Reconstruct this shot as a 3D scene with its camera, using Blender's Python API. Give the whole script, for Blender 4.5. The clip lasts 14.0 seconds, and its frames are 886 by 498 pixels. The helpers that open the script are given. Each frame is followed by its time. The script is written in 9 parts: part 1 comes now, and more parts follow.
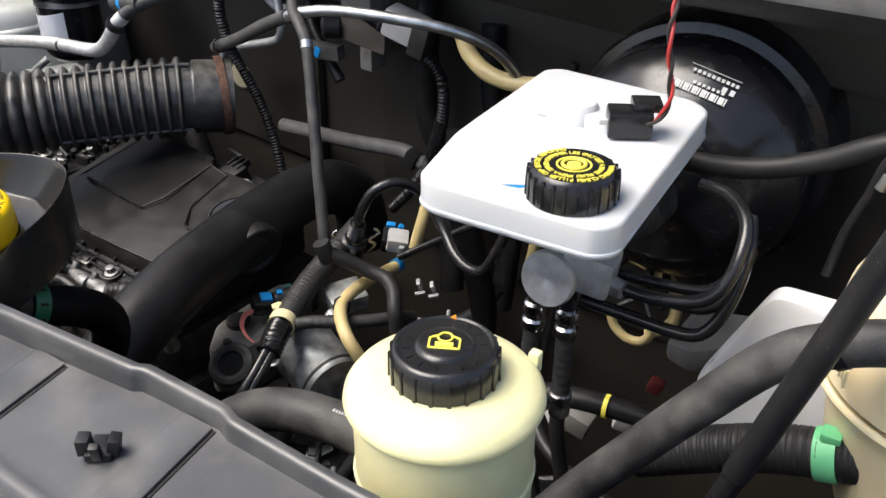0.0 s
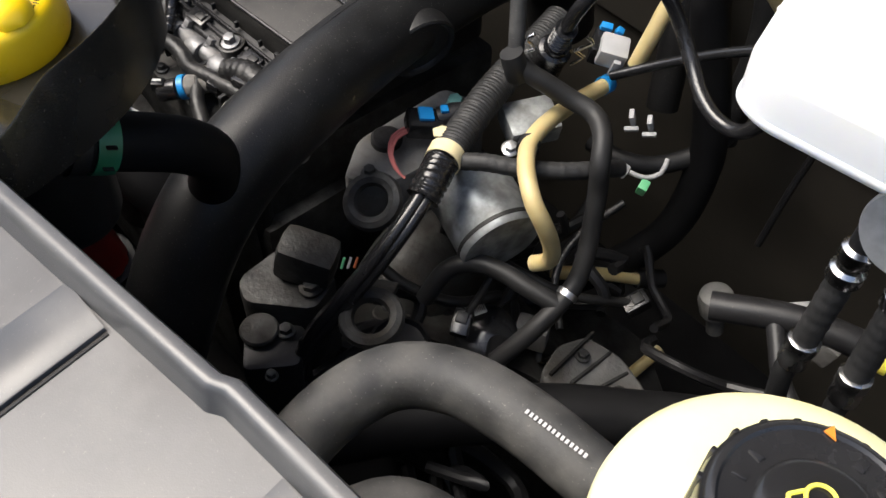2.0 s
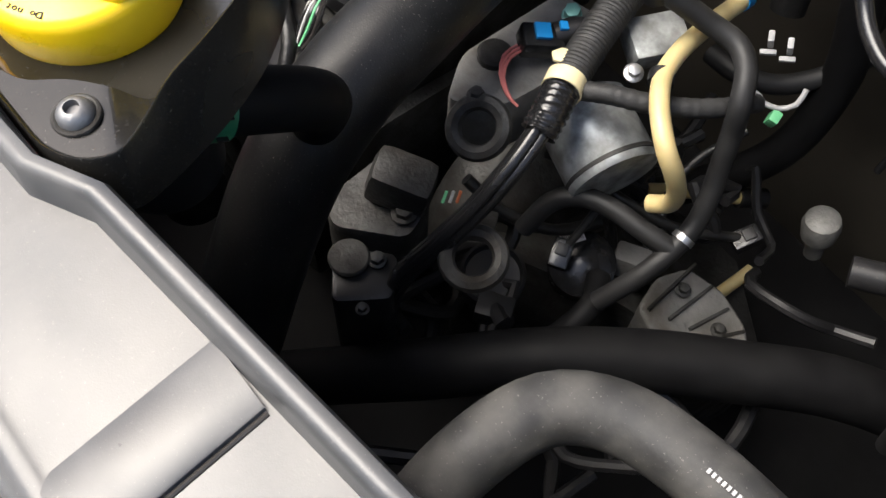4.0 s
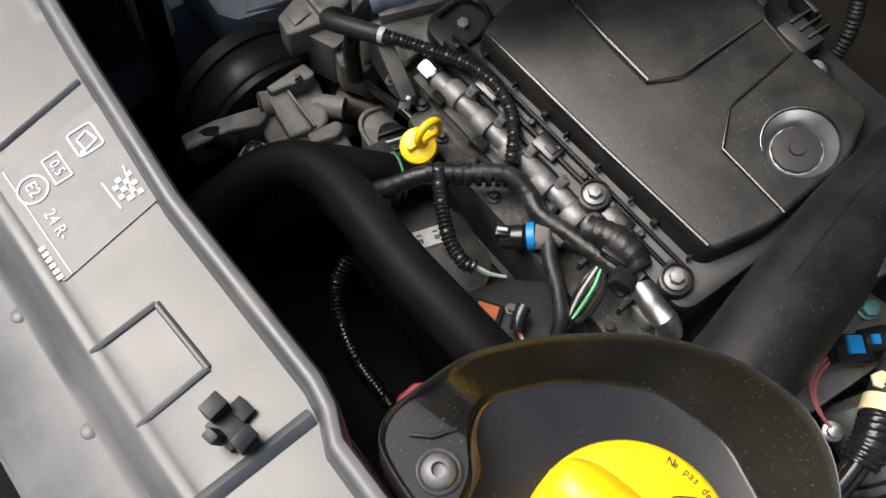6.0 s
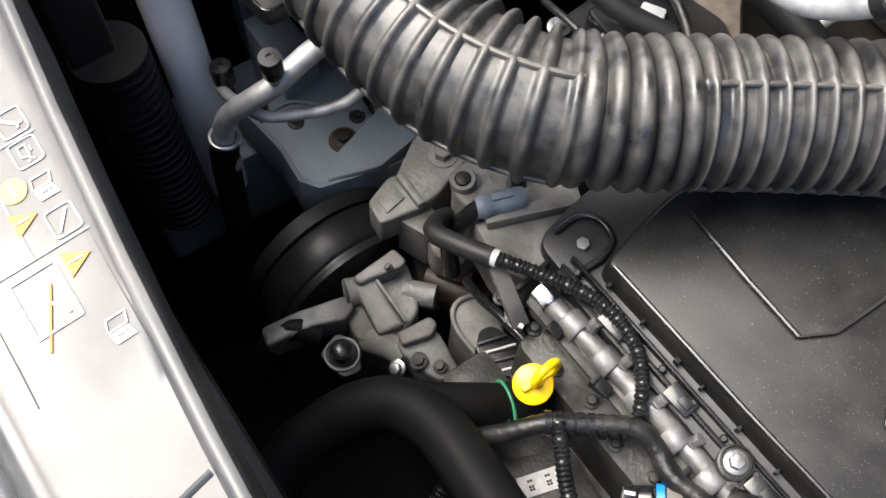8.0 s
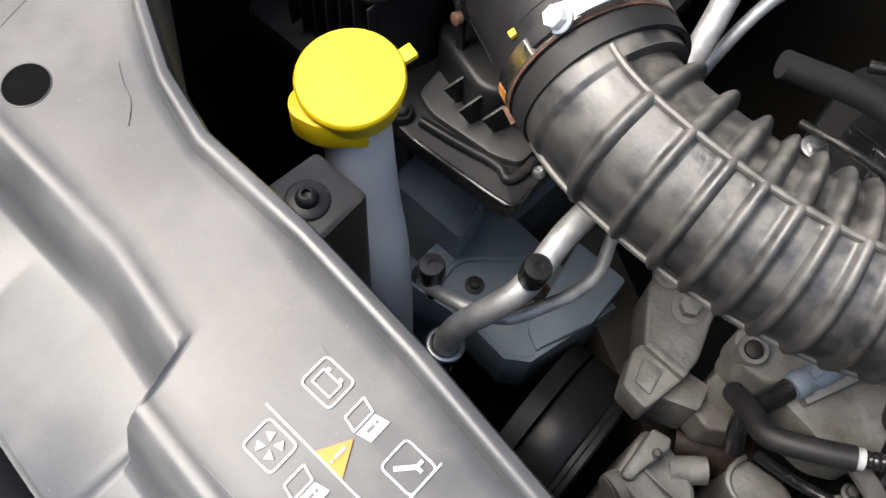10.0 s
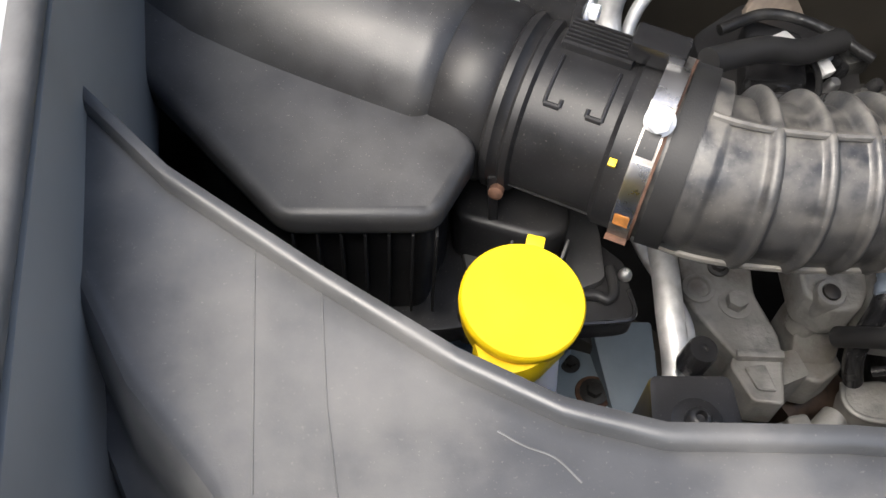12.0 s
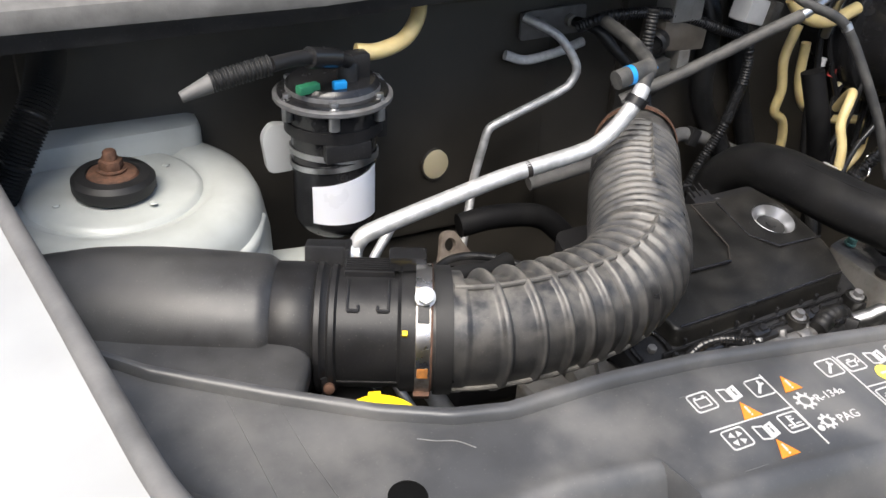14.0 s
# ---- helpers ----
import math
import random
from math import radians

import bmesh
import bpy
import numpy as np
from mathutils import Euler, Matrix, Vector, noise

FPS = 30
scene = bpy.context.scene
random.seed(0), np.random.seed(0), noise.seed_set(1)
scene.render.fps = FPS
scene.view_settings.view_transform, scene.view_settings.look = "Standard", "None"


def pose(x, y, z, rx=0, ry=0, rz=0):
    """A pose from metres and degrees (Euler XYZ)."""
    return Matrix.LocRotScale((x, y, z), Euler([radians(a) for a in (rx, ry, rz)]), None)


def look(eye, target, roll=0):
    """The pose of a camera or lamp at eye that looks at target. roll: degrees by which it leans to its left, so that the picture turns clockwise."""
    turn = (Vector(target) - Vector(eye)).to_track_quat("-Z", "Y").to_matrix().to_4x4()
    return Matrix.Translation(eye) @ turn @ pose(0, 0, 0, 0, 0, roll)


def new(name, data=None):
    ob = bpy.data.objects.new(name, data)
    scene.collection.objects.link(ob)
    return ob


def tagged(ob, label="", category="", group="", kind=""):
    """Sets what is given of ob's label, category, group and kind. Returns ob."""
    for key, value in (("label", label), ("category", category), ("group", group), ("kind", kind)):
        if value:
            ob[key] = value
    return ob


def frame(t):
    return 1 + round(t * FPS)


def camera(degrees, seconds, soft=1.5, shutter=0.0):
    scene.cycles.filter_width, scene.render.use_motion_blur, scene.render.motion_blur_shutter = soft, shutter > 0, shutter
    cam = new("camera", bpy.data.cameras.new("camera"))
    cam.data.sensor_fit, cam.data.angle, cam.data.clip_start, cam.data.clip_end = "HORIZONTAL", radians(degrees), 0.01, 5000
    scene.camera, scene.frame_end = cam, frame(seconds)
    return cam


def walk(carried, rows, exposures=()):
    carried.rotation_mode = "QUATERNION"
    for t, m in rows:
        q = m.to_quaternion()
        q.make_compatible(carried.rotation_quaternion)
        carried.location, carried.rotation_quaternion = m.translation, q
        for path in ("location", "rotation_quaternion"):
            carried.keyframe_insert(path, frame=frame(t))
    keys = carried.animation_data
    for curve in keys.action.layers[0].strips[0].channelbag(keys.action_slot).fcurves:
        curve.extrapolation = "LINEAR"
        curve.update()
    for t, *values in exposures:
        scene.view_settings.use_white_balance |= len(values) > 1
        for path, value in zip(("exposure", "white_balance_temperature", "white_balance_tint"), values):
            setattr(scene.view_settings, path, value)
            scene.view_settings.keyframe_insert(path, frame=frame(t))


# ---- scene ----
cam = camera(51.96, 14.0)
PATH = [
    (0, look((0.776, -0.144, 1.475), (-0.214, 1.201, 0.375), 1.2)),
    (0.5, look((0.766, -0.161, 1.479), (-0.354, 1.031, 0.328), 1.8)),
    (1, look((0.634, -0.111, 1.448), (-0.478, 0.958, 0.174), 2.2)),
    (1.5, look((0.573, -0.046, 1.409), (-0.447, 0.914, -0.018), 2.0)),
    (2, look((0.557, 0.023, 1.387), (-0.349, 0.882, -0.175), 2.4)),
    (2.2, look((0.553, 0.037, 1.384), (-0.323, 0.869, -0.21), 2.7)),
    (4.3, look((0.406, 0.041, 1.386), (-0.258, 0.639, -0.404), 4.5)),
    (4.5, look((0.383, 0.031, 1.403), (-0.273, 0.623, -0.391), 4.9)),
    (5, look((0.355, 0.017, 1.454), (-0.3, 0.61, -0.341), 5.0)),
    (5.5, look((0.258, 0.018, 1.47), (-0.385, 0.609, -0.329), 5.8)),
    (6, look((0.142, 0.005, 1.463), (-0.502, 0.595, -0.336), 5.9)),
    (6.5, look((0.11, 0.04, 1.467), (-0.543, 0.614, -0.334), 4.8)),
    (7, look((0.074, 0.071, 1.479), (-0.597, 0.648, -0.315), 4.5)),
    (7.5, look((0.032, 0.066, 1.484), (-0.662, 0.644, -0.301), 4.8)),
    (8, look((-0.052, 0.055, 1.476), (-0.734, 0.628, -0.315), 5.3)),
    (8.5, look((-0.167, 0.0, 1.451), (-0.817, 0.606, -0.341), 6.6)),
    (9, look((-0.248, -0.017, 1.438), (-0.868, 0.616, -0.355), 7.2)),
    (9.2, look((-0.276, -0.013, 1.436), (-0.886, 0.626, -0.358), 7.2)),
    (11.3, pose(-0.5852, -0.0109, 1.3928, 27.14, -2.67, 16.70)),
    (11.5, pose(-0.6241, -0.0230, 1.3902, 28.35, -2.85, 11.55)),
    (12, pose(-0.6630, -0.0414, 1.3881, 34.76, -2.48, -0.78)),
    (12.5, pose(-0.6556, -0.0597, 1.3842, 41.06, -2.26, -10.30)),
    (13, pose(-0.6515, -0.0989, 1.3944, 47.00, -2.24, -17.37)),
    (13.5, pose(-0.6873, -0.1839, 1.4176, 52.69, -2.18, -22.75)),
    (14, pose(-0.7919, -0.2471, 1.4437, 59.05, -2.37, -26.12)),
]
walk(cam, PATH, [(0.0, 1.35), (0.5, 1.3), (1.0, 1.2), (1.5, 1.45), (2.2, 1.55), (4.3, 1.75), (5.0, 1.55), (5.5, 1.4), (6.0, 1.4), (6.5, 1.75), (7.0, 2.1), (7.5, 2.05), (8.0, 2.0), (8.6, 1.9), (9.2, 1.8), (11.3, 1.95), (12.0, 1.82), (12.5, 1.78), (13.0, 1.5), (13.5, 1.5), (14.0, 1.6)])

# ---- light: a bright overcast sky over an open bonnet ----
world = bpy.data.worlds.new("sky")
scene.world = world
world.use_nodes = True
wn = world.node_tree
sky = wn.nodes.new("ShaderNodeTexSky")
sky.sky_type = "NISHITA"
sky.sun_disc = False
sky.sun_elevation = radians(58)
sky.sun_rotation = radians(240)
sky.air_density, sky.dust_density, sky.ozone_density = 1.0, 4.0, 0.6
wn.links.new(sky.outputs["Color"], wn.nodes["Background"].inputs["Color"])
wn.nodes["Background"].inputs["Strength"].default_value = 0.10

sun_data = bpy.data.lights.new("sun", "SUN")
sun_data.energy, sun_data.angle, sun_data.color = 1.8, radians(42), (1.0, 0.96, 0.89)
sun = new("sun", sun_data)
sun.matrix_world = look((-1.05, -1.15, 3.6), (0, 0.1, 1.0))


# ---- materials ----
def material(name, color, rough=0.5, metal=0.0, var=0.25, scale=60.0, bump=0.15, bump_scale=400.0,
             dust=0.0, dust_color=(0.30, 0.28, 0.25), dust_scale=18.0, sss=0.0, spec=0.5, coat=0.0, trans=0.0, specks=0.0, lit_dust=0.0, worn=0.0, worn_color=(0.30, 0.285, 0.25), patch=(0.37, 0.88), relief=0.00035):
    """A surface with variation at two scales, fine relief and a film of dust in patches."""
    m = bpy.data.materials.new(name)
    m.use_nodes = True
    nt = m.node_tree
    n, l = nt.nodes, nt.links
    b = n["Principled BSDF"]
    tc = n.new("ShaderNodeTexCoord")
    n1 = n.new("ShaderNodeTexNoise")
    n1.inputs["Scale"].default_value, n1.inputs["Detail"].default_value = scale, 5
    n2 = n.new("ShaderNodeTexNoise")
    n2.inputs["Scale"].default_value, n2.inputs["Detail"].default_value = bump_scale, 3
    n3 = n.new("ShaderNodeTexNoise")
    n3.inputs["Scale"].default_value, n3.inputs["Detail"].default_value = dust_scale, 7
    n3.inputs["Roughness"].default_value = 0.55
    for k in (n1, n2, n3):
        l.new(tc.outputs["Object"], k.inputs["Vector"])
    r1 = n.new("ShaderNodeMapRange")
    r1.inputs["From Min"].default_value, r1.inputs["From Max"].default_value = 0.3, 0.7
    r1.inputs["To Min"].default_value, r1.inputs["To Max"].default_value = 1 - var, 1 + var
    l.new(n1.outputs["Fac"], r1.inputs["Value"])
    mul = n.new("ShaderNodeVectorMath")
    mul.operation = "SCALE"
    mul.inputs[0].default_value = color
    l.new(r1.outputs["Result"], mul.inputs["Scale"])
    r3 = n.new("ShaderNodeMapRange")
    r3.interpolation_type = "SMOOTHSTEP"
    r3.inputs["From Min"].default_value, r3.inputs["From Max"].default_value = patch
    r3.inputs["To Min"].default_value, r3.inputs["To Max"].default_value = 0.0, dust
    l.new(n3.outputs["Fac"], r3.inputs["Value"])
    mix = n.new("ShaderNodeMix")
    mix.data_type = "RGBA"
    mix.inputs["B"].default_value = (*dust_color, 1)
    film = r3.outputs["Result"]
    if lit_dust:
        # dust grows paler on faces that look up, with their top light put in
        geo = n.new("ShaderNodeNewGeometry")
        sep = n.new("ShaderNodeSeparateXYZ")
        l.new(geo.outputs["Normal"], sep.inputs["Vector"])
        top_light = n.new("ShaderNodeMapRange")
        top_light.inputs["From Min"].default_value, top_light.inputs["From Max"].default_value = 0.18, 0.95
        top_light.inputs["To Min"].default_value, top_light.inputs["To Max"].default_value = 1 - lit_dust, 1.0
        l.new(sep.outputs["Z"], top_light.inputs["Value"])
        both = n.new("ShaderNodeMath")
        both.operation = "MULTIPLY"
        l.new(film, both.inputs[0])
        l.new(top_light.outputs["Result"], both.inputs[1])
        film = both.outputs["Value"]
    l.new(film, mix.inputs["Factor"])
    l.new(mul.outputs["Vector"], mix.inputs["A"])
    last = mix.outputs["Result"]
    if specks:
        n4 = n.new("ShaderNodeTexNoise")
        n4.inputs["Scale"].default_value, n4.inputs["Detail"].default_value = 800, 3
        l.new(tc.outputs["Object"], n4.inputs["Vector"])
        r4 = n.new("ShaderNodeMapRange")
        r4.inputs["From Min"].default_value, r4.inputs["From Max"].default_value = 0.66, 0.74
        r4.inputs["To Min"].default_value, r4.inputs["To Max"].default_value = 0.0, specks
        l.new(n4.outputs["Fac"], r4.inputs["Value"])
        mix2 = n.new("ShaderNodeMix")
        mix2.data_type = "RGBA"
        mix2.inputs["B"].default_value = (0.34, 0.32, 0.28, 1)
        l.new(r4.outputs["Result"], mix2.inputs["Factor"])
        l.new(last, mix2.inputs["A"])
        last = mix2.outputs["Result"]
    if worn:
        # rubbed, paler crests
        edge = n.new("ShaderNodeNewGeometry")
        r5 = n.new("ShaderNodeMapRange")
        r5.inputs["From Min"].default_value, r5.inputs["From Max"].default_value = 0.53, 0.66
        r5.inputs["To Min"].default_value, r5.inputs["To Max"].default_value = 0.0, worn
        l.new(edge.outputs["Pointiness"], r5.inputs["Value"])
        mix3 = n.new("ShaderNodeMix")
        mix3.data_type = "RGBA"
        mix3.inputs["B"].default_value = (*worn_color, 1)
        l.new(r5.outputs["Result"], mix3.inputs["Factor"])
        l.new(last, mix3.inputs["A"])
        last = mix3.outputs["Result"]
    l.new(last, b.inputs["Base Color"])
    rr = n.new("ShaderNodeMapRange")
    rr.inputs["To Min"].default_value, rr.inputs["To Max"].default_value = max(0.03, rough - 0.12), min(1, rough + 0.14)
    l.new(n1.outputs["Fac"], rr.inputs["Value"])
    ra = n.new("ShaderNodeMath")
    ra.operation = "ADD"
    ra.use_clamp = True
    l.new(rr.outputs["Result"], ra.inputs[0])
    rs = n.new("ShaderNodeMath")
    rs.operation = "MULTIPLY"
    rs.inputs[1].default_value = 0.4
    l.new(r3.outputs["Result"], rs.inputs[0])
    l.new(rs.outputs["Value"], ra.inputs[1])
    l.new(ra.outputs["Value"], b.inputs["Roughness"])
    b.inputs["Metallic"].default_value = metal
    b.inputs["Specular IOR Level"].default_value = spec
    if coat:
        b.inputs["Coat Weight"].default_value, b.inputs["Coat Roughness"].default_value = coat, 0.08
    if sss:
        b.inputs["Subsurface Weight"].default_value = sss
        b.inputs["Subsurface Radius"].default_value = (1.0, 0.8, 0.45)
        b.inputs["Subsurface Scale"].default_value = 0.012
    if trans:
        b.inputs["Transmission Weight"].default_value = trans
    if bump:
        bp = n.new("ShaderNodeBump")
        bp.inputs["Strength"].default_value, bp.inputs["Distance"].default_value = bump, relief
        l.new(n2.outputs["Fac"], bp.inputs["Height"])
        l.new(bp.outputs["Normal"], b.inputs["Normal"])
    return m


PANEL = material("panel_plastic", (0.050, 0.051, 0.053), 0.32, spec=0.54, var=0.25, scale=22, bump=0.10, bump_scale=1400, specks=0.16, dust=0.48, dust_color=(0.19, 0.182, 0.17), dust_scale=15, patch=(0.40, 0.74))
BLACK = material("black_plastic", (0.012, 0.012, 0.013), 0.38, spec=0.3, specks=0.2, bump=0.2, bump_scale=900, dust=0.10, dust_color=(0.10, 0.095, 0.085))
GLOSS = material("gloss_black_plastic", (0.012, 0.012, 0.013), 0.22, bump=0.08, bump_scale=900, dust=0.05, dust_color=(0.10, 0.095, 0.085))
COVER = material("cover_plastic", (0.009, 0.0089, 0.0086), 0.33, spec=0.32, specks=0.4, bump=0.35, bump_scale=1100, dust=0.16, dust_color=(0.12, 0.11, 0.095), dust_scale=26)
TRAY = material("tray_plastic", (0.012, 0.0112, 0.0100), 0.22, spec=0.5, specks=0.2, var=0.5, scale=12, bump=0.06, bump_scale=900, dust=0.12, dust_color=(0.10, 0.09, 0.07))
RUBBER = material("rubber", (0.012, 0.012, 0.0125), 0.52, spec=0.35, bump=0.3, bump_scale=700, dust=0.12, dust_color=(0.10, 0.098, 0.09))
DARKHOSE = material("black_hose", (0.006, 0.006, 0.0065), 0.55, spec=0.12, bump=0.2, bump_scale=700, dust=0.08, dust_color=(0.06, 0.06, 0.055))
GREYHOSE = material("worn_grey_rubber", (0.026, 0.026, 0.026), 0.55, bump=0.5, bump_scale=500, specks=0.3, dust=0.55, dust_color=(0.12, 0.115, 0.105), dust_scale=45, patch=(0.36, 0.74))
DUCT = material("duct_rubber", (0.007, 0.0072, 0.0078), 0.40, spec=0.28, specks=0.35, bump=0.5, bump_scale=800, dust=0.2, dust_color=(0.06, 0.057, 0.052), dust_scale=14)
# the hose's upward faces carry skylight in their dust colour
AIRHOSE = material("dusty_air_hose", (0.019, 0.0195, 0.021), 0.29, spec=0.58, var=0.35, scale=30, specks=0.22, lit_dust=0.78, bump=0.45, bump_scale=420, dust=0.50, dust_color=(0.225, 0.210, 0.184), dust_scale=70, patch=(0.28, 0.70), worn=0.62, worn_color=(0.27, 0.253, 0.222))
ALLOY = material("cast_alloy", (0.225, 0.222, 0.212), 0.60, metal=0.45, var=0.4, scale=60, bump=0.9, bump_scale=260, relief=0.0009, dust=0.85, dust_color=(0.085, 0.074, 0.060), dust_scale=30, patch=(0.36, 0.72), worn=0.5, worn_color=(0.34, 0.335, 0.32))
DARKALLOY = material("oily_cast_alloy", (0.055, 0.055, 0.053), 0.5, metal=0.5, var=0.45, scale=45, bump=0.9, bump_scale=260, relief=0.0009, dust=0.8, dust_color=(0.022, 0.018, 0.014), dust_scale=30, patch=(0.36, 0.72))
PIPE = material("aluminium_pipe", (0.54, 0.545, 0.545), 0.52, metal=0.7, var=0.2, scale=90, bump=0.35, bump_scale=500, specks=0.15, dust=0.45, dust_color=(0.20, 0.19, 0.175), dust_scale=60)
STEEL = material("zinc_steel", (0.50, 0.505, 0.51), 0.38, metal=1.0, var=0.2, bump=0.2, bump_scale=300, dust=0.12)
CUP = material("smooth_grey_metal", (0.50, 0.51, 0.53), 0.30, metal=0.9, var=0.12, bump=0.1, bump_scale=300, dust=0.25, dust_color=(0.10, 0.09, 0.08), dust_scale=40)
RAILSTEEL = material("dull_rail_steel", (0.23, 0.23, 0.235), 0.52, metal=0.8, var=0.3, scale=70, bump=0.5, bump_scale=300, relief=0.0007, dust=0.5, dust_color=(0.16, 0.15, 0.135), dust_scale=45, patch=(0.36, 0.74))
OIL = material("amber_oil", (0.150, 0.080, 0.014), 0.12, var=0.4, scale=90, bump=0)
CHROME = material("bright_steel", (0.62, 0.61, 0.60), 0.24, metal=1.0, var=0.15, bump=0.1, bump_scale=300, dust=0.08)
CLAMPSTEEL = material("stained_clamp_steel", (0.42, 0.40, 0.37), 0.35, metal=0.9, var=0.3, scale=150, bump=0.2, dust=0.6, dust_color=(0.16, 0.09, 0.05), dust_scale=120)
LIDPLASTIC = material("dusty_lid_plastic", (0.031, 0.031, 0.032), 0.40, bump=0.2, bump_scale=900, specks=0.25, dust=0.5, dust_color=(0.11, 0.108, 0.10), dust_scale=12)
RUST = material("rusty_steel", (0.10, 0.05, 0.031), 0.75, metal=0.2, var=0.5, scale=150, bump=0.7, bump_scale=500, dust=0.3, dust_color=(0.12, 0.08, 0.06))
WHITE = material("white_translucent_plastic", (0.56, 0.575, 0.59), 0.32, var=0.07, scale=14, bump=0.1, bump_scale=300, sss=0.35)
DARKRUST = material("oily_rusty_steel", (0.030, 0.019, 0.013), 0.45, metal=0.3, var=0.5, scale=150, bump=0.6, bump_scale=500)
BRAID = material("braided_steel", (0.34, 0.31, 0.27), 0.42, metal=0.45, var=0.3, scale=220, bump=0.8, bump_scale=900, relief=0.0006)
# WHITE raised in tone, making up for light missing deep in the bay
NECK = material("brightened_white_plastic", (0.80, 0.805, 0.81), 0.30, var=0.05, scale=14, bump=0.1, bump_scale=300, sss=0.3)
CREAM = material("cream_translucent_plastic", (0.74, 0.70, 0.40), 0.36, var=0.05, bump=0.1, bump_scale=300, sss=0.35)
TANKY = material("aged_tank_plastic", (0.72, 0.62, 0.40), 0.36, var=0.12, scale=14, bump=0.1, bump_scale=300, sss=0.35)
YELLOW = material("yellow_plastic", (0.88, 0.58, 0.006), 0.30, var=0.04, bump=0.08, bump_scale=500, sss=0.05)
FLATYELLOW = material("matt_yellow_plastic", (0.90, 0.63, 0.008), 0.45, var=0.03, bump=0.08, bump_scale=500)
PAINT = material("body_paint", (0.46, 0.475, 0.48), 0.30, var=0.06, scale=12, bump=0.1, bump_scale=90, dust=0.25, dust_color=(0.42, 0.41, 0.38), dust_scale=10, coat=0.4)
LINER = material("weathered_grey_liner", (0.24, 0.235, 0.225), 0.5, var=0.2, scale=14, bump=0.2, bump_scale=200, dust=0.4, dust_color=(0.15, 0.14, 0.125), dust_scale=14)
WINGPAINT = material("wing_paint", (0.33, 0.335, 0.33), 0.35, var=0.08, scale=12, bump=0.1, bump_scale=90, dust=0.35, dust_color=(0.24, 0.23, 0.21), dust_scale=10)
TOWERPAINT = material("grey_green_paint", (0.405, 0.425, 0.41), 0.38, var=0.12, scale=14, bump=0.2, bump_scale=60, relief=0.0008, dust=0.5, dust_color=(0.27, 0.275, 0.25), dust_scale=16, specks=0.2, coat=0.25)
BLUEGREY = material("primer_blue_grey", (0.205, 0.250, 0.285), 0.5, var=0.25, scale=14, bump=0.2, bump_scale=90, dust=0.3, dust_color=(0.12, 0.13, 0.14), dust_scale=12)
BULK = material("black_bulkhead", (0.038, 0.0335, 0.0270), 0.45, var=0.45, scale=6, bump=0.8, bump_scale=60, specks=0.15, dust=0.4, dust_color=(0.055, 0.050, 0.040), dust_scale=7)
COWL = material("grey_cowl_plastic", (0.10, 0.098, 0.095), 0.6, bump=0.4, bump_scale=500, dust=0.4, dust_color=(0.2, 0.195, 0.19))
TUBE = material("amber_tube", (0.50, 0.405, 0.20), 0.4, var=0.1, bump=0.05, sss=0.3)
GREEN = material("green_clamp", (0.03, 0.20, 0.10), 0.45, var=0.15)
MINT = material("light_green_clamp", (0.16, 0.55, 0.26), 0.45, var=0.1)
BLUE = material("blue_plastic", (0.01, 0.22, 0.55), 0.4, var=0.1)
# red plastic with deep shade put into its colour
SHADERED = material("shaded_red_plastic", (0.075, 0.008, 0.008), 0.5, var=0.2, dust=0.2, dust_color=(0.03, 0.02, 0.018))
RED = material("red_plastic", (0.36, 0.02, 0.018), 0.45, var=0.2, dust=0.2)
ORANGE = material("orange_print", (0.62, 0.20, 0.02), 0.5, var=0.08)
TERRA = material("terracotta_label", (0.42, 0.11, 0.04), 0.6, var=0.2)
PRINT = material("white_print", (0.47, 0.47, 0.46), 0.34, var=0.15, scale=200, spec=0.45)
HOLESHADE = material("hole_shade", (0.004, 0.004, 0.004), 0.9, spec=0.05)
STAIN = material("orange_rust_stain", (0.42, 0.17, 0.04), 0.7, var=0.4, scale=200, bump=0.4)
YPRINT = material("yellow_print", (0.85, 0.74, 0.10), 0.5, var=0.05)
INK = material("dark_print", (0.015, 0.012, 0.01), 0.6)
TAN = material("worn_tan_metal", (0.17, 0.14, 0.115), 0.6, metal=0.3, var=0.35, scale=80, bump=0.5, dust=0.4, dust_color=(0.12, 0.10, 0.085))
GALV = material("mottled_zinc", (0.40, 0.42, 0.42), 0.45, metal=0.65, var=0.5, scale=55, bump=0.4, bump_scale=220, relief=0.0007, dust=0.6, dust_color=(0.17, 0.165, 0.15), dust_scale=60, patch=(0.36, 0.70))
GREYCONN = material("grey_connector", (0.38, 0.38, 0.38), 0.5, var=0.1)
STEELBLUE = material("slate_connector", (0.16, 0.19, 0.23), 0.45, var=0.12)
TAPE = material("masking_tape", (0.74, 0.64, 0.38), 0.6, var=0.12)
TAPED = material("taped_loom", (0.011, 0.011, 0.0115), 0.38, spec=0.4, bump=0.6, bump_scale=260, relief=0.001, specks=0.2, dust=0.25, dust_color=(0.08, 0.075, 0.065), dust_scale=60)
BRAID = material("braided_sleeve", (0.020, 0.020, 0.020), 0.6, bump=1.0, bump_scale=900)
LABEL = material("grey_label_film", (0.12, 0.12, 0.12), 0.42, bump=0.1, dust=0.2, dust_color=(0.2, 0.2, 0.19))
CONCRETE = material("concrete", (0.25, 0.245, 0.235), 0.8, var=0.25, scale=3, bump=0.5, bump_scale=60, dust=0.4, dust_scale=1.5)


# ---- building helpers ----
def thing(name, at, label, category, group="", kind=""):
    e = new(name)
    e.empty_display_size = 0.02
    e.location = at
    return tagged(e, label, category, group, kind)


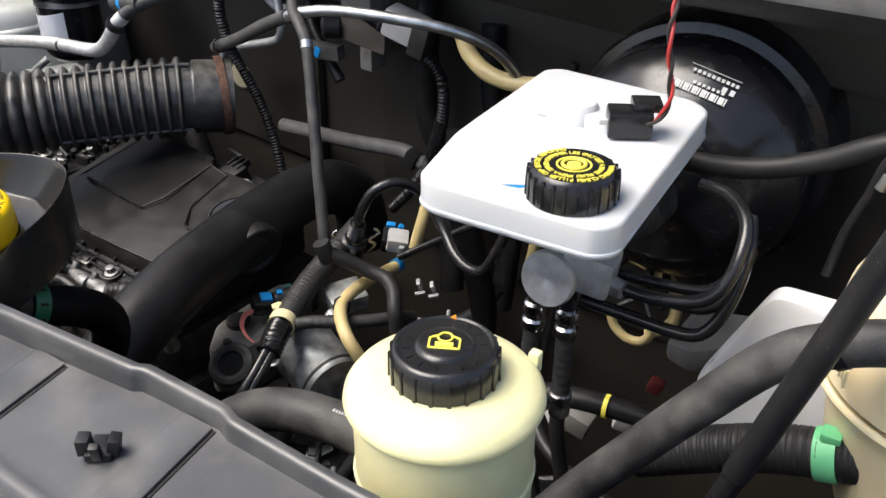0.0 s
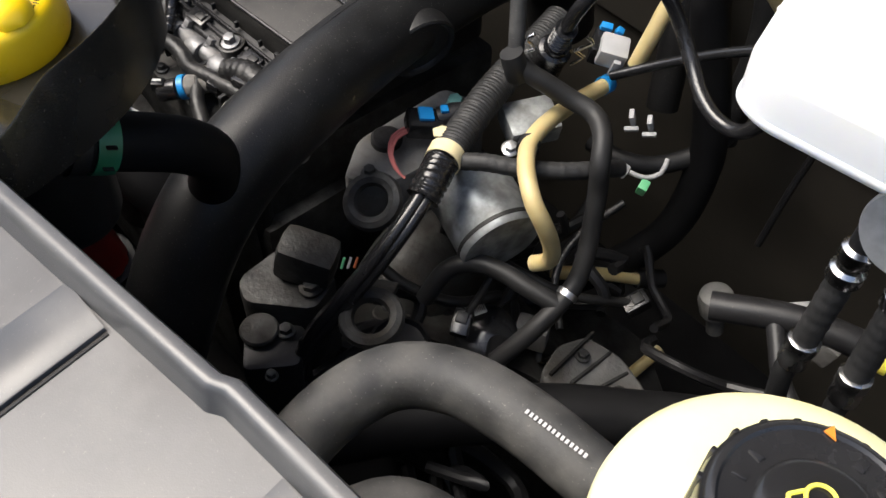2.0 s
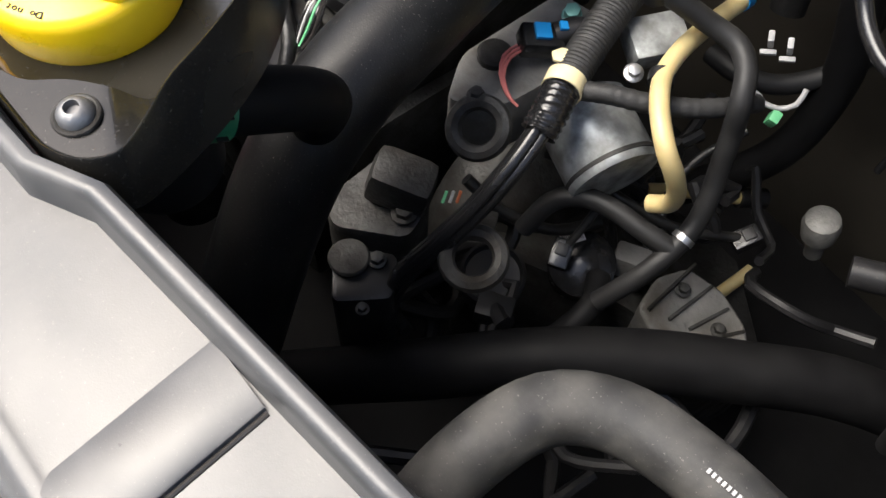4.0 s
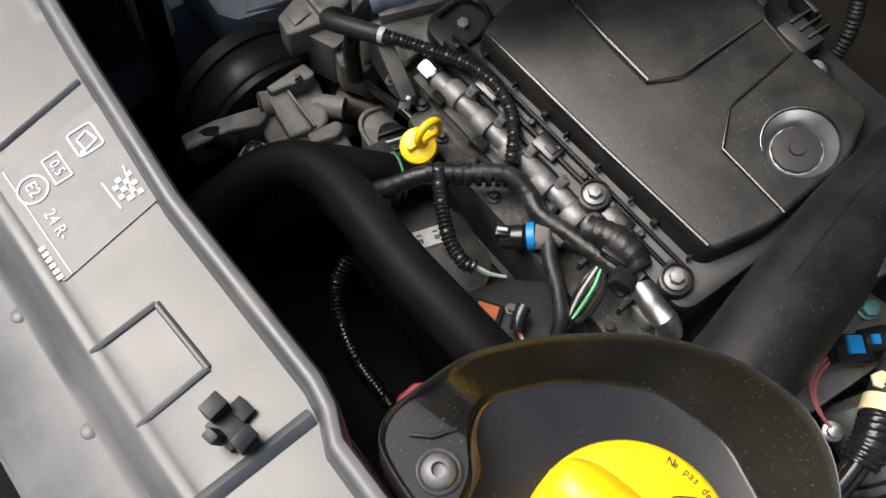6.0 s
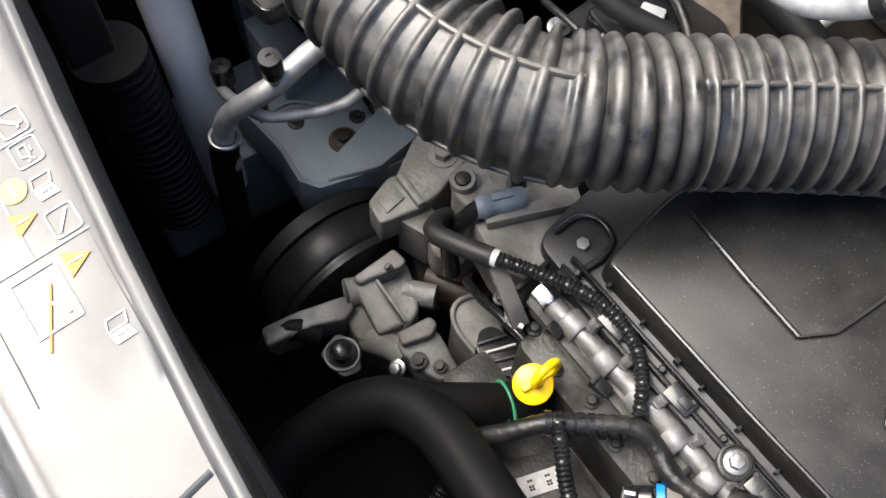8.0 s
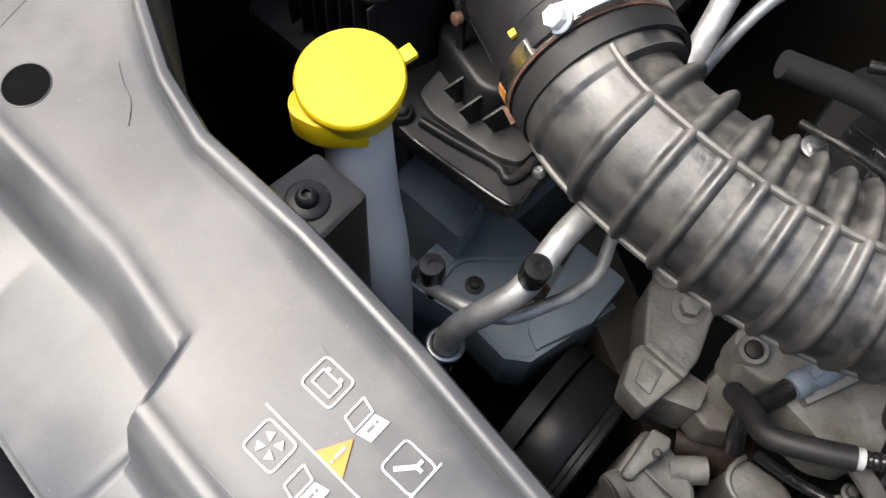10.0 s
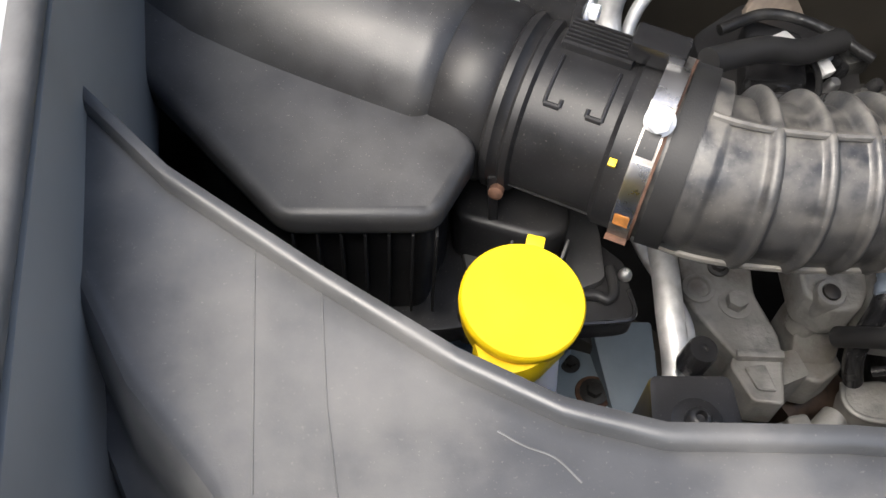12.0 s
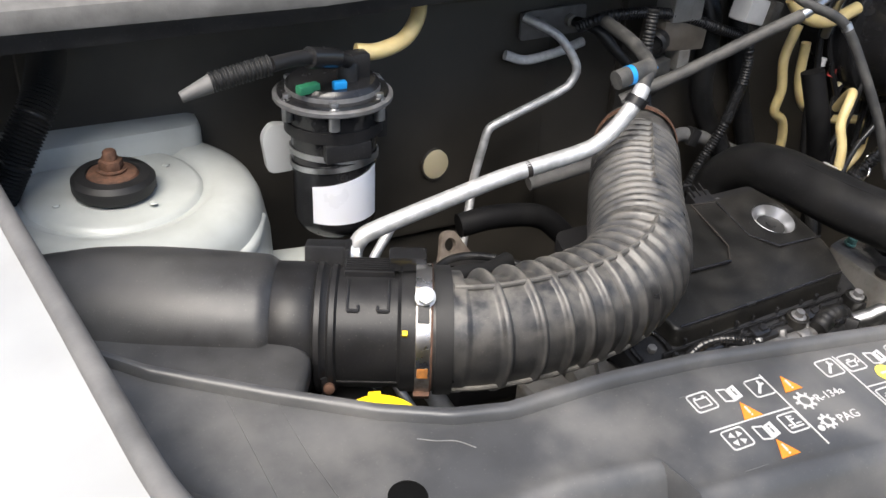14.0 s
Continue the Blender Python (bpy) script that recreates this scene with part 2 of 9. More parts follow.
def finish(bm, mat, name, smooth=40):
    bmesh.ops.recalc_face_normals(bm, faces=bm.faces)
    if smooth:
        for f in bm.faces:
            f.smooth = True
        lim = radians(smooth)
        for e in bm.edges:
            if len(e.link_faces) == 2 and e.calc_face_angle(0) > lim:
                e.smooth = False
    me = bpy.data.meshes.new(name)
    bm.to_mesh(me)
    bm.free()
    me.materials.append(mat)
    return me


def part(name, bm, mat, parent, label="", smooth=40, m=None):
    """One mesh of a thing, its points given in the world."""
    ob = new(name, finish(bm, mat, name, smooth))
    ob.parent = parent
    if parent.parent is None:
        ob.matrix_parent_inverse = Matrix.Translation(-parent.location)
    if label:
        ob["label"] = label
    return ob


def single(name, bm, mat, label, category, group="", kind="", smooth=40):
    return tagged(new(name, finish(bm, mat, name, smooth)), label, category, group, kind)


def spline(pts, step=0.006):
    """Catmull-Rom through the points, at even steps."""
    P = [Vector(p) for p in pts]
    if len(P) == 2:
        k = max(1, int((P[1] - P[0]).length / step))
        return [P[0].lerp(P[1], i / k) for i in range(k + 1)]
    Q = [2 * P[0] - P[1]] + P + [2 * P[-1] - P[-2]]
    out = []
    for i in range(1, len(Q) - 2):
        a, b, c, d = Q[i - 1], Q[i], Q[i + 1], Q[i + 2]
        k = max(2, int((c - b).length / step))
        for j in range(k):
            t = j / k
            out.append(0.5 * (2 * b + (c - a) * t + (2 * a - 5 * b + 4 * c - d) * t * t + (3 * b - a - 3 * c + d) * t ** 3))
    out.append(P[-1])
    return out


def sweep(line, radius, seg=14, caps=True, bm=None):
    """A tube along a line of points; radius is a number or a function of (length so far, whole length, angle)."""
    bm = bm or bmesh.new()
    n = len(line)
    dirs = [((line[min(i + 1, n - 1)] - line[max(i - 1, 0)]).normalized()) for i in range(n)]
    up = Vector((0, 0, 1)) if abs(dirs[0].z) < 0.9 else Vector((0, 1, 0))
    side = dirs[0].cross(up).normalized()
    total = sum((line[i + 1] - line[i]).length for i in range(n - 1))
    s, rings = 0.0, []
    for i in range(n):
        if i:
            s += (line[i] - line[i - 1]).length
            side = (side - dirs[i] * side.dot(dirs[i])).normalized()
        over = side.cross(dirs[i])
        ring = []
        for k in range(seg):
            a = 2 * math.pi * k / seg
            r = radius(s, total, a) if callable(radius) else radius
            ring.append(bm.verts.new(line[i] + (side * math.cos(a) + over * math.sin(a)) * r))
        rings.append(ring)
    for A, B in zip(rings, rings[1:]):
        for k in range(seg):
            bm.faces.new((A[k], A[(k + 1) % seg], B[(k + 1) % seg], B[k]))
    if caps:
        bm.faces.new(rings[0][::-1])
        bm.faces.new(rings[-1])
    return bm


def tube(pts, r, seg=12, step=0.006, caps=True, bm=None):
    return sweep(spline(pts, step), r, seg, caps, bm)


def frame_of(at, axis):
    """A pose whose z axis is the given one."""
    return Matrix.Translation(at) @ Vector(axis).to_track_quat("Z", "Y").to_matrix().to_4x4()


def lathe(profile, at, axis=(0, 0, 1), seg=32, bm=None, knurl=0, depth=0.0):
    """A turned body: (radius, height) pairs from foot to head."""
    bm = bm or bmesh.new()
    m = frame_of(at, axis)
    rings = []
    for r, h in profile:
        ring = []
        for k in range(seg):
            a = 2 * math.pi * k / seg
            rr = r - (depth if knurl and (k % knurl == 0) else 0)
            ring.append(bm.verts.new(m @ Vector((rr * math.cos(a), rr * math.sin(a), h))))
        rings.append(ring)
    for A, B in zip(rings, rings[1:]):
        for k in range(seg):
            bm.faces.new((A[k], A[(k + 1) % seg], B[(k + 1) % seg], B[k]))
    bm.faces.new(rings[0][::-1])
    bm.faces.new(rings[-1])
    return bm


def bevelled(bm, width, segs=2, angle=30):
    edges = [e for e in bm.edges if len(e.link_faces) == 2 and e.calc_face_angle(0) > radians(angle)]
    if width and edges:
        bmesh.ops.bevel(bm, geom=edges, offset=width, segments=segs, profile=0.6, affect="EDGES", clamp_overlap=True)
    return bm


def box(at, size, bevel=0.002, turn=(0, 0, 0), segs=2):
    bm = bmesh.new()
    bmesh.ops.create_cube(bm, size=1, matrix=pose(*at, *turn) @ Matrix.Diagonal((*size, 1)))
    return bevelled(bm, bevel, segs)


def between(a, b, width, height, bevel=0.002, lean=0.0):
    """A bar from a to b."""
    a, b = Vector(a), Vector(b)
    d = b - a
    m = Matrix.Translation((a + b) / 2) @ d.to_track_quat("Y", "Z").to_matrix().to_4x4() @ pose(0, 0, 0, 0, lean, 0)
    bm = bmesh.new()
    bmesh.ops.create_cube(bm, size=1, matrix=m @ Matrix.Diagonal((width, d.length, height, 1)))
    return bevelled(bm, bevel)


def prism(poly, low, high, bevel=0.002, m=None, segs=2, shrink=0.0):
    """A polygon in x and y, drawn up from low to high; low and high may be functions of (x, y). shrink pulls the top edge in."""
    bm = bmesh.new()
    cx, cy = sum(p[0] for p in poly) / len(poly), sum(p[1] for p in poly) / len(poly)
    z0 = low if callable(low) else (lambda x, y: low)
    z1 = high if callable(high) else (lambda x, y: high)
    A = [bm.verts.new((x, y, z0(x, y))) for x, y in poly]
    B = []
    for x, y in poly:
        k = 1 - shrink
        u, v = cx + (x - cx) * k, cy + (y - cy) * k
        B.append(bm.verts.new((u, v, z1(u, v))))
    n = len(poly)
    for i in range(n):
        bm.faces.new((A[i], A[(i + 1) % n], B[(i + 1) % n], B[i]))
    bm.faces.new(A[::-1])
    bm.faces.new(B)
    bmesh.ops.recalc_face_normals(bm, faces=bm.faces)
    bevelled(bm, bevel, segs)
    if m:
        bm.transform(m)
    return bm


def rounded(poly, r, k=5):
    """Round the corners of a polygon."""
    out, n = [], len(poly)
    for i in range(n):
        p, a, b = Vector(poly[i]), Vector(poly[i - 1]), Vector(poly[(i + 1) % n])
        d1, d2 = (a - p), (b - p)
        q = min(r, d1.length * 0.45, d2.length * 0.45)
        s, e = p + d1.normalized() * q, p + d2.normalized() * q
        for j in range(k + 1):
            t = j / k
            out.append(tuple((1 - t) ** 2 * s + 2 * t * (1 - t) * p + t * t * e))
    return out


def merged(*bms):
    a = bms[0]
    for b in bms[1:]:
        me = bpy.data.meshes.new("tmp")
        b.to_mesh(me)
        b.free()
        a.from_mesh(me)
        bpy.data.meshes.remove(me)
    return a


def carved(bm, cutter):
    """A body with another taken out of it."""
    obs = []
    for b in (bm, cutter):
        bmesh.ops.recalc_face_normals(b, faces=b.faces)
        me = bpy.data.meshes.new("tmp")
        b.to_mesh(me)
        b.free()
        ob = bpy.data.objects.new("tmp", me)
        scene.collection.objects.link(ob)
        obs.append(ob)
    mod = obs[0].modifiers.new("cut", "BOOLEAN")
    mod.operation, mod.object, mod.solver = "DIFFERENCE", obs[1], "EXACT"
    me = bpy.data.meshes.new_from_object(obs[0].evaluated_get(bpy.context.evaluated_depsgraph_get()))
    out = bmesh.new()
    out.from_mesh(me)
    bpy.data.meshes.remove(me)
    for ob in obs:
        me = ob.data
        bpy.data.objects.remove(ob)
        bpy.data.meshes.remove(me)
    return out


def hexbolt(at, axis=(0, 0, 1), r=0.0055, h=0.006, flange=0.0085):
    bm = lathe([(flange * 0.96, -0.001), (flange, 0.0), (flange, 0.0012), (flange * 0.8, 0.002)], at, axis, 20)
    m = frame_of(at, axis)
    b2 = bmesh.new()
    bmesh.ops.create_cone(b2, cap_ends=True, segments=6, radius1=r, radius2=r * 0.97, depth=h, matrix=m @ Matrix.Translation((0, 0, h / 2 + 0.001)))
    bevelled(b2, 0.0007, 2)
    return merged(bm, b2)


def panhead(at, axis=(0, 0, 1), r=0.008):
    """A domed screw with a star socket."""
    bm = lathe([(r * 1.0, 0), (r * 1.0, 0.001), (r * 0.95, 0.0028), (r * 0.8, 0.0045), (r * 0.5, 0.0058), (r * 0.42, 0.0058), (r * 0.36, 0.003), (r * 0.1, 0.0028)], at, axis, 24)
    return bm


def ring(at, axis, R, r, seg=36, sub=10):
    bm = bmesh.new()
    m = frame_of(at, axis)
    rows = []
    for i in range(seg):
        a = 2 * math.pi * i / seg
        rows.append([bm.verts.new(m @ Vector(((R + r * math.cos(b)) * math.cos(a), (R + r * math.cos(b)) * math.sin(a), r * math.sin(b)))) for b in [2 * math.pi * j / sub for j in range(sub)]])
    for i in range(seg):
        A, B = rows[i], rows[(i + 1) % seg]
        for j in range(sub):
            bm.faces.new((A[j], B[j], B[(j + 1) % sub], A[(j + 1) % sub]))
    return bm


def band(at, axis, r, width, thick=0.0012, seg=40):
    """A flat strap round a pipe."""
    h = width / 2
    bm = bmesh.new()
    m = frame_of(at, axis)
    prof = [(r, -h), (r + thick, -h), (r + thick, h), (r, h)]
    rows = [[bm.verts.new(m @ Vector((p * math.cos(2 * math.pi * i / seg), p * math.sin(2 * math.pi * i / seg), z))) for p, z in prof] for i in range(seg)]
    for i in range(seg):
        A, B = rows[i], rows[(i + 1) % seg]
        for j in range(4):
            bm.faces.new((A[j], B[j], B[(j + 1) % 4], A[(j + 1) % 4]))
    return bm


def lettering(text, m, size, depth=0.0003):
    """Flat letters in the built-in font; m maps the text's plane into the world."""
    cu = bpy.data.curves.new("letters", "FONT")
    cu.body, cu.size, cu.extrude = text, size, depth
    cu.align_x, cu.align_y = "CENTER", "CENTER"
    cu.resolution_u = 2
    ob = bpy.data.objects.new("letters", cu)
    scene.collection.objects.link(ob)
    me = bpy.data.meshes.new_from_object(ob.evaluated_get(bpy.context.evaluated_depsgraph_get()))
    bpy.data.objects.remove(ob)
    bpy.data.curves.remove(cu)
    bm = bmesh.new()
    bm.from_mesh(me)
    bpy.data.meshes.remove(me)
    bm.transform(m)
    return bm


def round_lettering(text, at, axis, radius, size, start, turn, spin=0.0):
    """Letters set along a circle; start and turn in degrees."""
    m0 = frame_of(at, axis) @ pose(0, 0, 0, 0, 0, spin)
    out = None
    for i, ch in enumerate(text):
        if ch == " ":
            continue
        a = start + turn * i / max(1, len(text) - 1)
        side = -90 if turn < 0 else 90
        m = m0 @ pose(radius * math.cos(radians(a)), radius * math.sin(radians(a)), 0, 0, 0, a + side)
        b = lettering(ch, m, size)
        out = merged(out, b) if out else b
    return out


def corrugated(r, pitch, amp):
    return lambda s, total, a: r + amp * (1 if (s / pitch) % 1 < 0.5 else -1)


def loom(name, pts, r, mat, label, category="wiring loom", ribbed=True, group="wiring looms"):
    """A cable in split corrugated tube, or taped smooth."""
    bm = tube(pts, corrugated(r, 0.0036, r * 0.09), 10, 0.0018) if ribbed else tube(pts, r, 10, 0.005)
    return single(name, bm, mat, label, category, group)


# ---- the setting ----
def lerp_table(table, x):
    if x <= table[0][0]:
        return table[0][1]
    for (a, u), (b, v) in zip(table, table[1:]):
        if x <= b:
            return u + (v - u) * (x - a) / (b - a)
    return table[-1][1]


# workshop yard under the van
bm = bmesh.new()
bmesh.ops.create_grid(bm, x_segments=8, y_segments=8, size=60)
single("ground", bm, CONCRETE, "grey concrete yard under the parked van", "ground", kind="structure")

# bulkhead between engine bay and cab: a wall with pressed swages
bm = merged(box((0, 0.80, 0.80), (1.9, 0.06, 1.0), 0.01),
            box((-0.45, 0.765, 0.97), (0.66, 0.02, 0.34), 0.012),
            box((0.25, 0.765, 0.95), (0.5, 0.02, 0.42), 0.012))
single("wall_north", bm, BULK, "black insulated bulkhead with pressed swages behind the engine", "bulkhead", kind="structure")
bm = merged(box((-0.98, 0.3, 0.68), (0.06, 1.1, 0.72), 0.01), between((-0.945, -0.2, 0.90), (-0.945, 0.76, 0.93), 0.05, 0.08, 0.01))
single("wall_west", bm, BULK, "black inner wing beside the air filter", "inner wing", kind="structure")
bm = merged(box((0.98, 0.3, 0.68), (0.06, 1.1, 0.72), 0.01), between((0.94, -0.2, 0.90), (0.94, 0.76, 0.93), 0.05, 0.08, 0.01))
single("wall_east", bm, BULK, "black inner wing beside the coolant tank", "inner wing", kind="structure")
bm = merged(box((0, 0.03, 0.62), (1.86, 0.03, 0.84), 0.006), box((0, 0.05, 0.70), (1.2, 0.02, 0.5), 0.01))
single("wall_south", bm, BLACK, "black radiator and fan shroud behind the front panel", "radiator shroud", kind="structure")
# unseen black sheet, added so the bottom of the bay stays dark
bm = merged(box((0, 0.4, 0.34), (1.95, 0.9, 0.04), 0.01))
single("undertray", bm, DARKHOSE, "black sheet added below the engine to keep the bay floor dark", "undertray", kind="structure")

# scuttle below the windscreen
scuttle = thing("cowl", (0, 0.72, 1.24), "grey weathered plastic scuttle panel above the bulkhead", "cowl", kind="structure")
poly = [(-1.0, 0.60), (-0.5, 0.585), (0.0, 0.58), (0.5, 0.585), (1.0, 0.60), (1.0, 1.05), (-1.0, 1.05)]
def crown(x):
    """How much higher the scuttle stands across the bay."""
    return min(0.08, max(0.0, 0.036 + 0.055 * x))


part("panel", prism(poly, lambda x, y: 1.182 + 0.30 * (y - 0.6) + crown(x), lambda x, y: 1.205 + 0.30 * (y - 0.6) + crown(x), 0.006), COWL, scuttle)
part("lip", prism([(x, y + 0.012) for x, y in poly[:5]] + [(1.0, 0.70), (-1.0, 0.70)], lambda x, y: 1.160 + crown(x), lambda x, y: 1.182 + crown(x), 0.004), BLACK, scuttle, "black rubber seal")
part("backing", box((0, 0.76, 1.215), (1.96, 0.06, 0.17), 0.01), BULK, scuttle)

# open bonnet, propped up over the bulkhead
bonnet = thing("bonnet", (0, 0.86, 1.25), "white steel bonnet propped open above the engine bay", "bonnet", kind="structure")
part("skin", between((0, 0.87, 1.26), (0, 0.46, 2.06), 1.62, 0.012, 0.004), PAINT, bonnet)
part("lining", between((0, 0.852, 1.28), (0, 0.46, 2.03), 1.40, 0.008, 0.003), BULK, bonnet, "black sound-deadening lining")

# ---- front panel over the radiator ----
REAR = [(-0.86, 0.30), (-0.82, 0.25), (-0.791, 0.216), (-0.752, 0.178), (-0.694, 0.138), (-0.644, 0.106), (-0.609, 0.089), (-0.575, 0.080), (-0.514, 0.0785), (-0.45, 0.0730), (-0.36, 0.0620), (-0.27, 0.0530),
        (-0.18, 0.0465), (-0.08, 0.0415), (0.028, 0.046), (0.042, 0.044), (0.056, 0.038), (0.19, 0.040), (0.224, 0.043), (0.238, 0.050), (0.250, 0.056), (0.30, 0.062), (0.36, 0.069), (0.398, 0.0735), (0.404, 0.0770), (0.465, 0.0815), (0.475, 0.0785), (0.55, 0.081), (0.7, 0.09), (0.88, 0.13)]
FRONT = [(-0.815, 0.20), (-0.807, 0.185), (-0.787, 0.147), (-0.774, 0.125), (-0.755, 0.093), (-0.736, 0.072), (-0.722, 0.056), (-0.709, 0.032), (-0.69, 0.026), (-0.567, 0.023), (-0.517, 0.014), (-0.511, -0.011), (-0.43, -0.019), (-0.32, -0.029), (0.01, -0.026), (0.11, -0.022), (0.27, -0.016), (0.35, -0.014), (0.55, -0.010), (0.88, 0.03)]
LEDGE = [(-0.815, 0.17), (-0.74, 0.03), (-0.70, -0.01), (-0.60, -0.05), (-0.50, -0.061), (-0.33, -0.052), (-0.315, -0.085), (0.22, -0.085), (0.29, -0.054), (0.55, -0.05), (0.88, 0.0)]
FLAT = [(-0.86, 1.100), (-0.60, 1.100), (-0.50, 1.103), (-0.45, 1.103), (-0.35, 1.0985), (-0.25, 1.092), (0.0, 1.087), (0.1, 1.092), (0.2, 1.099), (0.3, 1.103), (0.4, 1.108), (0.5, 1.112), (0.88, 1.12)]
LIP = [(-0.86, 1.0975), (0.04, 1.0975), (0.10, 1.104), (0.20, 1.114), (0.25, 1.118), (0.40, 1.124), (0.50, 1.124), (0.88, 1.13)]


def panel_z(x, y):
    return lerp_table(FLAT, x) + 0.11 * (y - 0.03)


PROFILE = [(1.0, 0.006, -0.070), (1.0, 0.004, -0.012), (1.0, 0.0035, 0.0), (1.0, 0.002, 0.0035), (1.0, -0.001, 0.0040), (1.0, -0.0038, 0.0034), (1.0, -0.0050, 0.0015), (1.0, -0.0056, -0.003)]
front_panel = thing("front_panel", (0, 0.02, 1.05), "dark grey plastic radiator cover panel with ridged rear lip", "panel", kind="structure")


def panel_mesh():
    xs = sorted(set([round(-0.81 + 0.01 * i, 4) for i in range(170)] + [a for a, _ in REAR] + [a for a, _ in FRONT]))
    xs = [x for x in xs if -0.812 <= x <= 0.88]
    bm = bmesh.new()
    cols = []
    for x in xs:
        yr, yf = lerp_table(REAR, x), lerp_table(FRONT, x)
        lip = max(lerp_table(LIP, x), panel_z(x, yr) + 0.002)
        col = [(yr + dy, lip + dz) for _, dy, dz in PROFILE]
        y0 = yr - 0.0068
        for i in range(11):
            y = y0 + (yf + 0.010 - y0) * i / 10
            col.append((y, panel_z(x, y)))
        zf = panel_z(x, yf)
        yl = min(lerp_table(LEDGE, x), yf - 0.022)
        col += [(yf + 0.007, zf + 0.0012), (yf + 0.003, zf + 0.0018), (yf - 0.001, zf - 0.0005), (yf - 0.005, zf - 0.007), (yf - 0.010, zf - 0.024),
                (yf - 0.012, zf - 0.034), (yf - 0.018, zf - 0.038), (yl + 0.004, zf - 0.040), (yl, zf - 0.045), (yl, zf - 0.10)]
        cols.append([bm.verts.new((x, y, z)) for y, z in col])
    for A, B in zip(cols, cols[1:]):
        for i in range(len(A) - 1):
            bm.faces.new((A[i], A[i + 1], B[i + 1], B[i]))
    return bm


part("moulding", panel_mesh(), PANEL, front_panel, smooth=50)


def across(x0, x1, width, height, name="rib"):
    """A raised rib from the front ridge to the rear lip."""
    def prof(s):
        x = x0 + (x1 - x0) * s
        yf, yr = lerp_table(FRONT, x) + 0.002, lerp_table(REAR, x) - 0.008
        y = yf + (yr - yf) * s
        return Vector((x, y, panel_z(x, y) + height * 0.2))
    line = [prof(i / 14) for i in range(15)]
    part(name, sweep(line, lambda s, t, a: width if abs(math.sin(a)) < 0.3 else height if math.sin(a) > 0 else width * 0.6, 8), PANEL, front_panel)




def plateau(xa, xb, wide):
    """A raised cross band with a soft side and a sharp side, and the dark joint along it. xa, xb: its joint at the front and at the rear."""
    yf, yr = lerp_table(FRONT, xa) + 0.004, lerp_table(REAR, xb) - 0.009
    bm = bmesh.new()
    rows = []
    for i in range(9):
        k = i / 8
        x, y = xa + (xb - xa) * k, yf + (yr - yf) * k
        rows.append([bm.verts.new((x - wide * u, y, panel_z(x - wide * u, y) + h)) for u, h in ((1.0, -0.001), (0.75, 0.0012), (0.4, 0.0022), (0.0, 0.0026), (-0.02, 0.0022), (-0.03, -0.001))])
    for A, B in zip(rows, rows[1:]):
        for j in range(5):
            bm.faces.new((A[j], A[j + 1], B[j + 1], B[j]))
    part("cross_band", bm, PANEL, front_panel, smooth=50)
    line = [Vector((xa + (xb - xa) * i / 8 + 0.0022, yf + (yr - yf) * i / 8, panel_z(xa + (xb - xa) * i / 8, yf + (yr - yf) * i / 8))) for i in range(9)]
    part("joint", sweep(line, 0.0011, 8), INK, front_panel, "dark joint beside the cross band")


plateau(0.348, 0.344, 0.034)
plateau(0.470, 0.462, 0.030)
across(0.040, 0.038, 0.004, 0.003)
across(-0.156, -0.168, 0.0018, 0.0015)


# ---- oil filler: drip tray and cap ----
tray = thing("oil_filler_tray", (0.150, 0.105, 1.09), "black plastic drip tray with raised rim round the oil filler", "drip tray")
RIM = [(0.083, 0.046), (0.068, 0.048), (0.061, 0.058), (0.061, 0.075), (0.064, 0.093), (0.075, 0.120), (0.092, 0.146), (0.112, 0.167), (0.134, 0.180), (0.158, 0.185), (0.178, 0.179), (0.200, 0.160),
       (0.218, 0.137), (0.230, 0.112), (0.239, 0.085), (0.243, 0.066), (0.237, 0.055), (0.224, 0.048), (0.157, 0.045)]
BOWL = [(0.076, 0.093), (0.085, 0.079), (0.100, 0.070), (0.106, 0.058), (0.114, 0.053), (0.128, 0.051), (0.157, 0.052), (0.180, 0.052), (0.192, 0.057), (0.200, 0.070), (0.212, 0.080), (0.222, 0.088),
        (0.220, 0.097), (0.211, 0.119), (0.199, 0.142), (0.181, 0.156), (0.149, 0.164), (0.117, 0.155), (0.101, 0.140), (0.087, 0.121)]
MID = Vector((0.150, 0.105))


def spoke(poly, a):
    """Where a ray from the middle of the tray at an angle meets an outline."""
    d = Vector((math.cos(a), math.sin(a)))
    far = 0.0
    for i in range(len(poly)):
        p, q = Vector(poly[i]) - MID, Vector(poly[(i + 1) % len(poly)]) - MID
        e = q - p
        det = d.x * -e.y + d.y * e.x
        if abs(det) < 1e-9:
            continue
        r, u = (p.x * -e.y + p.y * e.x) / det, (d.x * p.y - d.y * p.x) / det
        if r > 0 and -1e-6 <= u <= 1 + 1e-6:
            far = max(far, r)
    return d * far


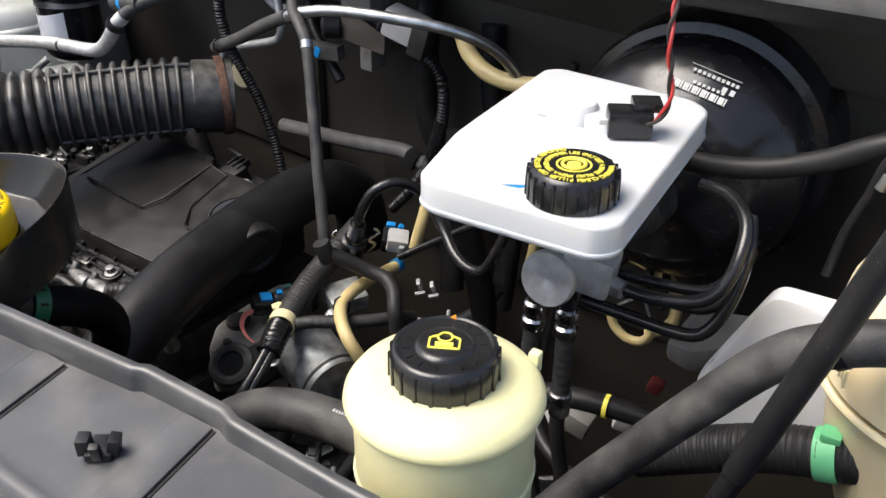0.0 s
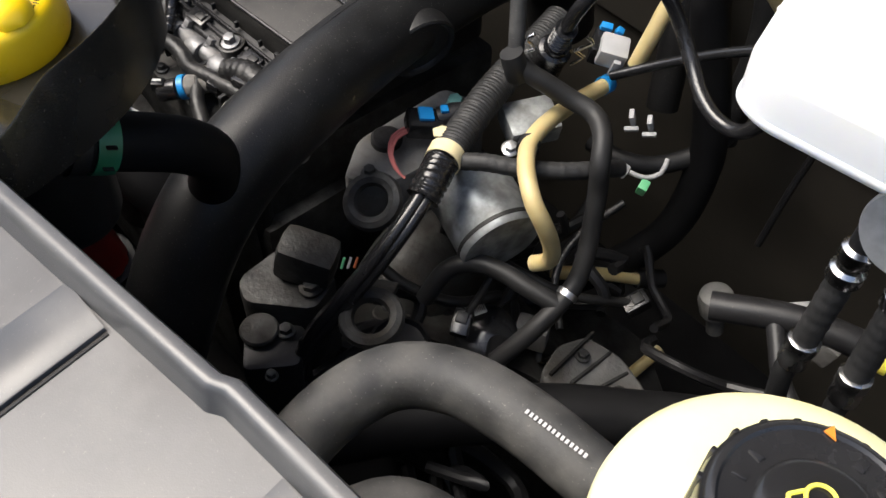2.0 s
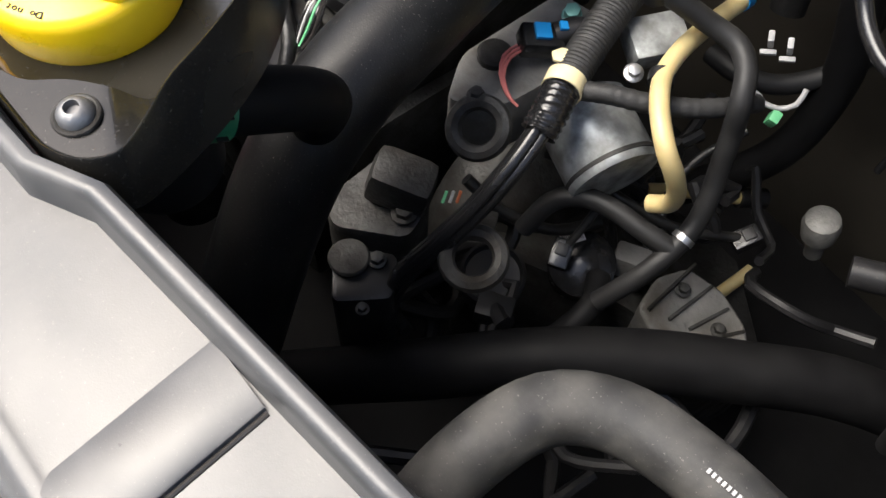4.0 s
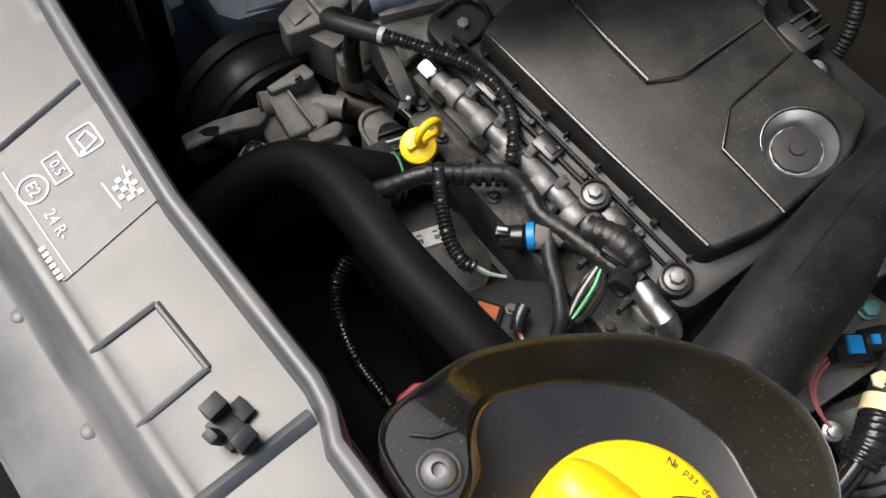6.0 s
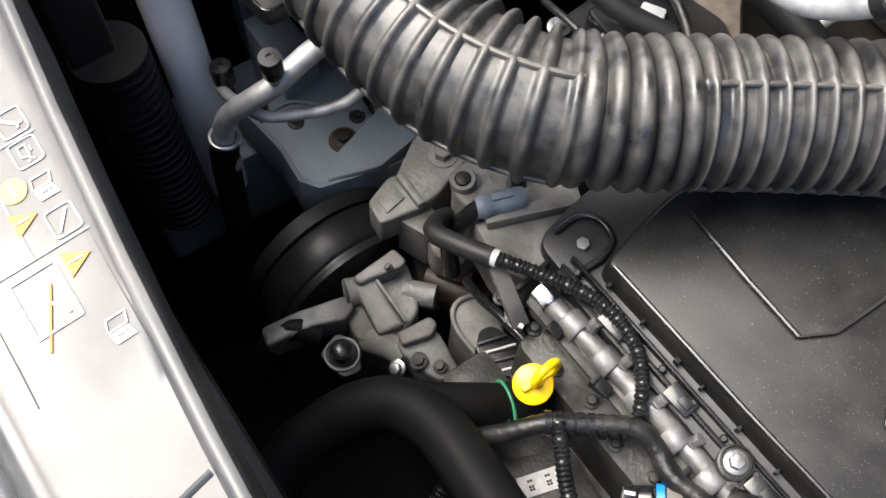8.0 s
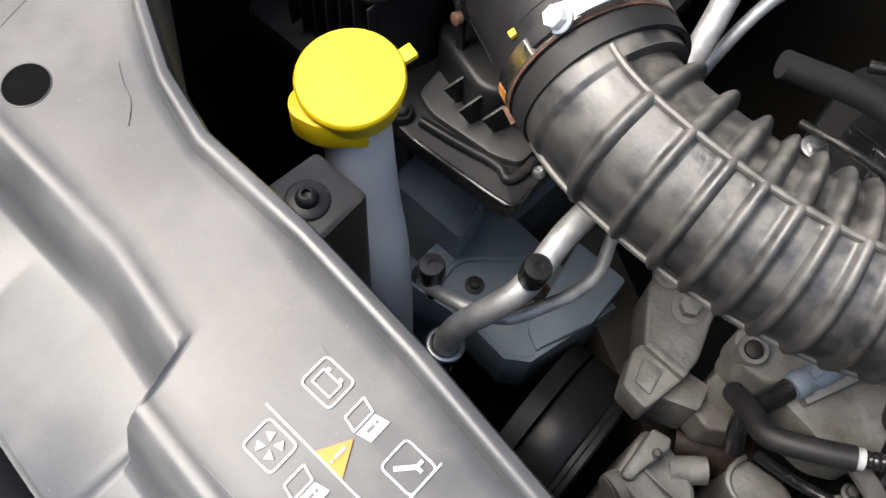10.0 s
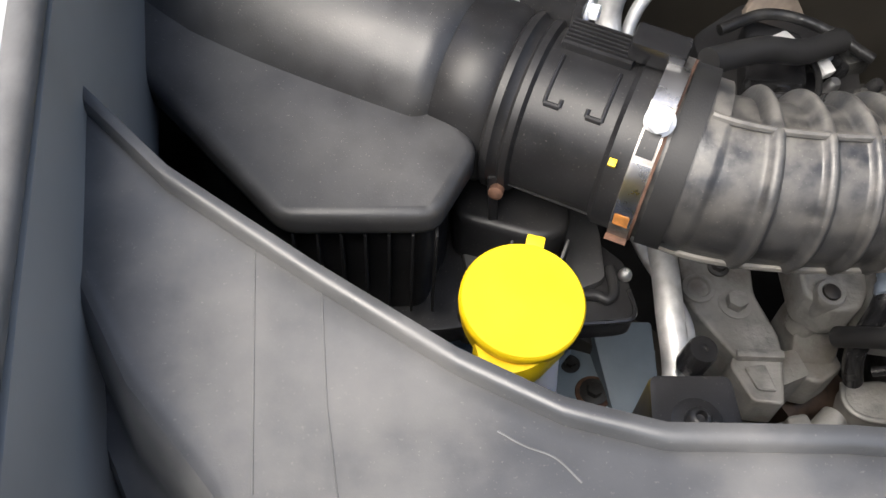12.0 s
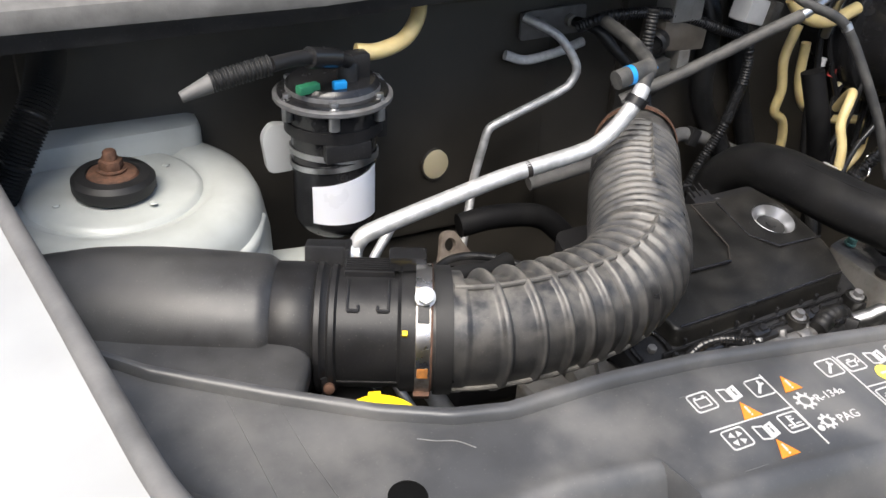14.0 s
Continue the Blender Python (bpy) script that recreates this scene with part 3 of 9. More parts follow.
def dish():
    """A bowl with a high wall behind, and a flat flange for the two screws in front."""
    rim, bowl, n = rounded(RIM, 0.012, 4), rounded(BOWL, 0.008, 4), 144
    bm = bmesh.new()
    loops = [[] for _ in range(9)]
    for i in range(n):
        a = 2 * math.pi * i / n
        o, b = spoke(rim, a), spoke(bowl, a)
        y = MID.y + o.y
        back = min(1.0, max(0.0, (y - 0.066) / 0.035))
        back = back * back * (3 - 2 * back)
        top = 1.1205 + 0.0140 * back
        shelf = 1.1180 * (1 - back) + 1.1085 * back
        b = b * min(1.0, 0.955 * o.length / max(b.length, 1e-6))
        for loop, (v, z) in zip(loops, ((o, 1.085), (o, top - 0.001), (o * 0.994, top), (o * 0.984, top - 0.0005), (o * 0.972, shelf * (1 - back) + (top - 0.006) * back),
                                        (b * 1.012, shelf), (b, shelf - 0.0012), (b * 0.985, 1.1058), (b * 0.96, 1.1050))):
            loop.append(bm.verts.new((MID.x + v.x, MID.y + v.y, z)))
    for A, B in zip(loops, loops[1:]):
        for i in range(n):
            bm.faces.new((A[i], A[(i + 1) % n], B[(i + 1) % n], B[i]))
    bm.faces.new(loops[-1])
    return bm


part("dish", dish(), TRAY, tray, smooth=55)
bm = bmesh.new()
rows = []
bowl = rounded(BOWL, 0.008, 4)
for i in range(64):
    a = radians(186 + 168 * i / 63)
    v = spoke(bowl, a)
    w = (0.0030 + 0.0012 * math.sin(i * 0.31) + 0.0007 * math.sin(i * 0.83 + 1)) * min(1.0, 0.1 + i * 0.12, 0.1 + (63 - i) * 0.12)
    u = v.normalized()
    rows.append([bm.verts.new((MID.x + (v * 0.975 - u * k * w).x, MID.y + (v * 0.975 - u * k * w).y, 1.1057 + z)) for k, z in ((0.0, 0.0), (0.5, 0.0004), (1.0, -0.0002))])
for A, B in zip(rows, rows[1:]):
    for k in range(2):
        bm.faces.new((A[k], A[k + 1], B[k + 1], B[k]))
part("oil_film", bm, OIL, tray, "amber film of spilt oil", smooth=80)
part("neck", lathe([(0.030, 0.975), (0.032, 0.98), (0.036, 1.09), (0.036, 1.104)], (0.155, 0.099, 0), seg=36), BLACK, tray)
for at in ((0.218, 0.0645, 1.1182), (0.092, 0.0605, 1.1182)):
    b = part("screw", panhead(at, (0, -0.06, 1), 0.0070), RAILSTEEL, tray, "domed star screw")
    part("washer", ring((at[0], at[1], at[2] + 0.0004), (0, -0.06, 1), 0.0080, 0.0012, 28, 8), DARKALLOY, b)
part("web", sweep([Vector((0.074, 0.0600, 1.1185)), Vector((0.080, 0.0665, 1.1190)), Vector((0.083, 0.0760, 1.1185))], 0.0010, 6), TRAY, tray)

AX = (0.02, -0.05, 1)
CAPAT = (0.155, 0.0995, 1.1050)
oil_cap = part("filler_cap", lathe([(0.0380, 0.0), (0.0388, 0.003), (0.0386, 0.0195), (0.0378, 0.0222), (0.0362, 0.0242), (0.0340, 0.0250), (0.0, 0.0255)], CAPAT, AX, 64), YELLOW, tray, "bright yellow cap with a raised grip bar")


def grip():
    """A rounded bar across the cap, higher and ridged at one end."""
    bm = bmesh.new()
    m = frame_of((CAPAT[0], CAPAT[1], CAPAT[2] + 0.0245), AX)
    rows = []
    L = 0.0385
    u = Vector((0.985, -0.17, 0)).normalized()
    v = Vector((-u.y, u.x, 0))
    for i in range(29):
        s = -1 + 2 * i / 28
        w = 0.0128 * (1 - abs(s) ** 5) ** 0.5 + 0.0004
        h = (0.0135 - 0.0030 * s) * (1 - abs(s) ** 6) ** 0.5 + 0.0003
        if -0.85 < s < -0.55:
            h -= 0.0006 * (i % 2)
        row = []
        for k in range(11):
            a = math.pi * k / 10
            row.append(bm.verts.new(m @ (u * (s * L) + v * (w * math.cos(a) * (1.0 if math.sin(a) < 0.5 else 0.95)) + Vector((0, 0, h * math.sin(a) ** 0.7 if math.sin(a) > 0 else 0)))))
        rows.append(row)
    for A, B in zip(rows, rows[1:]):
        for k in range(10):
            bm.faces.new((A[k], A[k + 1], B[k + 1], B[k]))
    bm.faces.new(rows[0])
    bm.faces.new(rows[-1])
    return bm


part("grip", grip(), YELLOW, oil_cap, smooth=70)

# ---- power steering reservoir ----
ps = thing("power_steering_reservoir", (0.515, 0.135, 0.99), "cream translucent plastic power steering fluid reservoir", "reservoir")
PSX, PSY = 0.5195, 0.134
part("body", lathe([(0.036, 0.955), (0.044, 0.965), (0.0465, 0.98), (0.047, 1.085), (0.0475, 1.094), (0.0503, 1.0965), (0.0515, 1.099), (0.0508, 1.1025), (0.0475, 1.107), (0.040, 1.1105), (0.030, 1.112), (0.0265, 1.1125), (0.026, 1.118)], (PSX, PSY, 0), seg=64), CREAM, ps)
part("nub", box((PSX + 0.030, PSY + 0.041, 1.1045), (0.006, 0.006, 0.012), 0.001), CREAM, ps)
cap = part("cap", lathe([(0.0262, 1.1112), (0.0275, 1.1125), (0.0275, 1.1235), (0.0266, 1.1275), (0.0250, 1.1292), (0.0238, 1.1294), (0.0230, 1.1286), (0.0150, 1.1286), (0.0140, 1.1300), (0.0120, 1.1308), (0.0, 1.1310)], (PSX, PSY, 0), seg=64), GLOSS, ps, "ribbed black screw cap")
for k in range(20):
    a = k * math.pi / 10
    c, q = math.cos(a), math.sin(a)
    part("grip_rib", between((PSX + 0.0274 * c, PSY + 0.0274 * q, 1.1120), (PSX + 0.0270 * c, PSY + 0.0270 * q, 1.1262), 0.0022, 0.0022, 0.0006), GLOSS, cap)

# ---- brake fluid reservoir ----
br = thing("brake_fluid_reservoir", (0.48, 0.36, 1.06), "white translucent plastic brake fluid reservoir", "reservoir")
BRP = [(0.423, 0.259), (0.408, 0.330), (0.403, 0.478), (0.414, 0.488), (0.530, 0.475), (0.546, 0.460), (0.557, 0.263), (0.546, 0.251), (0.436, 0.252)]
cx, cy = 0.482, 0.36
part("body", prism(rounded(BRP, 0.009), 1.1235, 1.1465, 0.003, segs=3), WHITE, br)
part("seam", prism(rounded([(cx + (x - cx) * 1.012, cy + (y - cy) * 1.009) for x, y in BRP], 0.009), 1.1262, 1.1288, 0.001), WHITE, br)
part("sump", prism(rounded([(0.455, 0.36), (0.455, 0.45), (0.515, 0.45), (0.52, 0.36)], 0.012), 1.075, 1.121, 0.004), WHITE, br)
cap = part("cap", lathe([(0.0265, 1.146), (0.0275, 1.147), (0.0275, 1.161), (0.026, 1.1650), (0.0240, 1.1668), (0.0, 1.1672)], (0.518, 0.281, 0), seg=64), GLOSS, br, "ribbed black cap with yellow print")
for k in range(24):
    a = k * math.pi / 12
    c, q = math.cos(a), math.sin(a)
    part("grip_rib", between((0.518 + 0.0274 * c, 0.281 + 0.0274 * q, 1.1475), (0.518 + 0.0268 * c, 0.281 + 0.0268 * q, 1.1648), 0.0022, 0.0022, 0.0006), GLOSS, cap)

# ---- brake booster ----
bo = thing("brake_booster", (0.50, 0.70, 1.05), "large black steel brake servo drum on the bulkhead", "brake booster")
part("drum", lathe([(0.118, -0.06), (0.125, -0.05), (0.125, 0.098), (0.122, 0.104), (0.113, 0.107), (0.111, 0.112), (0.1115, 0.140), (0.110, 0.150), (0.105, 0.156), (0.078, 0.183), (0.070, 0.187), (0.045, 0.190), (0.03, 0.20)], (0.50, 0.70, 1.05), (0, -1, 0), 72), GLOSS, bo)
part("flange", lathe([(0.030, 0.0), (0.030, 0.008), (0.02, 0.010), (0.02, 0.06)], (0.50, 0.512, 1.05), (-0.05, -1, 0.02), 32), BLACK, bo)

# ---- engine cover ----
def cover_z(x, y):
    return 0.889 + 0.30 * (y - 0.3466) * (1.0 if y < 0.43 else 0.83) + 0.02 * (x + 0.05)


cover = thing("engine_cover", (-0.08, 0.42, 0.86), "black moulded plastic engine top cover with dusty grain", "engine cover")
COV = [(-0.205, 0.335), (0.051, 0.343), (0.064, 0.385), (0.064, 0.46), (0.045, 0.50), (-0.062, 0.500), (-0.075, 0.515), (-0.20, 0.515), (-0.215, 0.40)]
PIT = (0.030, 0.447, cover_z(0.030, 0.447))
pit = lathe([(0.0195, -0.0165), (0.0275, -0.001), (0.0300, 0.003), (0.0300, 0.03)], PIT, (0, -0.25, 1), 48)
part("shell", carved(prism(rounded(COV, 0.010), 0.845, cover_z, 0.004, segs=3, shrink=0.012), pit), COVER, cover)
part("cup", lathe([(0.0200, -0.0172), (0.0288, -0.0006), (0.0280, -0.0002), (0.0192, -0.0160), (0.0, -0.0160)], PIT, (0, -0.25, 1), 48), CUP, cover, "bright smooth funnel in the cover")
part("plug", lathe([(0.0185, -0.0158), (0.0180, -0.0125), (0.0150, -0.0115), (0.0065, -0.0115), (0.0060, -0.0095), (0.0, -0.0092)], PIT, (0, -0.25, 1), 36, knurl=3, depth=0.0006), RUBBER, cover, "knurled black plug")
part("skirt", prism(rounded([(-0.255, 0.318), (0.07, 0.312), (0.075, 0.40), (0.07, 0.53), (-0.24, 0.53), (-0.262, 0.37)], 0.015), 0.84, lambda x, y: cover_z(x, y) - 0.022, 0.002), BLACK, cover)

# ---- turbo duct ----
duct = thing("turbo_duct", (0.14, 0.35, 0.90), "thick black rubber air duct crossing the engine", "air duct")
DPTS = [(0.172, 0.085, 0.76), (0.160, 0.130, 0.84), (0.147, 0.175, 0.895), (0.136, 0.225, 0.925), (0.127, 0.280, 0.938), (0.115, 0.335, 0.941), (0.102, 0.400, 0.940), (0.096, 0.455, 0.940), (0.093, 0.510, 0.937), (0.092, 0.560, 0.922), (0.088, 0.600, 0.885), (0.085, 0.62, 0.82)]
part("hose", tube(DPTS, 0.0335, 36, 0.005), DUCT, duct)
part("stub", lathe([(0.0290, 0.0), (0.0300, 0.026), (0.0300, 0.0345), (0.0285, 0.0360), (0.0262, 0.0350), (0.0245, 0.0325), (0.0, 0.0320)], (0.100, 0.400, 0.938), (0.95, -0.20, -0.20), 48), DUCT, duct, "round capped branch")
part("seam", sweep([Vector(p) + Vector((-0.012, 0, 0.0312)) for p in DPTS[3:9]], 0.0009, 6), DUCT, duct)

# ---- corrugated intake hose ----
HOSE = [(-0.528, 0.300, 1.003), (-0.49, 0.283, 1.001), (-0.44, 0.279, 0.998), (-0.385, 0.283, 0.995), (-0.335, 0.296, 0.993), (-0.29, 0.322, 0.992), (-0.255, 0.360, 0.990), (-0.225, 0.405, 0.990), (-0.19, 0.455, 0.990), (-0.145, 0.515, 0.990), (-0.10, 0.575, 0.985)]
air_hose = thing("air_intake_hose", (-0.3, 0.32, 0.94), "dusty black corrugated rubber air intake hose", "air hose")


RIBS = [0.058, 0.085, 0.109, 0.128, 0.147, 0.165, 0.182, 0.199, 0.217, 0.234, 0.252, 0.271, 0.2805, 0.2965, 0.312, 0.327, 0.3415] + [0.3545 + 0.0148 * k for k in range(11)]


def hose_r(s, total, a):
    """Rounded ribs over smooth windows in front, deep coils behind and in the middle."""
    if s < 0.036:
        return 0.0500 if s > 0.008 else 0.0512
    if s > total - 0.050:
        return 0.0495 if s > total - 0.008 else 0.0465
    gap = min(abs(s - p) for p in RIBS)
    coil = 0.275 < s < 0.348
    near = s < 0.275
    mid = (a + math.pi) % (2 * math.pi) - math.pi
    inside = -0.54 < mid < 1.39
    # how far from the windows' long edges
    edge = min(mid + 0.54, 1.39 - mid) if inside else 0.0
    if coil:
        return 0.0440 + 0.0078 * max(0.0, 1 - (gap / 0.0068) ** 2) ** 0.6
    if inside:
        floor = 0.0476 if near else 0.0455
        w = 0.0040 if near else 0.0036
        lip = 0.0012 * max(0.0, 1 - edge / 0.10)
        return floor + lip + (0.0046 if near else 0.0058) * max(0.0, 1 - (gap / w) ** 2) ** 0.8
    # behind the seams the coils show whole
    out = min(1.0, min(abs(mid + 0.54), abs(mid - 1.39)) / 0.16)
    return 0.0482 - 0.0050 * out + (0.0034 + 0.0046 * out) * max(0.0, 1 - (gap / 0.0056) ** 2) ** 0.7


HLINE = spline(HOSE, 0.0013)
part("bellows", sweep(HLINE, hose_r, 88), AIRHOSE, air_hose, smooth=60)


def along(line, angle, r, i0, i1):
    """A thin seam that runs along the hose at an angle round it."""
    out, side = [], None
    n = len(line)
    for i in range(n):
        d = (line[min(i + 1, n - 1)] - line[max(i - 1, 0)]).normalized()
        side = d.cross(Vector((0, 0, 1))).normalized() if side is None else (side - d * side.dot(d)).normalized()
        if i0 <= i <= i1 and i % 3 == 0:
            out.append(line[i] + (side * math.cos(angle) + side.cross(d) * math.sin(angle)) * r)
    return out


N = len(HLINE)
for ang in (1.39, -0.54):
    part("seam", sweep(along(HLINE, ang, 0.0496, int(N * 0.05), int(N * 0.485)), 0.0023, 8), AIRHOSE, air_hose)
    part("seam", sweep(along(HLINE, ang, 0.0492, int(N * 0.615), int(N * 0.91)), 0.0020, 8), AIRHOSE, air_hose)
part("cuff", band((-0.5095, 0.2918, 1.0022), (0.92, -0.39, 0), 0.0500, 0.014, 0.0032, 48), RUBBER, air_hose, "thick rubber cuff")
CAX = Vector((0.906, -0.423, 0))
CAT = Vector((-0.5235, 0.2978, 1.003))


def clamp_arc(a0, a1, r, width, thick, shift=0.0):
    """A length of strap; angles in degrees from the front, upward."""
    bm = bmesh.new()
    fr, up = Vector((-0.423, -0.906, 0)), Vector((0, 0, 1))
    rows = []
    for i in range(13):
        a = radians(a0 + (a1 - a0) * i / 12)
        d = fr * math.cos(a) + up * math.sin(a)
        rows.append([bm.verts.new(CAT + CAX * (shift + u) + d * (r + v)) for u, v in ((-width / 2, 0), (-width / 2, thick), (width / 2, thick), (width / 2, 0))])
    for A, B in zip(rows, rows[1:]):
        for k in range(4):
            bm.faces.new((A[k], B[k], B[(k + 1) % 4], A[(k + 1) % 4]))
    bm.faces.new(rows[0])
    bm.faces.new(rows[-1][::-1])
    return bm


clamp = part("clamp", band(tuple(CAT), tuple(CAX), 0.0525, 0.0115, 0.0012, 56), CLAMPSTEEL, air_hose, "bright worm-drive clamp with rust stains")
part("strap_end", clamp_arc(-8, 36, 0.0538, 0.0105, 0.0008), CHROME, clamp)
part("rim", band(tuple(CAT + CAX * 0.0066), tuple(CAX), 0.0522, 0.0016, 0.0014, 48), RUST, clamp, "rusty strap edge")
part("stain", clamp_arc(-9, 1, 0.0547, 0.0085, 0.0002), STAIN, clamp, "orange rust stain")
part("lug", clamp_arc(-42, -33, 0.0535, 0.0125, 0.004), RUST, clamp)
part("screw_housing", clamp_arc(68, 94, 0.0540, 0.0125, 0.0060), CHROME, clamp, "bright worm housing")
part("screw_seat", clamp_arc(58, 70, 0.0540, 0.0135, 0.0040), CLAMPSTEEL, clamp)
part("tail", clamp_arc(40, 54, 0.0545, 0.0090, 0.0030), BLACK, clamp, "black clamp stop")
part("screw", hexbolt(tuple(CAT + CAX * 0.001 + Vector((-0.423, -0.906, 0)) * 0.0285 + Vector((0, 0, 0.0500))), (-0.25, -0.70, 0.62), 0.0064, 0.0070, 0.0082), WHITE, clamp, "whitish clamp screw")
part("far_clamp", band((-0.108, 0.565, 0.986), (0.55, 0.83, 0), 0.0500, 0.010, 0.0012, 48), RUST, air_hose, "rust-brown hose clamp")


# ---- air filter housing ----
airbox = thing("air_filter_housing", (-0.68, 0.36, 0.88), "matt black plastic air filter housing with ribbed skirt", "air filter housing")
LID = [(-0.727, 0.238), (-0.646, 0.240), (-0.622, 0.284), (-0.650, 0.316), (-0.640, 0.400), (-0.84, 0.480), (-0.90, 0.480), (-0.90, 0.425)]
part("lid", prism(rounded(LID, 0.010, 4), lambda x, y: 0.994 + 0.10 * max(0.0, y - 0.245), lambda x, y: 1.012 + 0.16 * max(0.0, y - 0.245), 0.006, segs=3), LIDPLASTIC, airbox)
DV = Vector((-0.906, 0.423, 0.0))
C0 = Vector((-0.528, 0.300, 1.003))


def along_maf(d, up=0.0):
    return C0 + DV * d + Vector((0, 0, up))


dome = [along_maf(0.1105), along_maf(0.128), along_maf(0.16, -0.001), along_maf(0.21, -0.004), along_maf(0.26, -0.011), along_maf(0.31, -0.021), along_maf(0.36, -0.034)]
part("dome", sweep(spline(dome, 0.003), lambda s, t, a: 0.0485 + 0.0085 * min(1.0, s / 0.010) ** 0.5 + 0.012 * min(1.0, s / 0.14), 56), LIDPLASTIC, airbox, smooth=60)
skirt = part("skirt", prism(rounded([(-0.722, 0.248), (-0.650, 0.250), (-0.635, 0.292), (-0.65, 0.49), (-0.80, 0.49), (-0.80, 0.33)], 0.008), 0.90, 0.999, 0.003), BLACK, airbox)
for i in range(7):
    x = -0.722 + i * 0.0128
    part("fin", box((x, 0.2445, 0.955), (0.0016, 0.009, 0.078), 0.0004), BLACK, airbox)
part("lower_tray", prism(rounded([(-0.76, 0.232), (-0.640, 0.233), (-0.622, 0.236), (-0.600, 0.234), (-0.560, 0.2365), (-0.530, 0.239), (-0.520, 0.2415), (-0.5175, 0.252), (-0.520, 0.285), (-0.535, 0.30), (-0.54, 0.48), (-0.80, 0.48), (-0.80, 0.28)], 0.004), 0.888, 0.906, 0.003), BLACK, airbox)
part("tray_lip", tube([(-0.600, 0.2350, 0.9065), (-0.560, 0.2375, 0.9065), (-0.530, 0.2400, 0.9065), (-0.521, 0.2425, 0.9065), (-0.5185, 0.2500, 0.9065), (-0.5205, 0.263, 0.9065)], 0.0017, 8, 0.002), GLOSS, airbox, "raised bright edge of the tray")
part("tray_wall", tube([(-0.606, 0.2480, 0.909), (-0.575, 0.2525, 0.909), (-0.553, 0.2570, 0.909), (-0.541, 0.2570, 0.909), (-0.536, 0.2540, 0.909), (-0.531, 0.2600, 0.909), (-0.531, 0.278, 0.909)], 0.0036, 10, 0.002), BLACK, airbox)
part("boss", lathe([(0.0090, -0.02), (0.0090, 0.004), (0.0078, 0.0055), (0.0, 0.0056)], (-0.6205, 0.2435, 0.906), (0, 0, 1), 24), BLACK, airbox)
part("boss_screw", panhead((-0.6205, 0.2435, 0.9112), (0, 0, 1), 0.0055), DARKALLOY, airbox)
part("platform", prism(rounded([(-0.604, 0.256), (-0.552, 0.260), (-0.535, 0.268), (-0.535, 0.31), (-0.56, 0.36), (-0.635, 0.36), (-0.622, 0.262)], 0.006), 0.900, 0.912, 0.003), LIDPLASTIC, airbox, "dusty grey platform")
part("bellmouth", prism(rounded([(-0.632, 0.288), (-0.580, 0.272), (-0.563, 0.280), (-0.560, 0.30), (-0.575, 0.36), (-0.635, 0.36)], 0.010), 0.905, 0.948, 0.006, segs=3), BLACK, airbox)
for p, q in (((-0.600, 0.2700), (-0.594, 0.2840)), ((-0.582, 0.2640), (-0.576, 0.2800)), ((-0.566, 0.2700), (-0.560, 0.2840))):
    part("web", between((p[0], p[1], 0.920), (q[0], q[1], 0.928), 0.0022, 0.026, 0.0006), BLACK, airbox)
part("box", prism(rounded([(-0.79, 0.35), (-0.57, 0.35), (-0.57, 0.46), (-0.79, 0.46)], 0.01), 0.76, 0.89, 0.004), BLACK, airbox)
part("screw", panhead((-0.5225, 0.272, 0.909), (0, 0, 1), 0.0045), STEEL, airbox)
part("pin", lathe([(0.0035, 0), (0.0045, 0.001), (0.0045, 0.005), (0.003, 0.006)], (-0.6095, 0.2855, 0.979), (-0.3, -0.9, 0.2), 14), RUST, airbox, "copper-coloured rivet")

maf = thing("air_flow_meter", tuple(along_maf(0.06, -0.05)), "black plastic air flow meter tube between filter and hose", "air flow meter")
PROF = [(0.047, -0.012), (0.0515, -0.010), (0.0515, 0.012), (0.0485, 0.015), (0.0485, 0.062), (0.0515, 0.064), (0.0515, 0.068), (0.0490, 0.070), (0.0500, 0.073), (0.0530, 0.075), (0.0530, 0.079), (0.0500, 0.081), (0.0530, 0.0850), (0.0530, 0.112), (0.0500, 0.116)]
part("tube", lathe(PROF, tuple(C0), tuple(DV), 64), BLACK, maf)
UPV = Vector((0, 0, 1))
FRONTV = Vector((-0.423, -0.906, 0))
for d, side in ((0.022, 1), (0.054, -1)):
    a = [along_maf(d) + (FRONTV * math.cos(t) + UPV * math.sin(t)) * 0.0490 for t in (0.88, 1.0, 1.12, 1.24, 1.36, 1.48)]
    part("guide", sweep(a, 0.0011, 8), BLACK, maf)
    p = a[0]
    part("hook", sweep([p, p + DV * side * 0.0085], 0.0016, 8), BLACK, maf)
    tip = along_maf(d + 0.0085 * side) + (FRONTV * math.cos(0.97) + UPV * math.sin(0.97)) * 0.0490
    part("hook_tip", sweep([p + DV * side * 0.0085, tip], 0.0012, 8), BLACK, maf)
top = along_maf(0.035) + UPV * 0.047
part("rib_block", box(tuple(top + Vector((0.002, 0.012, 0.001))), (0.040, 0.022, 0.010), 0.0015, (0, 0, -25)), BLACK, maf)
for i in range(6):
    part("rib", box(tuple(top + Vector((0.002, 0.012, 0.0068)) + FRONTV * (0.008 - 0.0032 * i)), (0.038, 0.0012, 0.002), 0.0003, (0, 0, -25)), BLACK, maf)
part("flange_lug", box((-0.5800, 0.3660, 1.0420), (0.036, 0.020, 0.034), 0.003, (-12, 0, -25)), BLACK, maf)
part("ear", box((-0.5655, 0.3560, 1.0420), (0.0055, 0.024, 0.036), 0.002, (-8, 0, -25)), BLACK, maf)
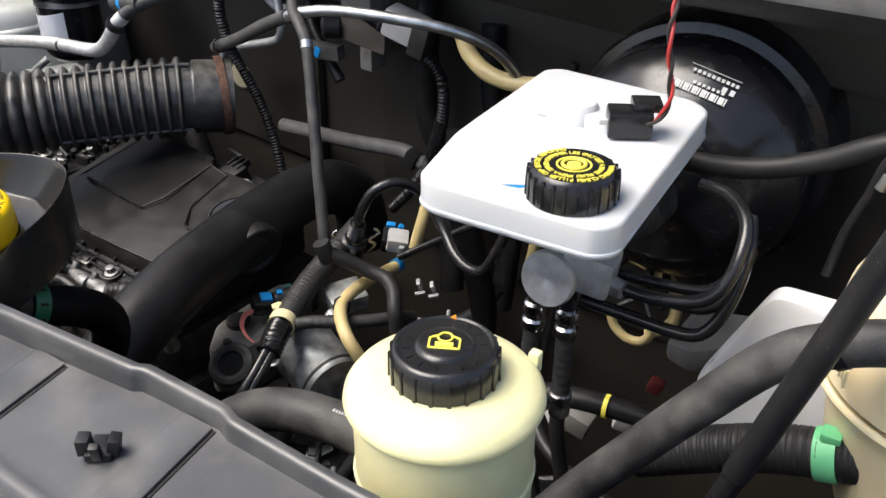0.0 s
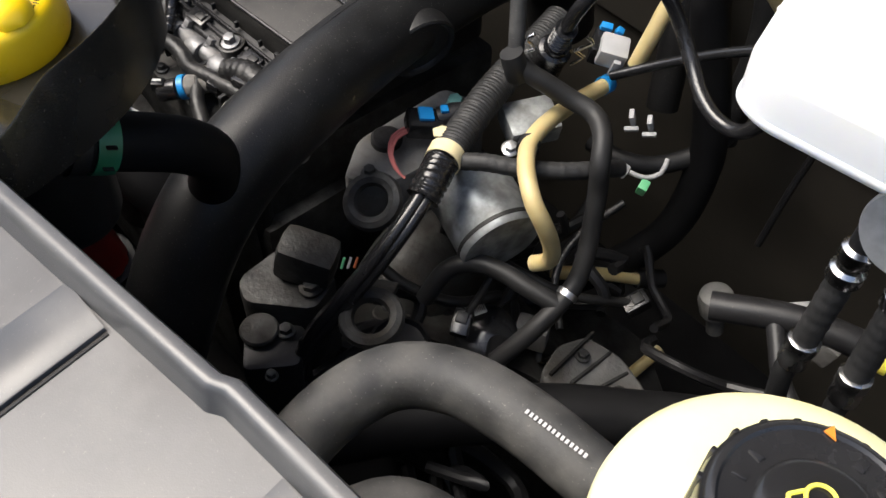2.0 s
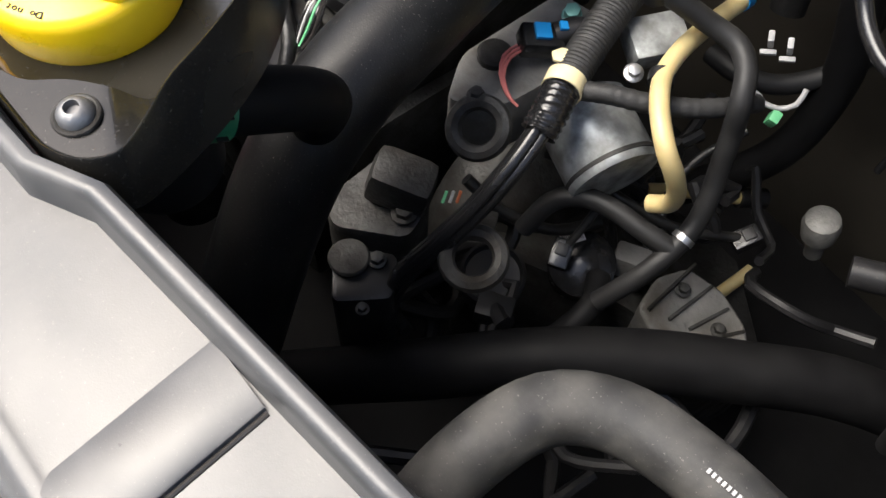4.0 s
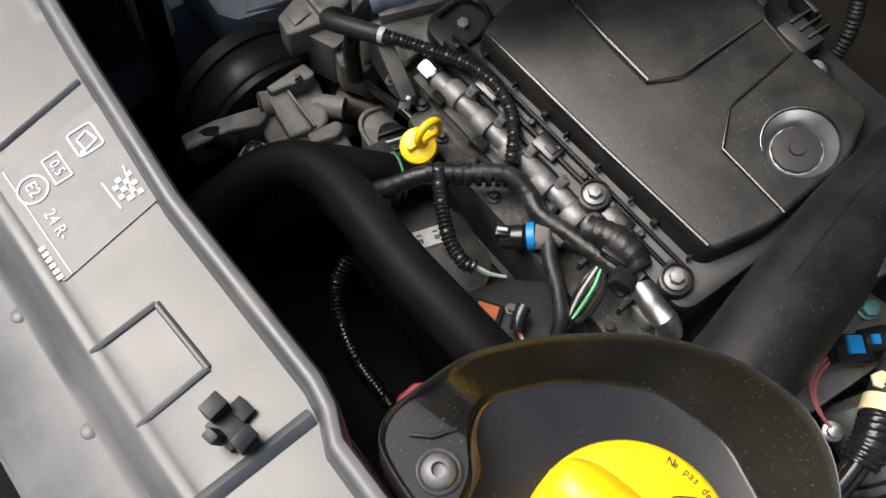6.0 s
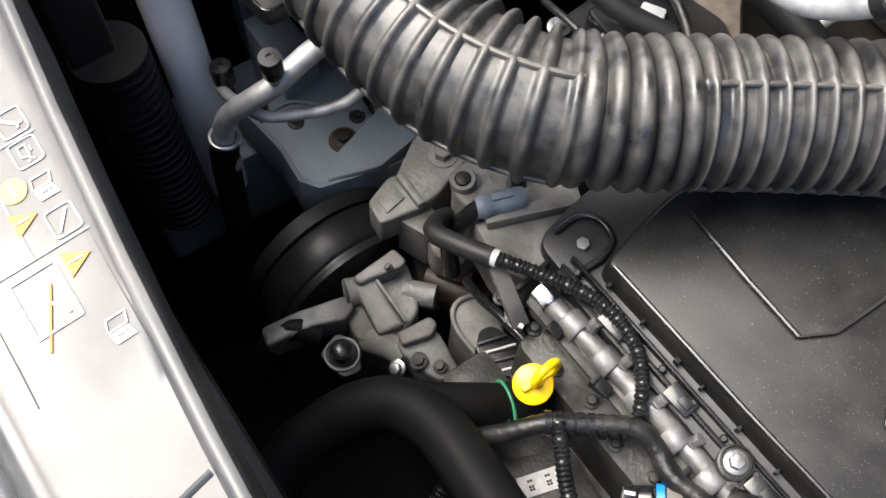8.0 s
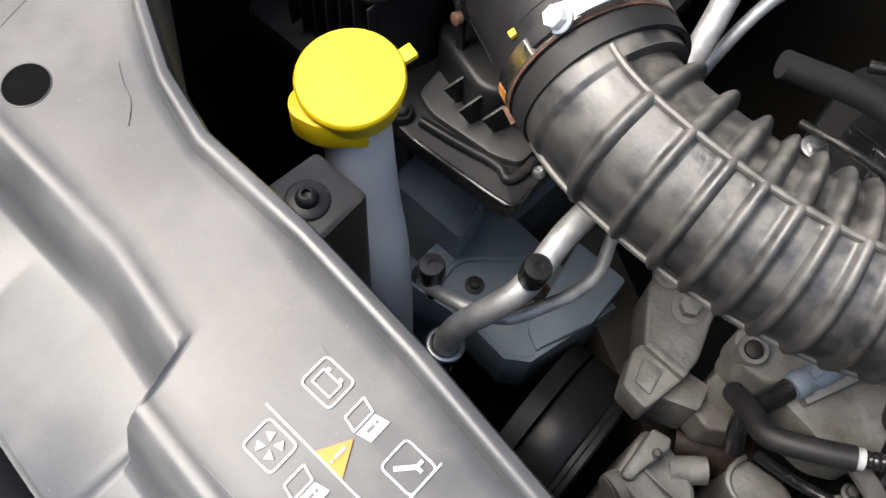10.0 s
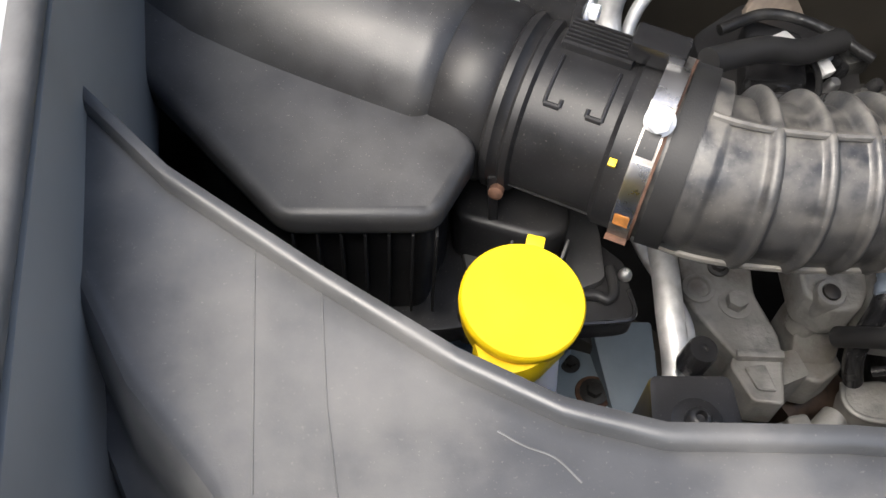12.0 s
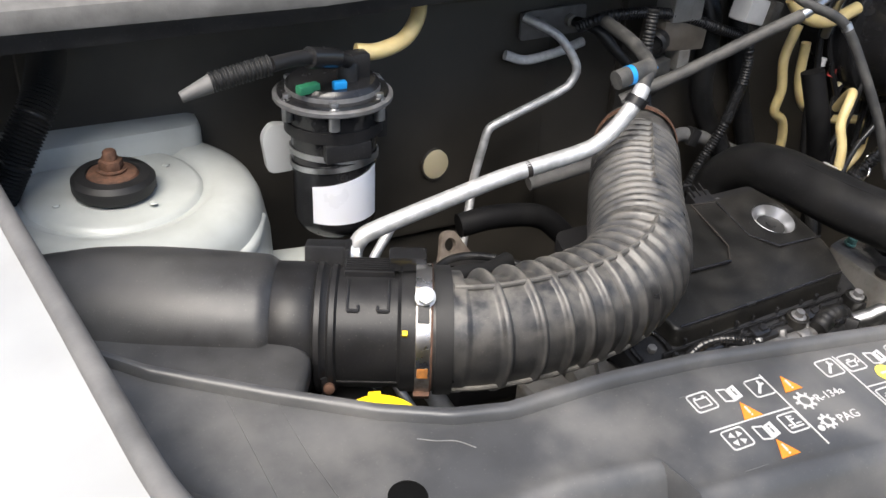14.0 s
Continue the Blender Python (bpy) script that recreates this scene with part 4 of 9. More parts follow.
part("bolt", hexbolt((-0.5625, 0.3555, 1.0515), (0.9, -0.42, 0.1), 0.0050, 0.006, 0.0066), NECK, maf, "whitish bolt head")
part("connector", box(tuple(along_maf(0.008) + UPV * 0.059 + FRONTV * -0.012), (0.030, 0.018, 0.013), 0.002, (0, 0, -25)), GLOSS, maf)
part("yellow_tag", box((-0.5555, 0.2625, 1.0305), (0.0042, 0.0042, 0.0036), 0.0005, (30, 0, -25)), FLATYELLOW, maf, "small yellow paint tag")
part("seam", sweep([along_maf(0.012) + (FRONTV * math.cos(-0.45) + UPV * math.sin(-0.45)) * 0.0488, along_maf(0.064) + (FRONTV * math.cos(-0.45) + UPV * math.sin(-0.45)) * 0.0488], 0.001, 6), BLACK, maf)
part("strut", between(tuple(along_maf(0.072) + FRONTV * 0.047 + UPV * -0.015), (-0.609, 0.288, 0.945), 0.004, 0.006, 0.001), BLACK, maf)

# ---- screen washer filler ----
washer = thing("washer_filler", (-0.60, 0.185, 0.80), "white plastic washer filler neck with yellow cap", "washer filler")
part("neck", sweep(spline([(-0.604, 0.186, 1.008), (-0.602, 0.186, 0.97), (-0.594, 0.185, 0.90), (-0.584, 0.184, 0.84), (-0.578, 0.184, 0.74), (-0.575, 0.184, 0.62)], 0.01), lambda s, t, a: 0.0245 if s < 0.02 else 0.0212, 28), NECK, washer)
wcap = part("cap", lathe([(0.0275, -0.017), (0.0288, -0.012), (0.0300, -0.002), (0.0310, 0.0), (0.0310, 0.004), (0.0298, 0.0056), (0.0, 0.0062)], (-0.6055, 0.1875, 1.0125), (0.05, -0.12, 1), 56), FLATYELLOW, washer, "bright yellow snap-on cap")
part("tab", box((-0.5965, 0.2225, 1.012), (0.0095, 0.010, 0.004), 0.001, (12, 0, -14)), FLATYELLOW, wcap)
part("drip_lip", prism(rounded([(-0.630, 0.176), (-0.578, 0.178), (-0.600, 0.156), (-0.617, 0.152), (-0.626, 0.158)], 0.008), 0.986, 1.006, 0.003), FLATYELLOW, wcap)

# ---- radiator top mount ----
mount = thing("radiator_mount", (-0.547, 0.11, 0.98), "black plastic radiator top mount bracket with star screw", "bracket")
part("block", prism(rounded([(-0.566, 0.092), (-0.563, 0.126), (-0.529, 0.126), (-0.527, 0.090)], 0.004), 0.93, 1.060, 0.003), BLACK, mount)
part("boss", lathe([(0.010, 0), (0.0105, 0.001), (0.0095, 0.0018), (0.0, 0.0018)], (-0.5468, 0.1045, 1.060), seg=28), BLACK, mount)
part("screw", panhead((-0.5468, 0.1045, 1.0612), (0, 0, 1), 0.0055), BLACK, mount)
part("bellows", sweep(spline([(-0.585, 0.125, 0.87), (-0.575, 0.130, 0.62)], 0.002), corrugated(0.030, 0.011, 0.003), 24), BLACK, mount)

# ---- air conditioning pipes ----
ac = thing("air_conditioning_pipe", (-0.50, 0.2, 0.80), "bare aluminium air conditioning pipe with black service cap", "pipe")
part("pipe", tube([(-0.512, 0.176, 0.745), (-0.511, 0.177, 0.79), (-0.507, 0.184, 0.822), (-0.492, 0.205, 0.850), (-0.485, 0.225, 0.864), (-0.487, 0.262, 0.878), (-0.487, 0.31, 0.885), (-0.495, 0.37, 0.90), (-0.508, 0.44, 0.915), (-0.515, 0.475, 0.940), (-0.513, 0.482, 0.965), (-0.512, 0.482, 0.975)], 0.0095, 20), PIPE, ac)
part("joint", ring((-0.511, 0.177, 0.792), (0.05, 0.1, 1), 0.0125, 0.0028), STEEL, ac)
part("hose", tube([(-0.511, 0.177, 0.792), (-0.515, 0.172, 0.74), (-0.50, 0.16, 0.62), (-0.46, 0.14, 0.5)], 0.0135, 18), DARKHOSE, ac)
part("long_run", tube([(-0.512, 0.482, 0.972), (-0.504, 0.481, 0.986), (-0.484, 0.480, 0.994), (-0.42, 0.480, 1.009), (-0.350, 0.480, 1.024), (-0.300, 0.480, 1.031), (-0.255, 0.480, 1.037), (-0.233, 0.480, 1.043), (-0.218, 0.480, 1.053), (-0.204, 0.480, 1.066), (-0.187, 0.481, 1.086), (-0.176, 0.487, 1.098)], 0.0088, 20), PIPE, ac)
part("clip", band((-0.187, 0.481, 1.086), (0.5, 0.1, 0.72), 0.0088, 0.009, 0.0030, 24), BLACK, ac, "black pipe clip")
part("coupler", tube([(-0.179, 0.485, 1.095), (-0.170, 0.492, 1.104), (-0.156, 0.505, 1.114), (-0.138, 0.56, 1.12), (-0.12, 0.64, 1.12)], 0.0078, 16), GREYHOSE, ac, "grey hose over the pipe end")
part("union", tube([(-0.205, 0.497, 1.106), (-0.185, 0.498, 1.110), (-0.158, 0.500, 1.114)], 0.0105, 18), GREYHOSE, ac, "grey quick coupling")
part("mark", band((-0.187, 0.498, 1.1095), (1, 0.02, 0.12), 0.0105, 0.006, 0.0005, 24), BLUE, ac, "blue mark")
part("print", band((-0.318, 0.480, 1.0285), (1, 0, 0.14), 0.0088, 0.006, 0.0002, 24), INK, ac, "dark printed code")
v = part("valve", lathe([(0.0055, 0), (0.0055, 0.012), (0.008, 0.012), (0.008, 0.016), (0.0075, 0.016)], (-0.4835, 0.2235, 0.868), (0.1, -0.05, 1), 18), STEEL, ac)
part("valve_cap", lathe([(0.0092, 0.0), (0.0098, 0.002), (0.0098, 0.020), (0.0088, 0.023), (0.003, 0.0232), (0.0028, 0.0215), (0.0, 0.0215)], (-0.4820, 0.2225, 0.884), (0.1, -0.05, 1), 28), GLOSS, v)
ac2 = thing("air_conditioning_pipe", (-0.53, 0.22, 0.80), "thin aluminium air conditioning pipe with black service cap", "pipe")
part("pipe", tube([(-0.556, 0.200, 0.800), (-0.540, 0.197, 0.812), (-0.522, 0.196, 0.824), (-0.502, 0.201, 0.828), (-0.484, 0.212, 0.828), (-0.470, 0.240, 0.828), (-0.463, 0.258, 0.828), (-0.460, 0.282, 0.830), (-0.470, 0.31, 0.834), (-0.490, 0.36, 0.84), (-0.500, 0.43, 0.87), (-0.49, 0.50, 0.92), (-0.45, 0.53, 0.962)], 0.0052, 16), PIPE, ac2)
part("valve_cap", lathe([(0.0055, -0.03), (0.006, -0.001), (0.0098, 0.0), (0.0102, 0.002), (0.0102, 0.018), (0.009, 0.021), (0.003, 0.0212), (0.0028, 0.0195), (0.0, 0.0195)], (-0.5495, 0.2035, 0.812), (-0.05, -0.03, 1), 28), GLOSS, ac2)
part("riser", tube([(-0.290, 0.66, 0.83), (-0.272, 0.68, 0.880), (-0.263, 0.69, 0.908), (-0.252, 0.69, 0.955), (-0.246, 0.69, 0.976), (-0.230, 0.69, 0.985), (-0.145, 0.69, 1.014), (-0.126, 0.69, 1.026), (-0.120, 0.69, 1.046), (-0.135, 0.70, 1.075), (-0.152, 0.71, 1.091), (-0.175, 0.74, 1.102)], 0.0058, 16), PIPE, ac2)

# ---- chassis rail and bracket, left ----
rail = thing("chassis_rail", (-0.58, 0.3, 0.6), "blue-grey painted chassis rail and bracket beside the engine", "chassis rail")
part("rail", prism(rounded([(-0.70, 0.10), (-0.585, 0.10), (-0.575, 0.55), (-0.70, 0.55)], 0.01), 0.50, 0.63, 0.008), BLUEGREY, rail)
part("bracket", prism(rounded([(-0.60, 0.226), (-0.527, 0.236), (-0.486, 0.233), (-0.472, 0.243), (-0.464, 0.268), (-0.478, 0.330), (-0.60, 0.340)], 0.005), 0.692, 0.700, 0.002), BLUEGREY, rail)
part("gusset", prism(rounded([(-0.488, 0.262), (-0.470, 0.252), (-0.450, 0.300), (-0.452, 0.345), (-0.505, 0.345)], 0.004), lambda x, y: 0.690 + 0.10 * (y - 0.25), lambda x, y: 0.704 + 0.28 * max(0.0, y - 0.262), 0.002), BLUEGREY, rail)
part("flange", prism(rounded([(-0.605, 0.221), (-0.527, 0.231), (-0.485, 0.228), (-0.467, 0.241), (-0.445, 0.330), (-0.450, 0.332), (-0.471, 0.244), (-0.487, 0.233), (-0.527, 0.236), (-0.605, 0.226)], 0.0015), 0.640, 0.704, 0.0015), BLUEGREY, rail)
part("fold", tube([(-0.568, 0.229, 0.7015), (-0.574, 0.262, 0.7015), (-0.566, 0.280, 0.7015), (-0.545, 0.300, 0.7015), (-0.520, 0.330, 0.7015)], 0.0028, 10), BLUEGREY, rail)
part("upstand", prism(rounded([(-0.658, 0.270), (-0.660, 0.311), (-0.585, 0.315), (-0.574, 0.269)], 0.004), 0.60, 0.742, 0.004), BLUEGREY, rail)
part("upstand_edge", tube([(-0.577, 0.270, 0.7425), (-0.586, 0.313, 0.7425)], 0.0022, 8), BLUEGREY, rail)
part("rear_plate", prism(rounded([(-0.74, 0.292), (-0.700, 0.286), (-0.690, 0.330), (-0.74, 0.335)], 0.004), 0.62, 0.720, 0.003), BLUEGREY, rail)
part("bolt_seat", lathe([(0.0155, 0.0), (0.0150, 0.0012), (0.0, 0.0014)], (-0.503, 0.291, 0.7012), (0, 0, 1), 32), RUST, rail, "rust-stained bolt seat")
part("bolt", hexbolt((-0.503, 0.291, 0.7030), (0, 0, 1), 0.0070, 0.007, 0.0120), DARKALLOY, rail)
for at in ((-0.548, 0.262, 0.7005), (-0.520, 0.318, 0.7005)):
    part("bolt", hexbolt(at, (0, 0, 1), 0.0050, 0.005, 0.0085), DARKALLOY, rail)
part("plug", lathe([(0.011, 0), (0.0115, 0.004), (0.009, 0.006), (0.0, 0.0065)], (-0.585, 0.238, 0.700), (0, 0, 1), 24), RUBBER, rail, "black rubber plug")
part("crossbeam", between((-0.52, 0.36, 0.70), (-0.33, 0.30, 0.60), 0.05, 0.05, 0.006), BULK, rail)

# ---- suspension tower ----
tower = thing("suspension_tower", (-0.705, 0.64, 0.92), "pale painted steel suspension tower with rusty top nut", "suspension tower")
part("dome", lathe([(0.165, -0.14), (0.160, -0.06), (0.152, -0.022), (0.145, -0.008), (0.132, 0.0), (0.108, 0.002), (0.101, -0.003), (0.096, -0.0055), (0.091, -0.0055), (0.088, -0.001), (0.084, 0.0), (0.0, 0.001)], (-0.712, 0.655, 1.0), (0.02, -0.03, 1), 64), TOWERPAINT, tower, smooth=50)
part("ledge", prism(rounded([(-0.62, 0.560), (-0.510, 0.555), (-0.475, 0.585), (-0.475, 0.620), (-0.62, 0.640)], 0.008), 0.880, 0.900, 0.004), TOWERPAINT, tower)
part("rear_wall", prism(rounded([(-0.90, 0.70), (-0.60, 0.72), (-0.60, 0.78), (-0.90, 0.78)], 0.02), 0.86, 1.028, 0.012), TOWERPAINT, tower)
part("sealant", tube([(-0.575, 0.60, 0.962), (-0.60, 0.555, 0.955), (-0.65, 0.515, 0.952), (-0.72, 0.50, 0.952), (-0.80, 0.515, 0.955)], 0.009, 10), TOWERPAINT, tower)
part("rubber", lathe([(0.039, 0.0), (0.0415, 0.004), (0.0415, 0.014), (0.037, 0.019), (0.027, 0.020), (0.024, 0.014)], (-0.712, 0.640, 1.003), (0.02, -0.03, 1), 40), RUBBER, tower)
part("dish", lathe([(0.027, 0.0), (0.024, 0.005), (0.014, 0.007)], (-0.712, 0.640, 1.018), (0.02, -0.03, 1), 36), RUST, tower, "rusty steel cup washer")
part("nut", hexbolt((-0.712, 0.640, 1.026), (0.02, -0.03, 1), 0.0125, 0.010, 0.015), RUST, tower)
part("stud", lathe([(0.007, -0.004), (0.007, 0.006), (0.0055, 0.008)], (-0.712, 0.640, 1.039), (0.02, -0.03, 1), 16), RUST, tower)
for a in (0.4, 1.9, 3.6, 5.2):
    part("dimple", lathe([(0.004, 0), (0.003, 0.0012), (0.0, 0.0015)], (-0.712 + 0.065 * math.cos(a), 0.655 + 0.065 * math.sin(a), 1.002), (0, 0, 1), 12), TOWERPAINT, tower)

loom("wiring_loom", [(-0.850, 0.66, 0.955), (-0.826, 0.66, 0.995), (-0.805, 0.66, 1.030), (-0.786, 0.665, 1.062), (-0.766, 0.68, 1.090), (-0.752, 0.71, 1.115), (-0.745, 0.75, 1.13)], 0.018, RUBBER, "thick black corrugated trunking beside the suspension tower")

# ---- fuel filter ----
ff = thing("fuel_filter", (-0.49, 0.60, 0.94), "black metal fuel filter canister with blank white label", "fuel filter")
FX, FY = -0.488, 0.600
part("canister", lathe([(0.030, 0.935), (0.042, 0.945), (0.0455, 0.955), (0.0455, 1.055), (0.049, 1.058), (0.0505, 1.072), (0.0505, 1.088)], (FX, FY, 0), seg=56), GLOSS, ff)
head = part("head", lathe([(0.060, 1.088), (0.0625, 1.090), (0.0625, 1.094), (0.060, 1.0955), (0.050, 1.0965), (0.049, 1.104), (0.040, 1.106), (0.0, 1.107)], (FX, FY, 0), seg=64), RAILSTEEL, ff, "bright steel clamp ring")
part("top", lathe([(0.0585, 1.0950), (0.0575, 1.0985), (0.0495, 1.0995), (0.0485, 1.106), (0.044, 1.110), (0.0, 1.111)], (FX, FY, 0), seg=56), GLOSS, ff)
for k in range(6):
    a = -1.9 + k * 1.047
    at = (FX + 0.054 * math.cos(a), FY + 0.054 * math.sin(a), 1.0955)
    b = part("bolt", hexbolt(at, (0, 0, 1), 0.0045, 0.006, 0.006), STEEL, ff)
    part("sleeve", lathe([(0.0058, -0.022), (0.0058, -0.002)], at, (0, 0, 1), 14), STEEL, b)
part("spigot", lathe([(0.011, 1.105), (0.011, 1.125), (0.009, 1.128)], (FX + 0.012, FY - 0.012, 0), seg=20), BLACK, ff)
part("spigot", box((FX + 0.026, FY - 0.004, 1.122), (0.022, 0.020, 0.026), 0.003), BLACK, ff)
part("port", box((FX - 0.036, FY - 0.028, 1.112), (0.024, 0.010, 0.009), 0.002, (0, 0, 15)), GREEN, ff, "green quick connector")
part("port", box((FX - 0.005, FY - 0.034, 1.114), (0.014, 0.008, 0.008), 0.0015), BLUE, ff, "blue clip")
part("outlet", tube([(FX - 0.085, FY - 0.07, 1.156), (FX - 0.05, FY - 0.05, 1.152), (FX - 0.01, FY - 0.03, 1.142), (FX + 0.01, FY - 0.02, 1.132)], 0.0072, 14), BLACK, ff)
part("socket", tube([(FX - 0.04, FY - 0.046, 1.150), (FX - 0.006, FY - 0.028, 1.140)], 0.0105, 16), GLOSS, ff)
part("sleeve", sweep(spline([(FX - 0.085, FY - 0.07, 1.156), (FX - 0.115, FY - 0.07, 1.151), (FX - 0.140, FY - 0.07, 1.146)], 0.001), corrugated(0.0092, 0.0034, 0.0008), 14), RUBBER, ff, "ribbed black sleeve")
part("sock", tube([(FX - 0.138, FY - 0.07, 1.146), (FX - 0.152, FY - 0.07, 1.141), (FX - 0.167, FY - 0.07, 1.136)], lambda s, t, a: 0.009 - 0.004 * s / t, 12), COWL, ff, "frayed grey sleeve")


def wrap(r, z0, z1, a0, a1, bend=0.0):
    bm = bmesh.new()
    rows = []
    for i in range(25):
        a = a0 + (a1 - a0) * i / 24
        rows.append([bm.verts.new((FX + q * math.cos(a), FY + q * math.sin(a), z)) for q, z in ((r, z0), (r + 0.0006, z0), (r + 0.0006, z1 + bend * i / 24), (r, z1 + bend * i / 24))])
    for A, B in zip(rows, rows[1:]):
        for j in range(4):
            bm.faces.new((A[j], A[(j + 1) % 4], B[(j + 1) % 4], B[j]))
    return bm


part("label", wrap(0.0457, 0.960, 1.003, -2.45, -0.72, 0.016), NECK, ff, "blank white paper label")
for z, tilt in ((1.030, 0.10), (1.022, -0.08)):
    part("strap", band((FX, FY, z), (tilt, 0.10, 1), 0.0465, 0.006, 0.0012, 48), STEEL, ff, "steel strap")
part("bracket", box((FX - 0.002, FY - 0.046, 1.046), (0.05, 0.012, 0.020), 0.003), BLACK, ff)
part("bracket", box((FX + 0.046, FY - 0.01, 1.06), (0.012, 0.03, 0.03), 0.003), BLACK, ff)
part("ring", band((FX, FY, 1.062), (0, 0, 1), 0.0508, 0.012, 0.0015, 48), BLACK, ff)
part("carrier", prism(rounded([(-0.548, 0.985), (-0.553, 1.030), (-0.542, 1.045), (-0.515, 1.040), (-0.515, 0.985)], 0.010), -0.012, 0.0, 0.002, pose(0, 0.650, 0, 90, 0, 0)), PAINT, ff, "pale painted carrier plate")
part("carrier", prism(rounded([(-0.455, 1.045), (-0.455, 1.085), (-0.412, 1.085), (-0.398, 1.060), (-0.415, 1.045)], 0.008), -0.012, 0.0, 0.002, pose(0, 0.652, 0, 90, 0, 0)), PAINT, ff, "pale painted carrier plate")

# ---- wings ----
fender = thing("front_wing", (-0.9, 0.2, 1.0), "white painted front wing edge with weathered grey seam", "wing", kind="structure")
WING = [(-0.855, 0.62), (-0.832, 0.45), (-0.8053, 0.274), (-0.789, 0.169), (-0.777, 0.089), (-0.7673, 0.030), (-0.757, 0.0), (-0.742, -0.04), (-0.73, -0.12), (-1.05, -0.16), (-1.12, 0.62)]
part("skin", prism(WING, 1.02, lambda x, y: 1.173 - 0.30 * max(0, -0.80 - x), 0.006), WINGPAINT, fender)
part("seam", tube([(x + 0.001, y, 1.172) for x, y in WING[:9]], 0.0062, 12), COWL, fender, "brown weathered rubber seam")
part("liner", prism([(x + 0.002, y) for x, y in WING[:9]] + [(x + 0.007, y) for x, y in reversed(WING[:9])], 0.99, 1.165, 0.001), LINER, fender, "weathered grey inner liner")
fender = thing("front_wing", (0.95, 0.2, 1.0), "white painted front wing on the brake side", "wing", kind="structure")
part("skin", prism([(0.93, 0.62), (0.92, 0.2), (0.90, -0.05), (1.1, -0.10), (1.15, 0.62)], 1.0, 1.09, 0.006), PAINT, fender)


# ---- engine block and castings ----
block = thing("engine_block", (-0.08, 0.36, 0.40), "oily cast alloy engine block below the top cover", "engine block")
part("crankcase", box((-0.062, 0.37, 0.58), (0.286, 0.22, 0.36), 0.012), DARKALLOY, block)
part("head", prism(rounded([(-0.205, 0.264), (0.065, 0.272), (0.075, 0.54), (-0.27, 0.54), (-0.27, 0.33), (-0.205, 0.32)], 0.010), 0.74, 0.822, 0.006), DARKALLOY, block)
part("rail_shelf", prism(rounded([(-0.222, 0.289), (0.06, 0.296), (0.06, 0.335), (-0.222, 0.335)], 0.006), 0.815, 0.838, 0.003), ALLOY, block)
part("front_face", box((-0.08, 0.235, 0.66), (0.30, 0.05, 0.22), 0.012), DARKALLOY, block)
for i in range(9):
    part("bolt", hexbolt((-0.24 + 0.035 * i, 0.276 + 0.006 * (i % 2), 0.823), (0, 0, 1), 0.004, 0.005, 0.006), DARKALLOY, block)
for i in range(7):
    part("web", box((-0.235 + 0.045 * i, 0.30, 0.842), (0.004, 0.035, 0.012), 0.001, (0, 0, 8)), BLACK, block)

gearbox = thing("gearbox", (0.3, 0.4, 0.5), "dull cast alloy gearbox casing low in the bay", "gearbox")
part("casing", prism(rounded([(0.16, 0.30), (0.30, 0.37), (0.40, 0.40), (0.42, 0.52), (0.30, 0.56), (0.15, 0.52)], 0.02), 0.40, lambda x, y: 0.685 - 0.9 * max(0.0, x - 0.32) - 0.9 * max(0.0, y - 0.42), 0.012), DARKALLOY, gearbox)
part("bell", lathe([(0.10, 0), (0.105, 0.02), (0.10, 0.05), (0.07, 0.08), (0.03, 0.09)], (0.12, 0.40, 0.62), (1, 0.05, 0.1), 40), DARKALLOY, gearbox)
for i in range(5):
    part("rib", between((0.325 + 0.016 * i, 0.378 + 0.010 * i, 0.700 - 0.006 * i), (0.320 + 0.022 * i, 0.440, 0.700 - 0.008 * i), 0.003, 0.008, 0.001), DARKALLOY, gearbox)
part("lug", box((0.285, 0.395, 0.705), (0.03, 0.02, 0.03), 0.004, (0, 0, 30)), ALLOY, gearbox)
part("top_pad", prism(rounded([(0.318, 0.372), (0.308, 0.405), (0.318, 0.432), (0.350, 0.446), (0.384, 0.444), (0.412, 0.424), (0.352, 0.368)], 0.008), 0.60, lambda x, y: 0.702 - 0.35 * max(0.0, x - 0.32), 0.005, segs=3), ALLOY, gearbox, "pale dusty cast pad")
for at in ((0.330, 0.415, 0.699), (0.372, 0.420, 0.684)):
    part("bolt", hexbolt(at, (0, 0, 1), 0.0048, 0.005, 0.0068), DARKALLOY, gearbox)
bre = thing("gearbox_breather", (0.325, 0.61, 0.62), "dull metal breather dome on the gearbox", "breather")
part("dome", lathe([(0.009, -0.05), (0.010, -0.020), (0.0165, -0.017), (0.0185, 0.000), (0.0165, 0.009), (0.010, 0.013), (0.0, 0.0135)], (0.354, 0.600, 0.642), (-0.2, -0.1, 1), 32), ALLOY, bre)
part("cable", tube([(0.300, 0.575, 0.64), (0.26, 0.52, 0.66), (0.235, 0.47, 0.68)], 0.007, 12), TUBE, bre, "amber cable end")
part("boot", tube([(0.30, 0.58, 0.64), (0.285, 0.555, 0.647)], 0.010, 12), BLACK, bre)
sel = thing("gear_cable", (0.33, 0.50, 0.56), "amber and black gear selector cable", "cable")
part("sheath", tube([(0.331, 0.480, 0.556), (0.333, 0.515, 0.563), (0.336, 0.556, 0.572)], 0.0065, 12), TUBE, sel)
part("end", tube([(0.331, 0.480, 0.556), (0.328, 0.455, 0.552), (0.32, 0.42, 0.55)], 0.009, 12), BLACK, sel)

